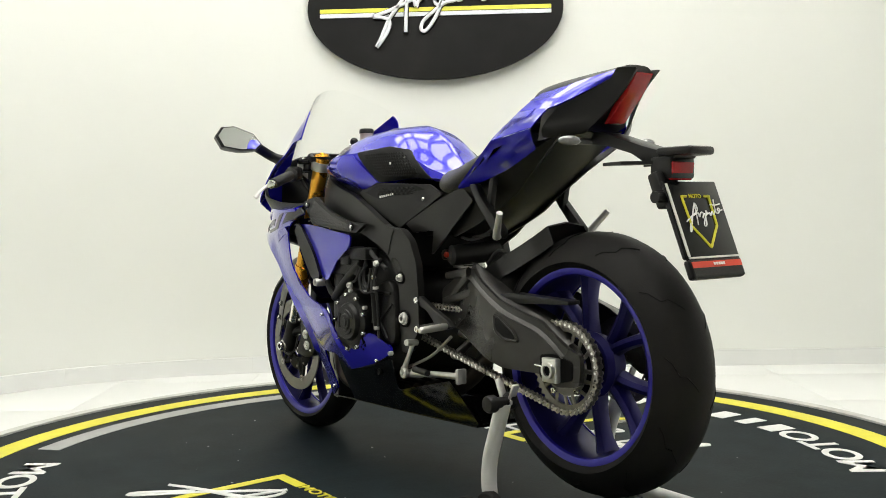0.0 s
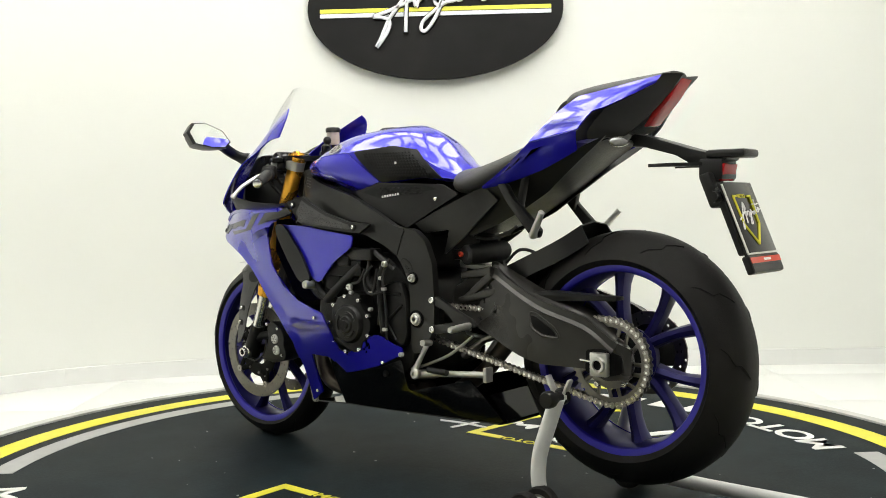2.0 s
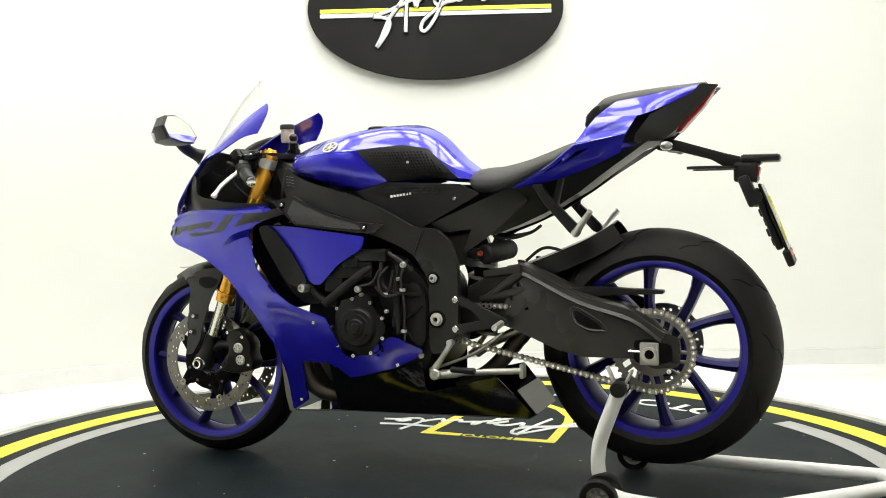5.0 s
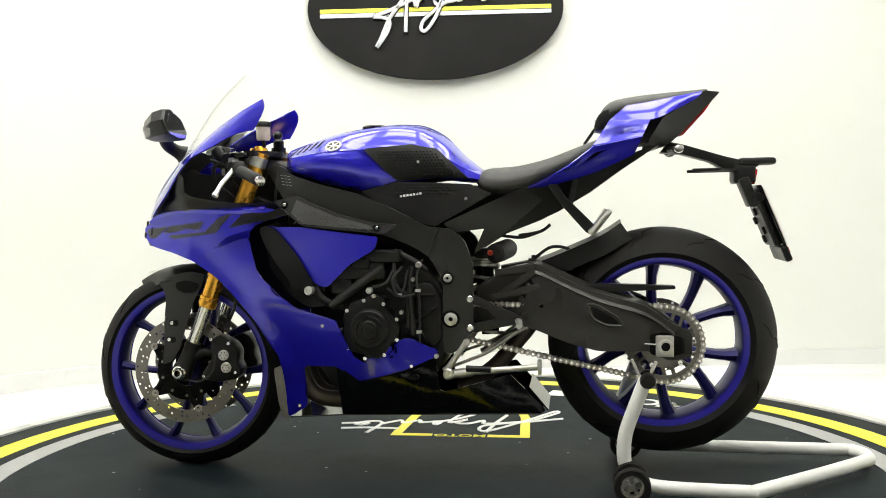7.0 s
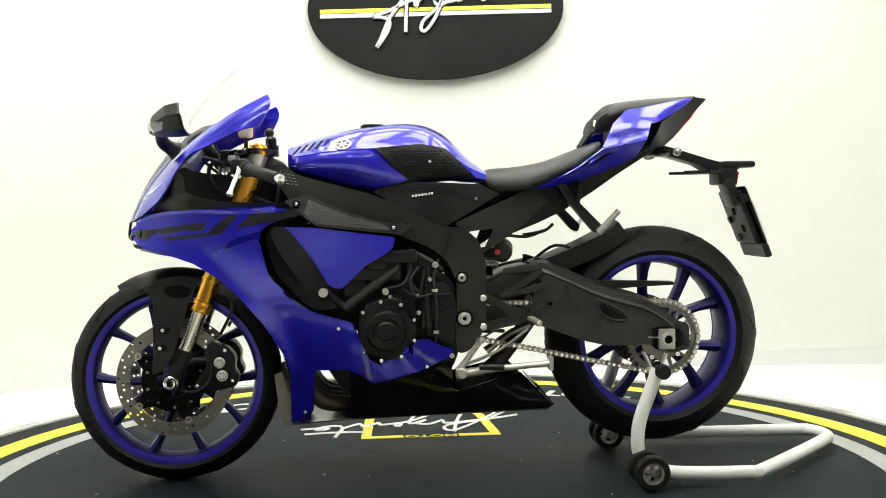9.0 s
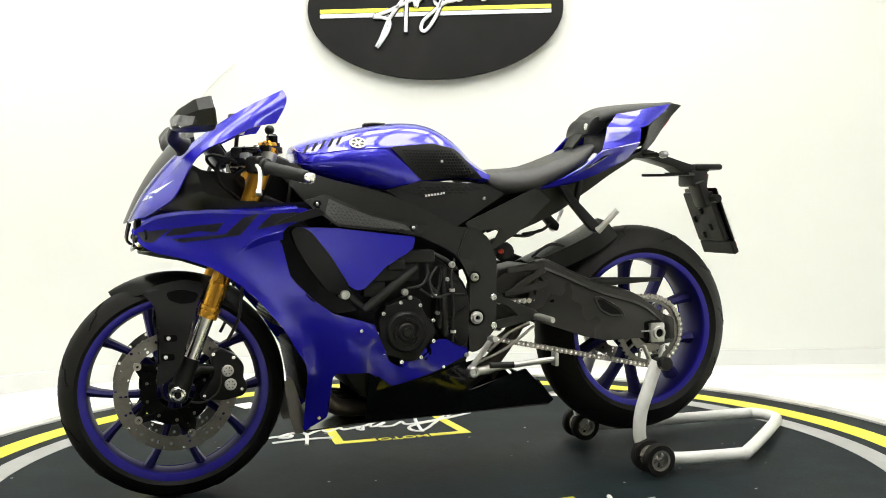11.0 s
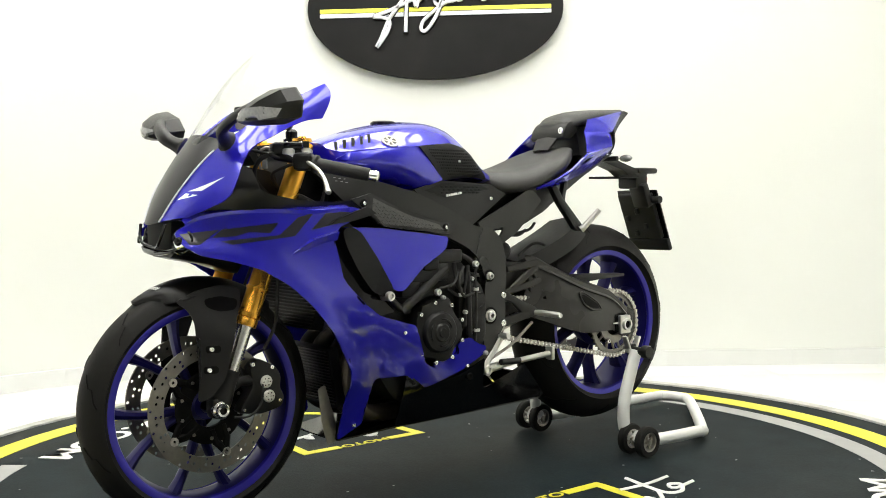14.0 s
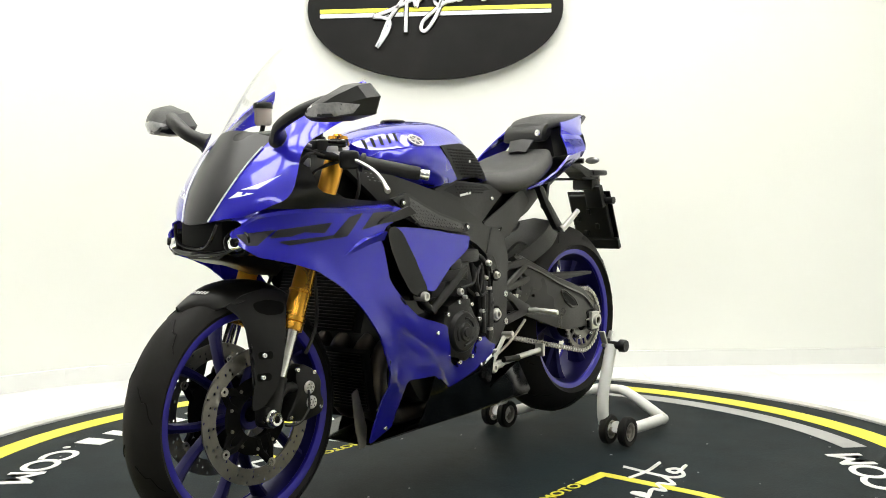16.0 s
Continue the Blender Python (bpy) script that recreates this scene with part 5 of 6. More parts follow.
        revolve(bm, [(0.030, -0.003), (0.046, -0.003), (0.046, 0.003), (0.030, 0.003)], (0.133, 0, 0.604 + 0.009 * k), 28, True, Matrix.Rotation(math.pi / 2, 4, "X"))
        part("preload_ring", bm, ALU, sh)
    for path in ([(0.28, -0.05, 0.62), (0.33, -0.06, 0.655), (0.38, -0.06, 0.65), (0.42, -0.05, 0.62)], [(0.24, -0.07, 0.69), (0.30, -0.075, 0.70), (0.33, -0.07, 0.72)], [(0.19, -0.07, 0.69), (0.25, -0.08, 0.685), (0.30, -0.06, 0.70)]):
        bm = bmesh.new()
        tube(bm, smooth_path(path, 6), 0.0045, 8)
        part("cable", bm, GRIP, bike)


def tank_seat(bike):
    st = [
        (-0.432, [(0, 0.885), (0.06, 0.886), (0.098, 0.900), (0.090, 0.930), (0.05, 0.946), (0, 0.950)]),
        (-0.405, [(0, 0.865), (0.09, 0.868), (0.142, 0.890), (0.126, 0.922), (0.06, 0.954), (0, 0.962)]),
        (-0.330, [(0, 0.842), (0.11, 0.846), (0.172, 0.885), (0.166, 0.930), (0.09, 0.974), (0, 0.985)]),
        (-0.255, [(0, 0.826), (0.12, 0.830), (0.180, 0.878), (0.174, 0.936), (0.10, 0.990), (0, 1.003)]),
        (-0.185, [(0, 0.818), (0.13, 0.820), (0.172, 0.865), (0.164, 0.940), (0.10, 0.998), (0, 1.014)]),
        (-0.110, [(0, 0.826), (0.13, 0.832), (0.155, 0.870), (0.145, 0.948), (0.09, 1.003), (0, 1.020)]),
        (-0.035, [(0, 0.842), (0.12, 0.848), (0.146, 0.880), (0.135, 0.940), (0.085, 0.990), (0, 1.012)]),
        (0.030, [(0, 0.850), (0.10, 0.854), (0.132, 0.875), (0.122, 0.918), (0.075, 0.955), (0, 0.978)]),
        (0.085, [(0, 0.845), (0.085, 0.846), (0.112, 0.860), (0.102, 0.885), (0.06, 0.908), (0, 0.922)]),
        (0.140, [(0, 0.842), (0.06, 0.843), (0.085, 0.850), (0.08, 0.862), (0.045, 0.872), (0, 0.878)]),
    ]
    bm = bmesh.new()
    loft(bm, body_sections(st, 5, 4, (2, 3)))
    tk = part("fuel_tank", bm, BLUE, bike, "deep blue glossy fuel tank", smooth=35)

    def side(x, z):
        for (x0, h0), (x1, h1) in zip(st, st[1:]):
            if x0 <= x <= x1:
                u = (x - x0) / (x1 - x0)
                h = [(a[0] + (b[0] - a[0]) * u, a[1] + (b[1] - a[1]) * u) for a, b in zip(h0, h1)]
                hs = smooth_path([(0, y, zz) for y, zz in h], 5)
                for a, b in zip(hs[5:], hs[6:]):
                    if min(a.z, b.z) <= z <= max(a.z, b.z) and abs(b.z - a.z) > 1e-6:
                        return a.y + (b.y - a.y) * (z - a.z) / (b.z - a.z)
                return hs[5].y if z < hs[5].z else 0.02
        return 0.08
    for s in (-1, 1):
        bm = bmesh.new()
        panel(bm, rounded([(-0.425, 0.902), (-0.400, 0.918), (-0.30, 0.930), (-0.205, 0.934), (-0.196, 0.926), (-0.165, 0.905), (-0.098, 0.850), (-0.14, 0.836), (-0.20, 0.830), (-0.26, 0.840), (-0.42, 0.884)], 0.006), lambda x, z: side(x, z) + 0.005, s, 0.005, 0.02)
        part("tank_front_cover", bm, BLUE, tk)
        pad = rounded([(-0.190, 0.940), (-0.060, 0.953), (0.014, 0.940), (0.052, 0.902), (0.104, 0.852), (0.035, 0.858), (-0.095, 0.848), (-0.130, 0.880)], 0.008)
        bm = bmesh.new()
        panel(bm, pad, lambda x, z: side(x, z) + 0.003, s, 0.004, 0.015)
        tp = part("tank_pad", bm, PADM, tk, "black honeycomb rubber tank pad")
        nub = None
        for k in range(24):
            for q in range(10):
                x0, z0 = -0.150 + 0.0092 * k + (0.0046 if q % 2 else 0), 0.866 + 0.0082 * q
                top = 0.944 if x0 < 0 else 0.944 - (x0) * 1.05
                if z0 > top - 0.006 or z0 < 0.862 or z0 < 0.925 - (x0 + 0.155) * 0.85 or x0 > 0.065:
                    continue
                m = pose(x0, s * (side(x0, z0) + 0.0035), z0)
                if nub is None:
                    bm = bmesh.new()
                    revolve(bm, [(0.0003, -0.0012), (0.0026, -0.0012), (0.0036, 0.0), (0.0026, 0.0012), (0.0003, 0.0012)], (0, 0, 0), 6, False)
                    nub = part("pad_cell", bm, PADM, tp, smooth=0)
                    nub.matrix_basis = m
                else:
                    share("pad_cell", nub, m, tp)
        bm = bmesh.new()
        box(bm, (-0.036, s * (side(-0.036, 0.902) + 0.006), 0.902), (0.007, 0.002, 0.007), 0.0005)
        part("pad_badge", bm, WHITE, tp)
        # round badge: ring and plain spokes
        bpy.context.view_layer.update()
        _, c, up, _ = tk.ray_cast(Vector((-0.277, s, 0.949)), Vector((0, -s, 0)))
        c, seat = c + up * 0.001, Vector((0, 1, 0)).rotation_difference(up).to_matrix().to_4x4()
        bm = bmesh.new()
        revolve(bm, [(0.0185, -0.001), (0.0235, -0.001), (0.0235, 0.003), (0.0185, 0.003)], c, 32, True, seat)
        for k in range(3):
            box(bm, c + up * 0.001, (0.036, 0.004, 0.0045), 0, seat @ Matrix.Rotation(math.pi * k / 3 + 0.5, 4, "Y"))
        bd = part("tank_badge", bm, CHAINM, tk, "round silver badge")
        bm = bmesh.new()
        revolve(bm, [(0.0003, -0.002), (0.020, -0.002), (0.020, 0.0015), (0.0003, 0.0015)], c, 32, False, seat)
        part("badge_ground", bm, PLASTIC, bd)
        # vent slots as dark pieces on the skin, the shade of each recess as colour
        for k in range(5):
            x0, z0 = -0.408 + 0.021 * k, 0.938 + 0.0052 * k
            stick("vent_slot_shade", [(x0 - 0.012, z0 - 0.013), (x0 - 0.005, z0 - 0.012), (x0 + 0.014, z0 + 0.013), (x0 + 0.006, z0 + 0.012)], tk, (0, -s, 0), DARK, tk, 0.0008, 0.0005, 0.01)
    bm = bmesh.new()
    revolve(bm, [(0.0003, 0.006), (0.030, 0.006), (0.036, 0.002), (0.036, -0.01), (0.0003, -0.01)], (-0.19, 0, 1.012), 32, False, Matrix.Rotation(math.pi / 2, 4, "X"))
    part("filler_cap", bm, GLOSSBLACK, tk)
    # rider seat
    bm = bmesh.new()
    ss = [
        (0.118, [(0, 0.842), (0.05, 0.842), (0.070, 0.850), (0.060, 0.862), (0, 0.868)]),
        (0.150, [(0, 0.815), (0.09, 0.815), (0.115, 0.838), (0.085, 0.872), (0, 0.884)]),
        (0.230, [(0, 0.812), (0.12, 0.815), (0.150, 0.842), (0.110, 0.880), (0, 0.890)]),
        (0.320, [(0, 0.840), (0.13, 0.844), (0.160, 0.870), (0.120, 0.902), (0, 0.906)]),
        (0.410, [(0, 0.885), (0.12, 0.890), (0.145, 0.910), (0.110, 0.936), (0, 0.934)]),
        (0.465, [(0, 0.925), (0.08, 0.930), (0.105, 0.942), (0.085, 0.958), (0, 0.960)]),
    ]
    loft(bm, body_sections(ss, 6, 5))
    part("rider_seat", bm, VINYL, bike, "black vinyl rider seat", smooth=60)
    # tail: blue flanks
    tf = field([(0.28, 0.83, 0.150), (0.436, 0.903, 0.150), (0.474, 0.94, 0.135), (0.503, 1.009, 0.112), (0.55, 1.045, 0.088), (0.63, 1.057, 0.080), (0.75, 1.085, 0.058), (0.63, 1.005, 0.132), (0.60, 0.955, 0.146), (0.56, 0.914, 0.150), (0.44, 0.863, 0.152), (0.54, 0.97, 0.140)])
    uf = field([(0.19, 0.78, 0.115), (0.30, 0.83, 0.128), (0.44, 0.86, 0.124), (0.56, 0.91, 0.120), (0.51, 0.86, 0.095), (0.44, 0.81, 0.08), (0.35, 0.757, 0.09), (0.28, 0.725, 0.09), (0.195, 0.695, 0.10)])
    kf = field([(0.745, 1.075, 0.055), (0.80, 1.083, 0.042), (0.69, 0.965, 0.064), (0.66, 0.945, 0.072), (0.607, 0.94, 0.138), (0.595, 0.955, 0.158), (0.62, 0.96, 0.148), (0.645, 1.01, 0.118)])
    for s in (-1, 1):
        bm = bmesh.new()
        # low blade, flank above the crease, and top facet
        blade = ([(0.272, 0.140, 0.829), (0.330, 0.164, 0.854), (0.383, 0.178, 0.884), (0.450, 0.182, 0.934), (0.510, 0.178, 0.946), (0.582, 0.166, 0.960)],
                 [(0.272, 0.138, 0.825), (0.330, 0.140, 0.832), (0.400, 0.136, 0.850), (0.460, 0.130, 0.869), (0.510, 0.128, 0.891), (0.560, 0.128, 0.914)])
        flank = ([(0.496, 0.126, 1.006), (0.530, 0.130, 1.007), (0.570, 0.133, 1.007), (0.606, 0.132, 1.006)],
                 [(0.450, 0.182, 0.936), (0.490, 0.180, 0.943), (0.535, 0.174, 0.952), (0.584, 0.166, 0.961)])
        crest = ([(0.544, 0.094, 1.049), (0.600, 0.086, 1.058), (0.680, 0.068, 1.074), (0.762, 0.044, 1.090)],
                 [(0.496, 0.126, 1.007), (0.606, 0.132, 1.007), (0.660, 0.106, 1.026), (0.738, 0.058, 1.067)])
        for up, low in (blade, flank, crest):
            u, l = (up, low) if up is blade[0] else (smooth_path(up, 3), smooth_path(low, 3))
            rows = []
            for a, b in zip(u, l):
                a, b = Vector(a), Vector(b)
                q = [a.lerp(b, k / 4) for k in range(5)]
                rows.append([(v.x, s * (v.y + 0.003 * math.sin(math.pi * k / 4)), v.z) for k, v in enumerate(q)])
            sheet(bm, rows, 0.004)
        part("tail_cowl", bm, BLUE, bike, "deep blue glossy tail fairing")
        bm = bmesh.new()
        panel(bm, rounded([(0.740, 1.068), (0.758, 1.090), (0.805, 1.086), (0.765, 1.045), (0.692, 0.967), (0.662, 0.943), (0.600, 0.935), (0.603, 0.952), (0.640, 1.010)], 0.005), kf, s, 0.006, 0.02)
        part("tail_end", bm, PLASTIC, bike, "matt black tail end")
        bm = bmesh.new()
        panel(bm, rounded([(0.190, 0.785), (0.275, 0.832), (0.444, 0.868), (0.575, 0.922), (0.640, 0.945), (0.60, 0.918), (0.511, 0.860), (0.444, 0.812), (0.352, 0.756), (0.278, 0.723), (0.190, 0.690)], 0.008), uf, s, 0.006, 0.025)
        part("undertail", bm, PLASTIC, bike, "matt black undertail")
    bm = bmesh.new()
    sheet(bm, [[(x, -w, z + 0.01), (x, 0, z), (x, w, z + 0.01)] for x, w, z in ((0.20, 0.10, 0.70), (0.30, 0.09, 0.735), (0.44, 0.08, 0.812), (0.51, 0.08, 0.862), (0.60, 0.09, 0.925), (0.66, 0.065, 0.945))], 0.004)
    part("undertray", bm, PLASTIC, bike)
    bm = bmesh.new()
    sheet(bm, [[(x, -w, z), (x, 0, z + h), (x, w, z)] for x, w, z, h in ((0.425, 0.035, 0.950, 0.004), (0.45, 0.045, 0.985, 0.005), (0.49, 0.060, 1.025, 0.006))], 0.006)
    part("seat_hump_front", bm, PLASTIC, bike)
    # passenger pad
    bm = bmesh.new()
    ps = [
        (0.478, [(0, 1.005), (0.045, 1.005), (0.062, 1.020), (0.050, 1.040), (0, 1.046)]),
        (0.505, [(0, 1.020), (0.06, 1.020), (0.080, 1.036), (0.062, 1.060), (0, 1.070)]),
        (0.560, [(0, 1.035), (0.065, 1.036), (0.082, 1.050), (0.062, 1.072), (0, 1.082)]),
        (0.660, [(0, 1.050), (0.055, 1.052), (0.070, 1.066), (0.052, 1.084), (0, 1.092)]),
        (0.770, [(0, 1.078), (0.035, 1.080), (0.045, 1.088), (0.032, 1.096), (0, 1.098)]),
    ]
    loft(bm, body_sections(ps, 5, 5))
    part("passenger_seat", bm, VINYL, bike, "black vinyl passenger pad", smooth=60)
    bm = bmesh.new()
    prism(bm, rounded([(0.452, 0.985), (0.462, 1.022), (0.485, 1.044), (0.52, 1.046), (0.522, 1.012), (0.490, 0.985)], 0.012), -0.076, 0.076, 0.014)
    lk = part("seat_lock_block", bm, PLASTIC, bike, "black seat lock housing")
    bolt("key_lock", (0.459, -0.060, 1.012), 0.011, lk, STEEL, "x", -1, 0.003)
    # black core between the flanks, and the tail light in its end
    bm = bmesh.new()
    loft(bm, [[(x, -w, z0), (x, w, z0), (x, w * 0.8, z1), (x, -w * 0.8, z1)] for x, w, z0, z1 in ((0.52, 0.085, 0.935, 1.02), (0.60, 0.085, 0.945, 1.04), (0.68, 0.055, 0.962, 1.06), (0.70, 0.042, 0.985, 1.068), (0.765, 0.032, 1.055, 1.085))])
    part("tail_core", bm, PLASTIC, bike)
    bm = bmesh.new()
    prism(bm, rounded([(0.690, 0.966), (0.704, 0.968), (0.764, 1.034), (0.794, 1.078), (0.780, 1.076), (0.735, 1.030)], 0.004), -0.028, 0.028, 0.003)
    part("tail_light", bm, REDLENS, bike, "red tail light lens")


def rear_end(bike):
    rim = wheel(bike, "rear_wheel", RC, 0.324, 0.236, 0.096, 10, 0.11, "deep blue cast rear wheel with paired spokes", 0.1)
    drilled_disc("brake_disc", RC, 0.085, 0.075, 0.110, 0.005, DISCM, rim, 30)
    # sprocket
    bm = bmesh.new()
    out, inn = [], []
    k = 41 * 4
    for i in range(k):
        a = 2 * math.pi * i / k
        r = 0.106 + (0.003 if i % 4 < 2 else -0.003)
        out.append((RC[0] + r * math.cos(a), RC[1] + r * math.sin(a)))
        inn.append((RC[0] + 0.088 * math.cos(a), RC[1] + 0.088 * math.sin(a)))
    y0, y1 = -0.116, -0.109
    A, B, C, D = ([bm.verts.new((x, y, z)) for x, z in o] for o, y in ((out, y0), (out, y1), (inn, y0), (inn, y1)))
    for i in range(k):
        j = (i + 1) % k
        for q in ((A[i], A[j], C[j], C[i]), (B[i], B[j], D[j], D[i]), (A[i], A[j], B[j], B[i]), (C[i], C[j], D[j], D[i])):
            bm.faces.new(q)
    sp = part("sprocket", bm, DISCM, rim, "steel rear sprocket with cut-outs")
    bm = bmesh.new()
    revolve(bm, [(0.040, y0), (0.066, y0), (0.066, y1), (0.040, y1)], (RC[0], 0, RC[1]), 40)
    part("sprocket_web", bm, DISCM, sp)
    for i in range(15):
        bm = bmesh.new()
        a = 2 * math.pi * i / 15
        b = a + (0.14 if i % 3 else -0.0)
        tube(bm, [(RC[0] + 0.062 * math.cos(a), (y0 + y1) / 2, RC[1] + 0.062 * math.sin(a)), (RC[0] + 0.092 * math.cos(b), (y0 + y1) / 2, RC[1] + 0.092 * math.sin(b))], 0.0055, 6, flat=0.6)
        part("sprocket_arm", bm, DISCM, sp)
    for i in range(5):
        a = 2 * math.pi * i / 5 + 0.4
        bolt("sprocket_nut", (RC[0] + 0.066 * math.cos(a), -0.116, RC[1] + 0.066 * math.sin(a)), 0.008, sp, STEEL, "y", -1, 0.010)
    bm = bmesh.new()
    revolve(bm, [(0.02, -0.107), (0.060, -0.107), (0.066, -0.09), (0.066, -0.05), (0.02, -0.05)], (RC[0], 0, RC[1]), 32)
    part("cush_hub", bm, DARK, rim)
    bm = bmesh.new()
    revolve(bm, [(0.02, -0.052), (0.072, -0.046), (0.082, -0.03), (0.074, 0.0), (0.060, 0.030), (0.02, 0.034)], (RC[0], 0, RC[1]), 40)
    part("hub_boss", bm, SPOKEM, rim)
    bm = bmesh.new()
    revolve(bm, [(0.0003, -0.150), (0.014, -0.150), (0.014, 0.150), (0.0003, 0.150)], (RC[0], 0, RC[1]), 16, False)
    part("axle", bm, STEEL, rim)
    # chain: links round both sprockets
    FP, r0, r1 = (0.03, 0.455), 0.043, 0.106
    ang = math.atan2(RC[1] - FP[1], RC[0] - FP[0])
    d = math.hypot(RC[0] - FP[0], RC[1] - FP[1])
    off = math.asin((r1 - r0) / d)
    path = []
    for i in range(25):
        a = ang - (math.pi / 2 + off) + (math.pi + 2 * off) * i / 24
        path.append(Vector((RC[0] + r1 * math.cos(a), -0.1125, RC[1] + r1 * math.sin(a))))
    for i in range(13):
        a = ang + (math.pi / 2 + off) + (math.pi - 2 * off) * i / 12
        path.append(Vector((FP[0] + r0 * math.cos(a), -0.1125, FP[1] + r0 * math.sin(a))))
    path.append(path[0])
    seg = [0.0]
    for a, b in zip(path, path[1:]):
        seg.append(seg[-1] + (b - a).length)
    n = round(seg[-1] / 0.0159 / 2) * 2
    pts = []
    j = 0
    for i in range(n):
        t = seg[-1] * i / n
        while seg[j + 1] < t:
            j += 1
        pts.append(path[j].lerp(path[j + 1], (t - seg[j]) / (seg[j + 1] - seg[j])))
    bm = bmesh.new()
    for p in pts:
        revolve(bm, [(0.0003, -0.0115), (0.0034, -0.0115), (0.0034, 0.0115), (0.0003, 0.0115)], tuple(p), 8, False)
    ch = part("chain", bm, STEEL, bike, "grey steel drive chain")
    proto = {}
    for i in range(n):
        a, b = pts[i], pts[(i + 1) % n]
        m = Matrix.Translation((a + b) / 2) @ Matrix.Rotation(-math.atan2(b.z - a.z, b.x - a.x), 4, "Y")
        o = i % 2
        if o not in proto:
            bm = bmesh.new()
            y = 0.0085 if o else 0.006
            sh = [(-0.0150, 0), (-0.0125, 0.0066), (-0.0085, 0.0082), (-0.003, 0.0054), (0.003, 0.0054), (0.0085, 0.0082), (0.0125, 0.0066), (0.0150, 0), (0.0125, -0.0066), (0.0085, -0.0082), (0.003, -0.0054), (-0.003, -0.0054), (-0.0085, -0.0082), (-0.0125, -0.0066)]
            for s in (-1, 1):
                prism(bm, sh, s * y - 0.001, s * y + 0.001)
            proto[o] = part("link", bm, CHAINM if o else DISCM, ch, smooth=0)
            proto[o].matrix_basis = m
        else:
            share("link", proto[o], m, ch)
    # swingarm
    for s in (-1, 1):
        wf = field([(0.10, 0.50, 0.105), (0.10, 0.45, 0.105), (0.20, 0.585, 0.100), (0.29, 0.605, 0.115), (0.32, 0.58, 0.130), (0.44, 0.535, 0.150), (0.59, 0.49, 0.148), (0.70, 0.42, 0.140), (0.72, 0.375, 0.140), (0.60, 0.375, 0.158), (0.46, 0.375, 0.165), (0.40, 0.39, 0.160), (0.29, 0.43, 0.135), (0.20, 0.47, 0.115), (0.45, 0.45, 0.170), (0.35, 0.50, 0.150)])
        bm = bmesh.new()
        arm = [(0.10, 0.490), (0.20, 0.492), (0.318, 0.500), (0.300, 0.545), (0.262, 0.585), (0.262, 0.606), (0.292, 0.612), (0.322, 0.594), (0.441, 0.538), (0.590, 0.497), (0.672, 0.440), (0.715, 0.425), (0.715, 0.352), (0.650, 0.345), (0.600, 0.372), (0.465, 0.372), (0.397, 0.387), (0.287, 0.427), (0.20, 0.455), (0.10, 0.430)]
        panel(bm, rounded(arm, 0.012), wf, s, 0.014, 0.02)
        sw = part("swingarm", bm, SWING, bike, "dark grey cast aluminium swingarm")
        bm = bmesh.new()
        panel(bm, rounded([(0.430, 0.502), (0.455, 0.500), (0.512, 0.467), (0.530, 0.442), (0.480, 0.444), (0.446, 0.462)], 0.010), lambda x, z: wf(x, z) + 0.002, s, 0.002, 0.02)
        part("arm_window_lip", bm, SWING, sw)
        bm = bmesh.new()
        tube(bm, [(x, s * (wf(x, z) + 0.002), z) for x, z in rounded([(0.430, 0.502), (0.455, 0.500), (0.512, 0.467), (0.530, 0.442), (0.480, 0.444), (0.446, 0.462)], 0.010)], 0.0035, 6, closed=True)
        part("arm_window_rim", bm, SWING, sw)
        # Dark sheet in place of a cut-through; the opening's shade is its colour.
        bm = bmesh.new()
        panel(bm, rounded([(0.438, 0.495), (0.455, 0.493), (0.506, 0.463), (0.520, 0.447), (0.482, 0.450), (0.451, 0.466)], 0.008), lambda x, z: wf(x, z) + 0.003, s, 0.001, 0.02)
        part("arm_window_shade", bm, DARK, sw)
        for a, b in (((0.175, 0.585), (0.285, 0.600)), ((0.185, 0.520), (0.285, 0.590)), ((0.165, 0.515), (0.300, 0.545))):
            bm = bmesh.new()
            A, B = Vector((a[0], s * 0.112, a[1])), Vector((b[0], s * 0.122, b[1]))
            tube(bm, [A, A.lerp(B, 0.5), B], [0.010, 0.012, 0.014], 8, flat=0.7)
            part("arm_brace", bm, SWING, sw)
        # axle block
        bm = bmesh.new()
        box(bm, (RC[0] - 0.002, s * 0.160, RC[1]), (0.048, 0.018, 0.058), 0.003)
        ab = part("axle_block", bm, ALU, sw, "bright square axle block")
        bm = bmesh.new()
        revolve(bm, [(0.0125, s * 0.010), (0.019, s * 0.010), (0.020, s * 0.0), (0.0125, -s * 0.005)], (RC[0], s * 0.168, RC[1]), 24)
        part("axle_end", bm, ALU, ab)
        bm = bmesh.new()
        revolve(bm, [(0.0003, s * 0.012), (0.0123, s * 0.012), (0.0123, 0.0), (0.0003, 0.0)], (RC[0], s * 0.160, RC[1]), 20, False)
        part("axle_bore", bm, DARK, ab)
        bm = bmesh.new()
        tube(bm, [(0.585, s * 0.160, 0.392), (0.622, s * 0.160, 0.390)], 0.004, 8)
        part("adjuster_screw", bm, STEEL, sw)
        bm = bmesh.new()
        rows = []
        for p in smooth_path([(0.268, 0, 0.613), (0.307, 0, 0.606), (0.453, 0, 0.540), (0.590, 0, 0.497), (0.668, 0, 0.442)], 4):
            y = wf(p.x, p.z)
            rows.append([(p.x, s * (wf(p.x, p.z - 0.028) + 0.006), p.z - 0.028), (p.x, s * (y - 0.016), p.z + 0.004), (p.x, s * max(y - 0.050, 0.098), p.z + 0.010)])
        sheet(bm, rows, 0.004)
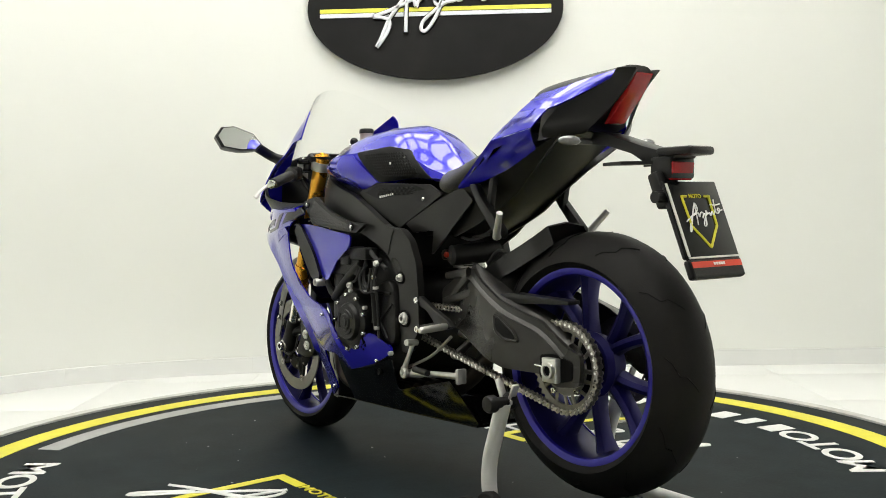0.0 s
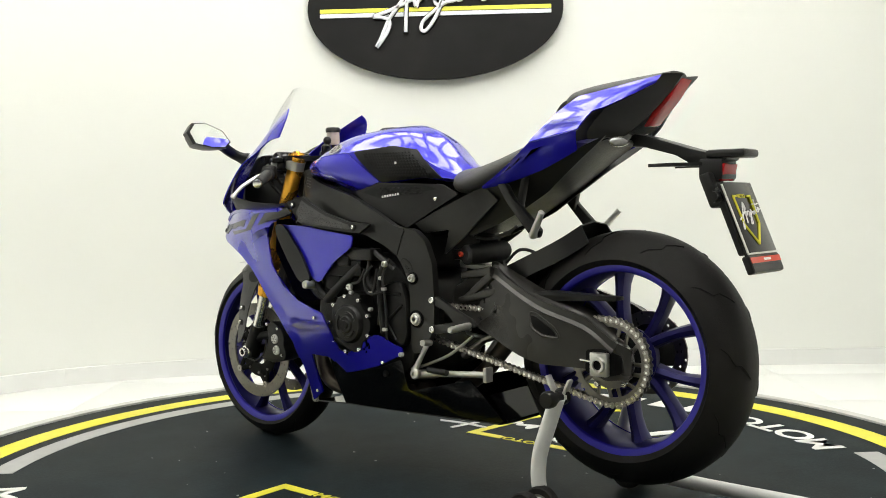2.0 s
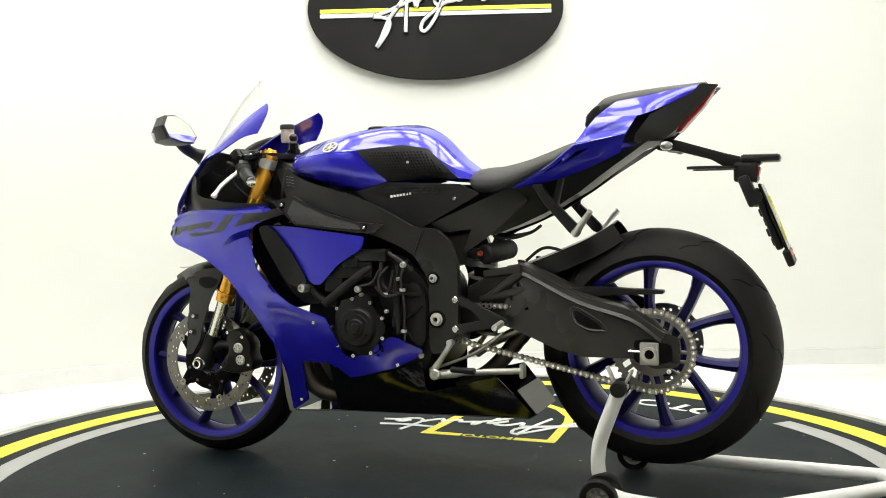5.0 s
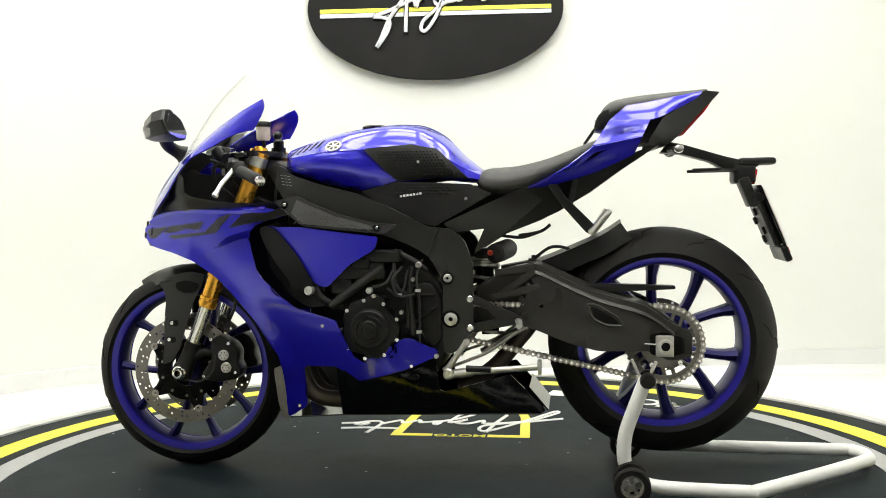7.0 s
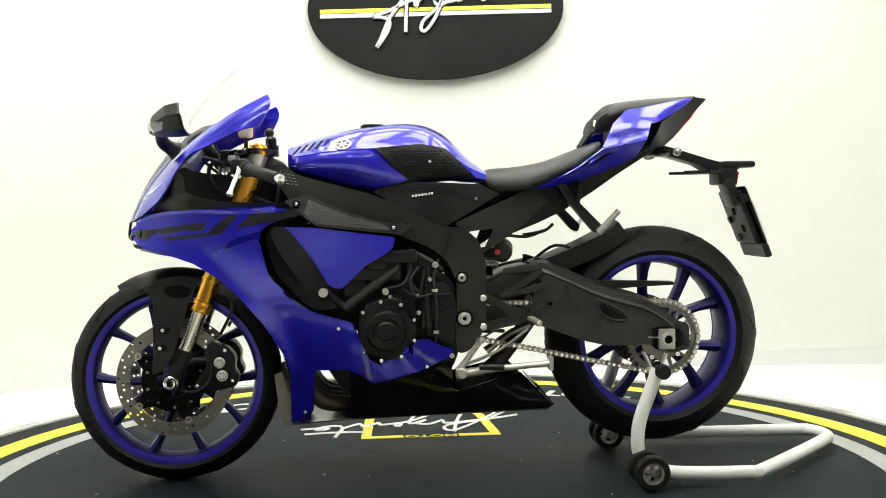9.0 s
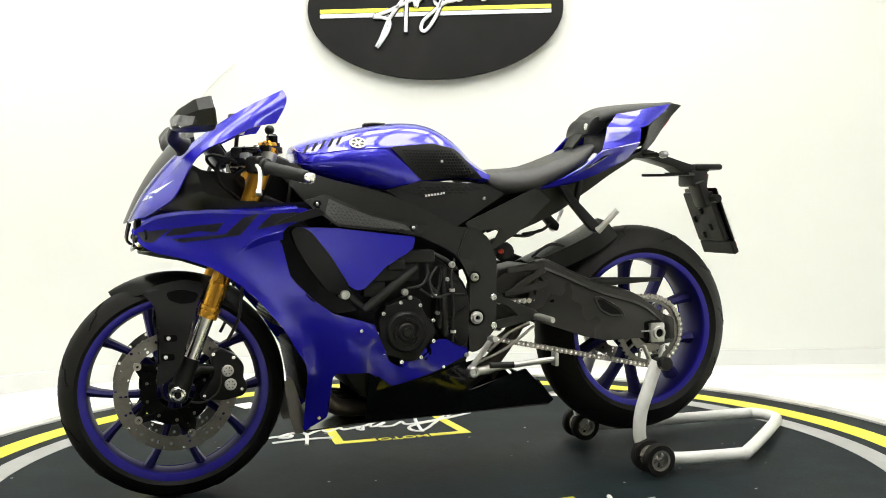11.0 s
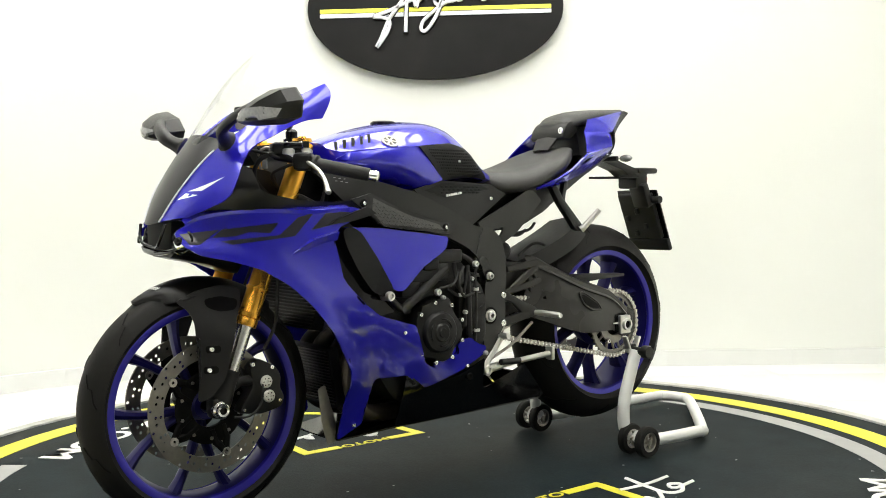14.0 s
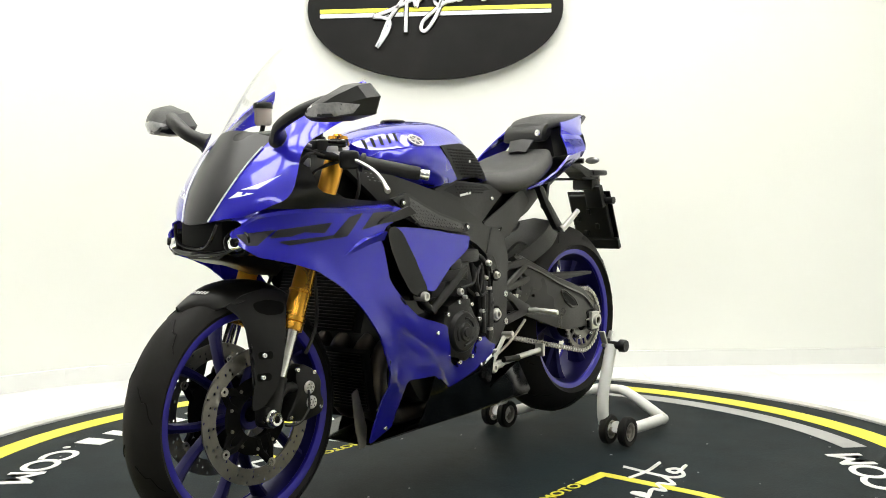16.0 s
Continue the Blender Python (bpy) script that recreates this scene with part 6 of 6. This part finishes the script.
        part("arm_top", bm, SWING, sw)
        # Dark sheet laid on the arm: the shade of the axle recess as colour.
        bm = bmesh.new()
        panel(bm, rounded([(0.600, 0.420), (0.640, 0.424), (0.695, 0.408), (0.697, 0.366), (0.650, 0.354), (0.600, 0.364)], 0.010), lambda x, z: wf(x, z) + 0.003, s, 0.004, 0.02)
        part("axle_slot_shade", bm, DARK, sw)
    bm = bmesh.new()
    prism(bm, rounded([(0.115, 0.44), (0.115, 0.545), (0.195, 0.590), (0.262, 0.604), (0.300, 0.590), (0.305, 0.47), (0.20, 0.452)], 0.015), -0.088, 0.088, 0.010)
    part("arm_bridge", bm, SWING, bike, "dark cast bridge of the swingarm")
    # chain guard and hugger
    bm = bmesh.new()
    prism(bm, rounded([(0.40, 0.548), (0.47, 0.556), (0.672, 0.549), (0.672, 0.540), (0.55, 0.535), (0.42, 0.525)], 0.003), -0.135, -0.095, 0.003)
    part("chain_guard", bm, PLASTIC, bike, "slim black chain guard")
    bm = bmesh.new()
    rows = []
    for x, z, w in [tuple(p) for p in smooth_path([(0.265, 0.612, 0.070), (0.34, 0.640, 0.092), (0.44, 0.682, 0.098), (0.490, 0.708, 0.092), (0.528, 0.733, 0.080)], 4)]:
        rows.append([(x + 0.030 * max(0, abs(v) - 0.8) / 0.2, w * (v if abs(v) < 0.81 else math.copysign(0.8 + (abs(v) - 0.8) * 0.5, v)), z - 0.012 * abs(v) - 0.042 * max(0, abs(v) - 0.8) / 0.2) for v in (-1, -0.9, -0.8, -0.5, 0, 0.5, 0.8, 0.9, 1)])
    sheet(bm, rows, 0.004)
    part("hugger", bm, PLASTIC, bike, "black rear tyre hugger")
    # plate hanger
    bm = bmesh.new()
    hang = [(0.640, 0.920), (0.665, 0.950), (0.70, 0.943), (0.816, 0.907), (0.870, 0.893), (0.915, 0.893), (0.91, 0.876), (0.845, 0.864), (0.815, 0.872), (0.780, 0.892), (0.694, 0.916)]
    prism(bm, rounded(hang, 0.006), -0.035, 0.035, 0.006)
    ph = part("plate_hanger", bm, PLASTIC, bike, "matt black plate hanger arm")
    for s in (-1, 1):
        bm = bmesh.new()
        prism_z(bm, [(0.725, s * 0.070), (0.80, s * 0.090), (0.865, s * 0.030), (0.84, s * 0.010)], 0.864, 0.872)
        part("hanger_wing", bm, PLASTIC, ph)
    bm = bmesh.new()
    box(bm, (0.908, 0, 0.891), (0.10, 0.085, 0.020), 0.008)
    part("hanger_cap", bm, PLASTIC, ph)
    bm = bmesh.new()
    box(bm, (0.872, 0, 0.855), (0.062, 0.084, 0.052), 0.008)
    box(bm, (0.880, -0.03, 0.805), (0.030, 0.07, 0.085), 0.008, Matrix.Rotation(radians(-22), 4, "Y"))
    part("hanger_neck", bm, PLASTIC, ph)
    bm = bmesh.new()
    box(bm, (0.899, -0.002, 0.848), (0.010, 0.072, 0.042), 0.003, Matrix.Rotation(radians(12), 4, "Y"))
    part("reflector", bm, REDLENS, ph, "red rear reflector")
    tilt = Matrix.Translation((0.941, 0.012, 0.738)) @ Matrix.Rotation(radians(-22), 4, "Y")
    bm = bmesh.new()
    box(bm, (0, 0, 0), (0.008, 0.178, 0.185), 0.004)
    pl = part("plate", bm, GLOSSBLACK, bike, "black plate with a yellow shield emblem")
    pl.matrix_basis = tilt

    def on_plate(name, bm, m, label="", smooth=0):
        o = part(name, bm, m, pl, label, smooth)
        return o
    bm = bmesh.new()
    box(bm, (-0.014, 0, 0.0), (0.020, 0.150, 0.17), 0.006)
    for k in range(5):
        box(bm, (-0.026, -0.05 + 0.025 * k, 0.05 - 0.028 * ((k * 3) % 5)), (0.012, 0.016, 0.022), 0.003)
    tube(bm, [(-0.016, -0.060, 0.062), (-0.016, -0.108, 0.062)], 0.013, 12)
    on_plate("plate_bracket", bm, PLASTIC, "black moulded plate bracket")
    bm = bmesh.new()
    box(bm, (-0.004, 0, -0.112), (0.020, 0.178, 0.045), 0.006)
    on_plate("plate_foot", bm, PLASTIC)
    bm = bmesh.new()
    box(bm, (0.0062, 0, -0.104), (0.0015, 0.168, 0.014), 0)
    on_plate("red_strip", bm, REDM, "red strip along the plate foot")
    bm = bmesh.new()
    for k in range(5):
        box(bm, (0.0085, -0.012 + 0.008 * k, -0.104), (0.001, 0.006, 0.006), 0)
    on_plate("strip_mark", bm, WHITE)
    bm = bmesh.new()
    box(bm, (0.0055, -0.084, 0.0), (0.003, 0.006, 0.17), 0)
    box(bm, (0.0055, 0.0, -0.088), (0.003, 0.172, 0.004), 0)
    on_plate("plate_edge", bm, ALU)
    bm = bmesh.new()

    def strip(y0, z0, y1, z1, w=0.006):
        tube(bm, [(0.0052, y0, z0), (0.0052, y1, z1)], w / 2, 6)
    for s in (-1, 1):
        strip(s * 0.030, 0.055, s * 0.048, 0.055), strip(s * 0.046, 0.055, s * 0.043, -0.015), strip(s * 0.043, -0.015, 0, -0.066)
    on_plate("plate_shield", bm, YELLOW)
    lettering("plate_word", "MOTO", 0.014, YELLOW, pose(0.0048, 0, 0.055) @ Matrix.Rotation(radians(90), 4, "Z") @ Matrix.Rotation(radians(90), 4, "X"), pl, 0.0004)
    squiggle("plate_flourish", FLOURISH, 0.0016, WHITE, pl, lambda u, v: (0.0062, 0.005 + u * 0.145, 0.008 + v * 0.13))
    # indicators
    for s in (-1, 1):
        bm = bmesh.new()
        tube(bm, [(0.665, s * 0.05, 0.925), (0.675, s * 0.105, 0.925)], 0.009, 8)
        ind = part("rear_indicator", bm, PLASTIC, bike, "small clear rear indicator on a black stalk")
        bm = bmesh.new()
        bmesh.ops.create_uvsphere(bm, u_segments=16, v_segments=10, radius=1, matrix=Matrix.LocRotScale((0.682, s * 0.135, 0.925), Euler((0, 0, radians(s * 14))), (0.014, 0.031, 0.012)))
        part("lens", bm, LENS, ind)
    # passenger pegs
    for s in (-1, 1):
        bm = bmesh.new()
        prism(bm, rounded([(0.325, 0.832), (0.352, 0.834), (0.372, 0.800), (0.460, 0.712), (0.452, 0.690), (0.430, 0.698), (0.360, 0.778)], 0.008), s * 0.130, s * 0.152, 0.005)
        prism(bm, rounded([(0.395, 0.845), (0.410, 0.848), (0.390, 0.760), (0.376, 0.770)], 0.004), s * 0.120, s * 0.138, 0.004)
        hb = part("peg_hanger", bm, PLASTIC, bike, "matt black passenger peg hanger")
        bm = bmesh.new()
        tube(bm, [(0.445, s * 0.158, 0.698), (0.452, s * 0.165, 0.706), (0.494, s * 0.190, 0.758)], [0.012, 0.010, 0.008], 10)
        part("passenger_peg", bm, ALU, hb, "folded bright passenger peg")
    # rider pegs, gear lever, side stand
    for s in (-1, 1):
        bm = bmesh.new()
        prism(bm, rounded([(0.095, 0.525), (0.120, 0.528), (0.180, 0.497), (0.240, 0.472), (0.262, 0.452), (0.235, 0.445), (0.120, 0.422), (0.097, 0.428), (0.105, 0.445), (0.185, 0.460), (0.150, 0.490), (0.105, 0.505)], 0.006), s * 0.150, s * 0.166, 0.004)
        pb = part("peg_bracket", bm, SATIN, bike, "black rear-set foot peg bracket")
        for z in (0.516, 0.435):
            bolt("bracket_bolt", (0.108, s * 0.167, z), 0.010, pb, STEEL, "y", s, 0.006)
        bm = bmesh.new()
        tube(bm, [(0.240, s * 0.165, 0.455), (0.245, s * 0.185, 0.455), (0.250, s * 0.255, 0.452), (0.250, s * 0.262, 0.452)], [0.008, 0.0095, 0.0095, 0.007], 12)
        part("foot_peg", bm, ALU, pb, "knurled bright foot peg")
        bm = bmesh.new()
        tube(bm, smooth_path([(0.240, s * 0.150, 0.425), (0.17, s * 0.150, 0.375), (0.12, s * 0.150, 0.350), (0.04, s * 0.152, 0.320)], 5), 0.0045, 8)
        lv = part("gear_lever", bm, CHAINM, pb)
        bm = bmesh.new()
        tube(bm, [(0.036, s * 0.165, 0.312), (0.044, s * 0.166, 0.322), (0.070, s * 0.170, 0.358), (0.098, s * 0.175, 0.398)], [0.013, 0.010, 0.008, 0.009], 10, flat=0.6)
        tube(bm, [(0.094, s * 0.160, 0.396), (0.100, s * 0.200, 0.400)], 0.009, 10)
        part("gear_pedal", bm, ALU, pb, "bright gear pedal arm")
    bm = bmesh.new()
    tube(bm, smooth_path([(0.03, -0.150, 0.300), (0.10, -0.152, 0.308), (0.20, -0.158, 0.318), (0.295, -0.165, 0.326)], 5), [0.013] * 6 + [0.009] * 10, 10)
    box(bm, (0.300, -0.165, 0.327), (0.012, 0.03, 0.04), 0.003)
    sd = part("side_stand", bm, ALU, bike, "folded bright side stand")
    bm = bmesh.new()
    tube(bm, [(0.095, -0.170, 0.322), (0.165, -0.175, 0.320)], 0.009, 10)
    part("stand_spring", bm, PLASTIC, sd)
    bolt("stand_pivot", (0.045, -0.165, 0.305), 0.016, sd, ALU, "y", -1, 0.012)
    bm = bmesh.new()
    tube(bm, smooth_path([(0.06, 0.0, 0.235), (0.16, 0.0, 0.300), (0.235, 0.01, 0.385), (0.28, 0.03, 0.44)], 5), 0.024, 14)
    part("link_pipe", bm, EXH, bike, "heat-browned exhaust link pipe")
    bm = bmesh.new()
    tube(bm, [(0.13, -0.05, 0.35), (0.20, -0.05, 0.40), (0.262, -0.045, 0.425)], [0.012, 0.009, 0.014], 10, flat=1.6)
    part("shock_linkage", bm, CHAINM, bike)


def cockpit(bike):
    up = Vector((0.365, 0, 0.931))
    for s in (-1, 1):
        g0, g1 = Vector((-0.560, s * 0.175, 0.892)), Vector((-0.440, s * 0.325, 0.851))
        at = lambda u: tuple(g0.lerp(g1, u))
        bm = bmesh.new()
        tube(bm, [at(-0.35), at(0.2)], 0.011, 12)
        hb = part("handlebar", bm, PLASTIC, bike, "black clip-on handlebar")
        bm = bmesh.new()
        tube(bm, [at(0.16), at(0.18), at(0.22), at(0.24), at(0.9), at(0.92)], [0.014, 0.023, 0.023, 0.0165, 0.0165, 0.014], 18)
        part("grip", bm, GRIP, hb, "black rubber grip")
        bm = bmesh.new()
        tube(bm, [at(0.92), at(1.0), at(1.03), at(1.04)], [0.0115, 0.014, 0.013, 0.008], 14)
        part("bar_end", bm, STEEL, hb, "bright bar end weight")
        bm = bmesh.new()
        box(bm, at(0.04), (0.05, 0.045, 0.045), 0.012, Matrix.Rotation(radians(s * 50), 4, "Z"))
        part("switch_housing", bm, PLASTIC, hb)
        bm = bmesh.new()
        k0 = Vector((-0.583, s * 0.132, 0.908))
        lev = [k0, Vector((-0.560, s * 0.185, 0.894)), Vector((-0.556, s * 0.245, 0.870)), Vector((-0.563, s * 0.290, 0.842)), Vector((-0.571, s * 0.318, 0.811))]
        tube(bm, smooth_path(lev, 5), [0.009] * 4 + [0.0065] * 3 + [0.0048] * 11 + [0.0055, 0.0075, 0.006], 10, flat=1.3)
        part("lever", bm, ALU, hb, "polished hand lever")
        bm = bmesh.new()
        box(bm, tuple(k0 + Vector((0.02, -s * 0.005, 0.004))), (0.055, 0.035, 0.028), 0.008)
        part("lever_perch", bm, PLASTIC, hb)
        bm = bmesh.new()
        box(bm, tuple(k0 + Vector((0.022, s * 0.010, 0.022))), (0.048, 0.040, 0.018), 0.006, Matrix.Rotation(radians(s * 35), 4, "Z"))
        part("perch_cap", bm, GLOSSBLACK, hb)
        for dx, dy in ((0.006, 0.0), (0.036, 0.020)):
            bolt("perch_bolt", tuple(k0 + Vector((dx, s * dy, 0.030))), 0.0045, hb, STEEL, "z", 1, 0.004)
        bm = bmesh.new()
        tube(bm, smooth_path([k0 + Vector((-0.006, -s * 0.01, 0.0)), k0 + Vector((-0.030, -s * 0.03, 0.020)), k0 + Vector((-0.040, -s * 0.06, 0.0)), k0 + Vector((-0.015, -s * 0.075, -0.06))], 6), 0.0035, 8)
        part("clutch_cable", bm, CHAINM, hb)
        bm = bmesh.new()
        for k in range(4):
            p = g0.lerp(g1, 0.46 + 0.075 * k) + Vector((-0.004, -s * 0.004, 0.0162))
            box(bm, tuple(p), (0.008, 0.006, 0.001), 0, Matrix.Rotation(radians(s * 51), 4, "Z"))
        part("grip_mark", bm, REDM, hb, "small red print on the grip", smooth=0)
        # mirror
        bm = bmesh.new()
        root = Vector((-0.735, s * 0.128, 0.938))
        arm = [root, root + Vector((-0.028, s * 0.035, 0.022)), root + Vector((-0.020, s * 0.095, 0.052)), root + Vector((0.004, s * 0.150, 0.072))]
        tube(bm, smooth_path(arm, 6), [0.028, 0.024, 0.021, 0.019] + [0.018] * 15, 12, flat=0.7)
        mi = part("mirror", bm, PLASTIC, bike, "black wing mirror with built-in indicator")
        bm = bmesh.new()
        # housing: a faceted pod, its glass to the rear
        c = Vector((-0.705, s * 0.322, 1.006))
        ring = [(-0.088, -0.020), (-0.060, 0.016), (0.010, 0.040), (0.054, 0.036), (0.078, 0.006), (0.058, -0.032), (-0.010, -0.042), (-0.066, -0.040)]
        yaw = Matrix.Rotation(radians(-s * 1), 4, "Z") @ Matrix.Rotation(radians(-9), 4, "Y")

        def pod(d, k, dz=0.0):
            return [tuple(c + yaw @ Vector((d, s * y * k, z * k + dz))) for y, z in ring]
        loft(bm, [[(p[0], p[1] - s * 0.040, p[2] - 0.012) for p in pod(-0.070, 0.30)], [(p[0], p[1] - s * 0.022, p[2] - 0.006) for p in pod(-0.050, 0.66)], [(p[0], p[1] - s * 0.006, p[2]) for p in pod(-0.012, 0.95)], pod(0.020, 1.0), pod(0.026, 0.97)])
        hs = part("mirror_housing", bm, PLASTIC, mi, smooth=25)
        bm = bmesh.new()
        loft(bm, [pod(0.0255, 0.90), pod(0.0275, 0.90)])
        part("mirror_glass", bm, MIRRORM, mi, "silvered mirror glass", smooth=0)
        stick("mirror_indicator", [(s * y, z) for y, z in ((0.248, 0.990), (0.290, 1.000), (0.345, 1.001), (0.378, 0.996), (0.362, 0.978), (0.318, 0.968), (0.270, 0.975))], hs, (1, 0, 0), LENS, mi, 0.003, 0.002, 0.012, "clear indicator lens")
        bm = bmesh.new()
        box(bm, tuple(k0 + Vector((0.006, s * 0.012, 0.006))), (0.030, 0.022, 0.022), 0.005, Matrix.Rotation(radians(s * 40), 4, "Z"))
        tube(bm, [tuple(k0 + Vector((-0.004, s * 0.0, -0.012))), tuple(k0 + Vector((-0.004, s * 0.0, 0.018)))], 0.007, 10)
        part("lever_pivot", bm, ALU, hb, "bright lever clamp")
        bm = bmesh.new()
        box(bm, (-0.585, s * 0.115, 0.925), (0.050, 0.060, 0.030), 0.010, Matrix.Rotation(radians(s * 20), 4, "Z"))
        part("master_cylinder", bm, PLASTIC, hb)
        bm = bmesh.new()
        tube(bm, smooth_path([(-0.60, s * 0.13, 0.915), (-0.645, s * 0.12, 0.895), (-0.640, s * 0.09, 0.845), (-0.56, s * 0.07, 0.78)], 6), 0.006, 8)
        part("control_hose", bm, GRIP, hb)
        bm = bmesh.new()
        box(bm, (-0.622, s * 0.105, 0.885), (0.004, 0.022, 0.020), 0.001)
        part("switch_panel", bm, GREYV, hb)
    # top yoke, stem nut, ignition
    bm = bmesh.new()
    prism_z(bm, [(-0.555, -0.135), (-0.515, -0.140), (-0.465, -0.05), (-0.465, 0.05), (-0.515, 0.140), (-0.555, 0.135), (-0.535, 0)], 0.928, 0.944)
    ty = part("top_yoke", bm, PLASTIC, bike, "black top yoke")
    for s in (-1, 1):
        bm = bmesh.new()
        revolve(bm, [(0.0003, 0.010), (0.010, 0.010), (0.012, 0.006), (0.024, 0.005), (0.027, -0.004), (0.0003, -0.01)], (-0.514, s * 0.103, 0.948), 20, False, Matrix.Rotation(math.pi / 2, 4, "X"))
        part("fork_cap", bm, GOLD, ty, "gold fork cap")
        bm = bmesh.new()
        tube(bm, [(-0.527, s * 0.103, 0.902), (-0.516, s * 0.103, 0.930)], 0.031, 18)
        part("yoke_clamp", bm, ALU, ty)
    bm = bmesh.new()
    revolve(bm, [(0.0003, 0.034), (0.010, 0.036), (0.016, 0.030), (0.016, 0.012), (0.022, 0.010), (0.022, -0.01), (0.0003, -0.01)], (-0.485, 0, 0.948), 20, False, Matrix.Rotation(math.pi / 2, 4, "X"))
    part("stem_nut", bm, GLOSSBLACK, ty)
    bm = bmesh.new()
    bmesh.ops.create_uvsphere(bm, u_segments=14, v_segments=8, radius=0.014, matrix=Matrix.Translation((-0.490, 0.01, 0.996)))
    part("ignition_key", bm, PLASTIC, ty)
    bm = bmesh.new()
    box(bm, (-0.50, 0, 0.79), (0.07, 0.22, 0.025), 0.008, Matrix.Rotation(radians(24), 4, "Y"))
    part("lower_yoke", bm, PLASTIC, bike)
    # dash
    bm = bmesh.new()
    box(bm, (-0.640, 0, 0.925), (0.035, 0.15, 0.085), 0.012, Matrix.Rotation(radians(-35), 4, "Y"))
    ds = part("dash", bm, PLASTIC, bike, "black instrument dash")
    bm = bmesh.new()
    box(bm, (-0.623, 0, 0.935), (0.004, 0.125, 0.062), 0.002, Matrix.Rotation(radians(-35), 4, "Y"))
    part("dash_screen", bm, GLOSSBLACK, ds)
    # brake fluid pot
    bm = bmesh.new()
    revolve(bm, [(0.0003, -0.022), (0.019, -0.022), (0.022, -0.016), (0.022, 0.020), (0.0003, 0.020)], (-0.568, 0.110, 1.012), 20, False, Matrix.Rotation(math.pi / 2, 4, "X"))
    rs = part("fluid_reservoir", bm, RESERV, bike, "cloudy brake fluid pot with a black lid")
    bm = bmesh.new()
    revolve(bm, [(0.0003, 0.036), (0.022, 0.036), (0.025, 0.032), (0.025, 0.020), (0.0003, 0.020)], (-0.568, 0.110, 1.012), 20, False, Matrix.Rotation(math.pi / 2, 4, "X"))
    part("lid", bm, PLASTIC, rs)
    bm = bmesh.new()
    tube(bm, smooth_path([(-0.568, 0.110, 0.99), (-0.57, 0.125, 0.95), (-0.58, 0.14, 0.905)], 4), 0.006, 8)
    part("reservoir_hose", bm, GRIP, rs)
    for path in ([(-0.60, -0.14, 0.90), (-0.66, -0.10, 0.92), (-0.66, -0.02, 0.90), (-0.56, 0.0, 0.82)], [(-0.56, -0.16, 0.89), (-0.60, -0.10, 0.86), (-0.54, -0.07, 0.80)], [(-0.455, -0.11, 0.88), (-0.46, -0.12, 0.82), (-0.47, -0.10, 0.76)]):
        bm = bmesh.new()
        tube(bm, smooth_path(path, 6), 0.0045, 8)
        part("cable", bm, GRIP, bike)


def build_bike():
    bike = thing("motorcycle", "deep blue and black sports motorcycle on a paddock stand", "motorcycle")
    front_end(bike)
    fairings(bike)
    engine(bike)
    frame_parts(bike)
    tank_seat(bike)
    rear_end(bike)
    cockpit(bike)
    return bike


build_room()
build_sign()
platform = build_platform()
stand = build_stand()
bike = build_bike()


# ---- what turns: platform, stand and motorcycle, round one axis ----
def motions():
    turn = lambda t: pose(0, 0, 0, 0, 0, TURN[t])
    walk(platform, [(t, turn(t) @ pose(0, 0, -0.008)) for t in range(17)])
    walk(stand, [(t, turn(t) @ pose(0, 0, -0.002)) for t in range(17)])
    walk(bike, [(t, turn(t) @ pose(0, 0.0075, 0.001, 0, 0, 0.6)) for t in range(17)])


motions()
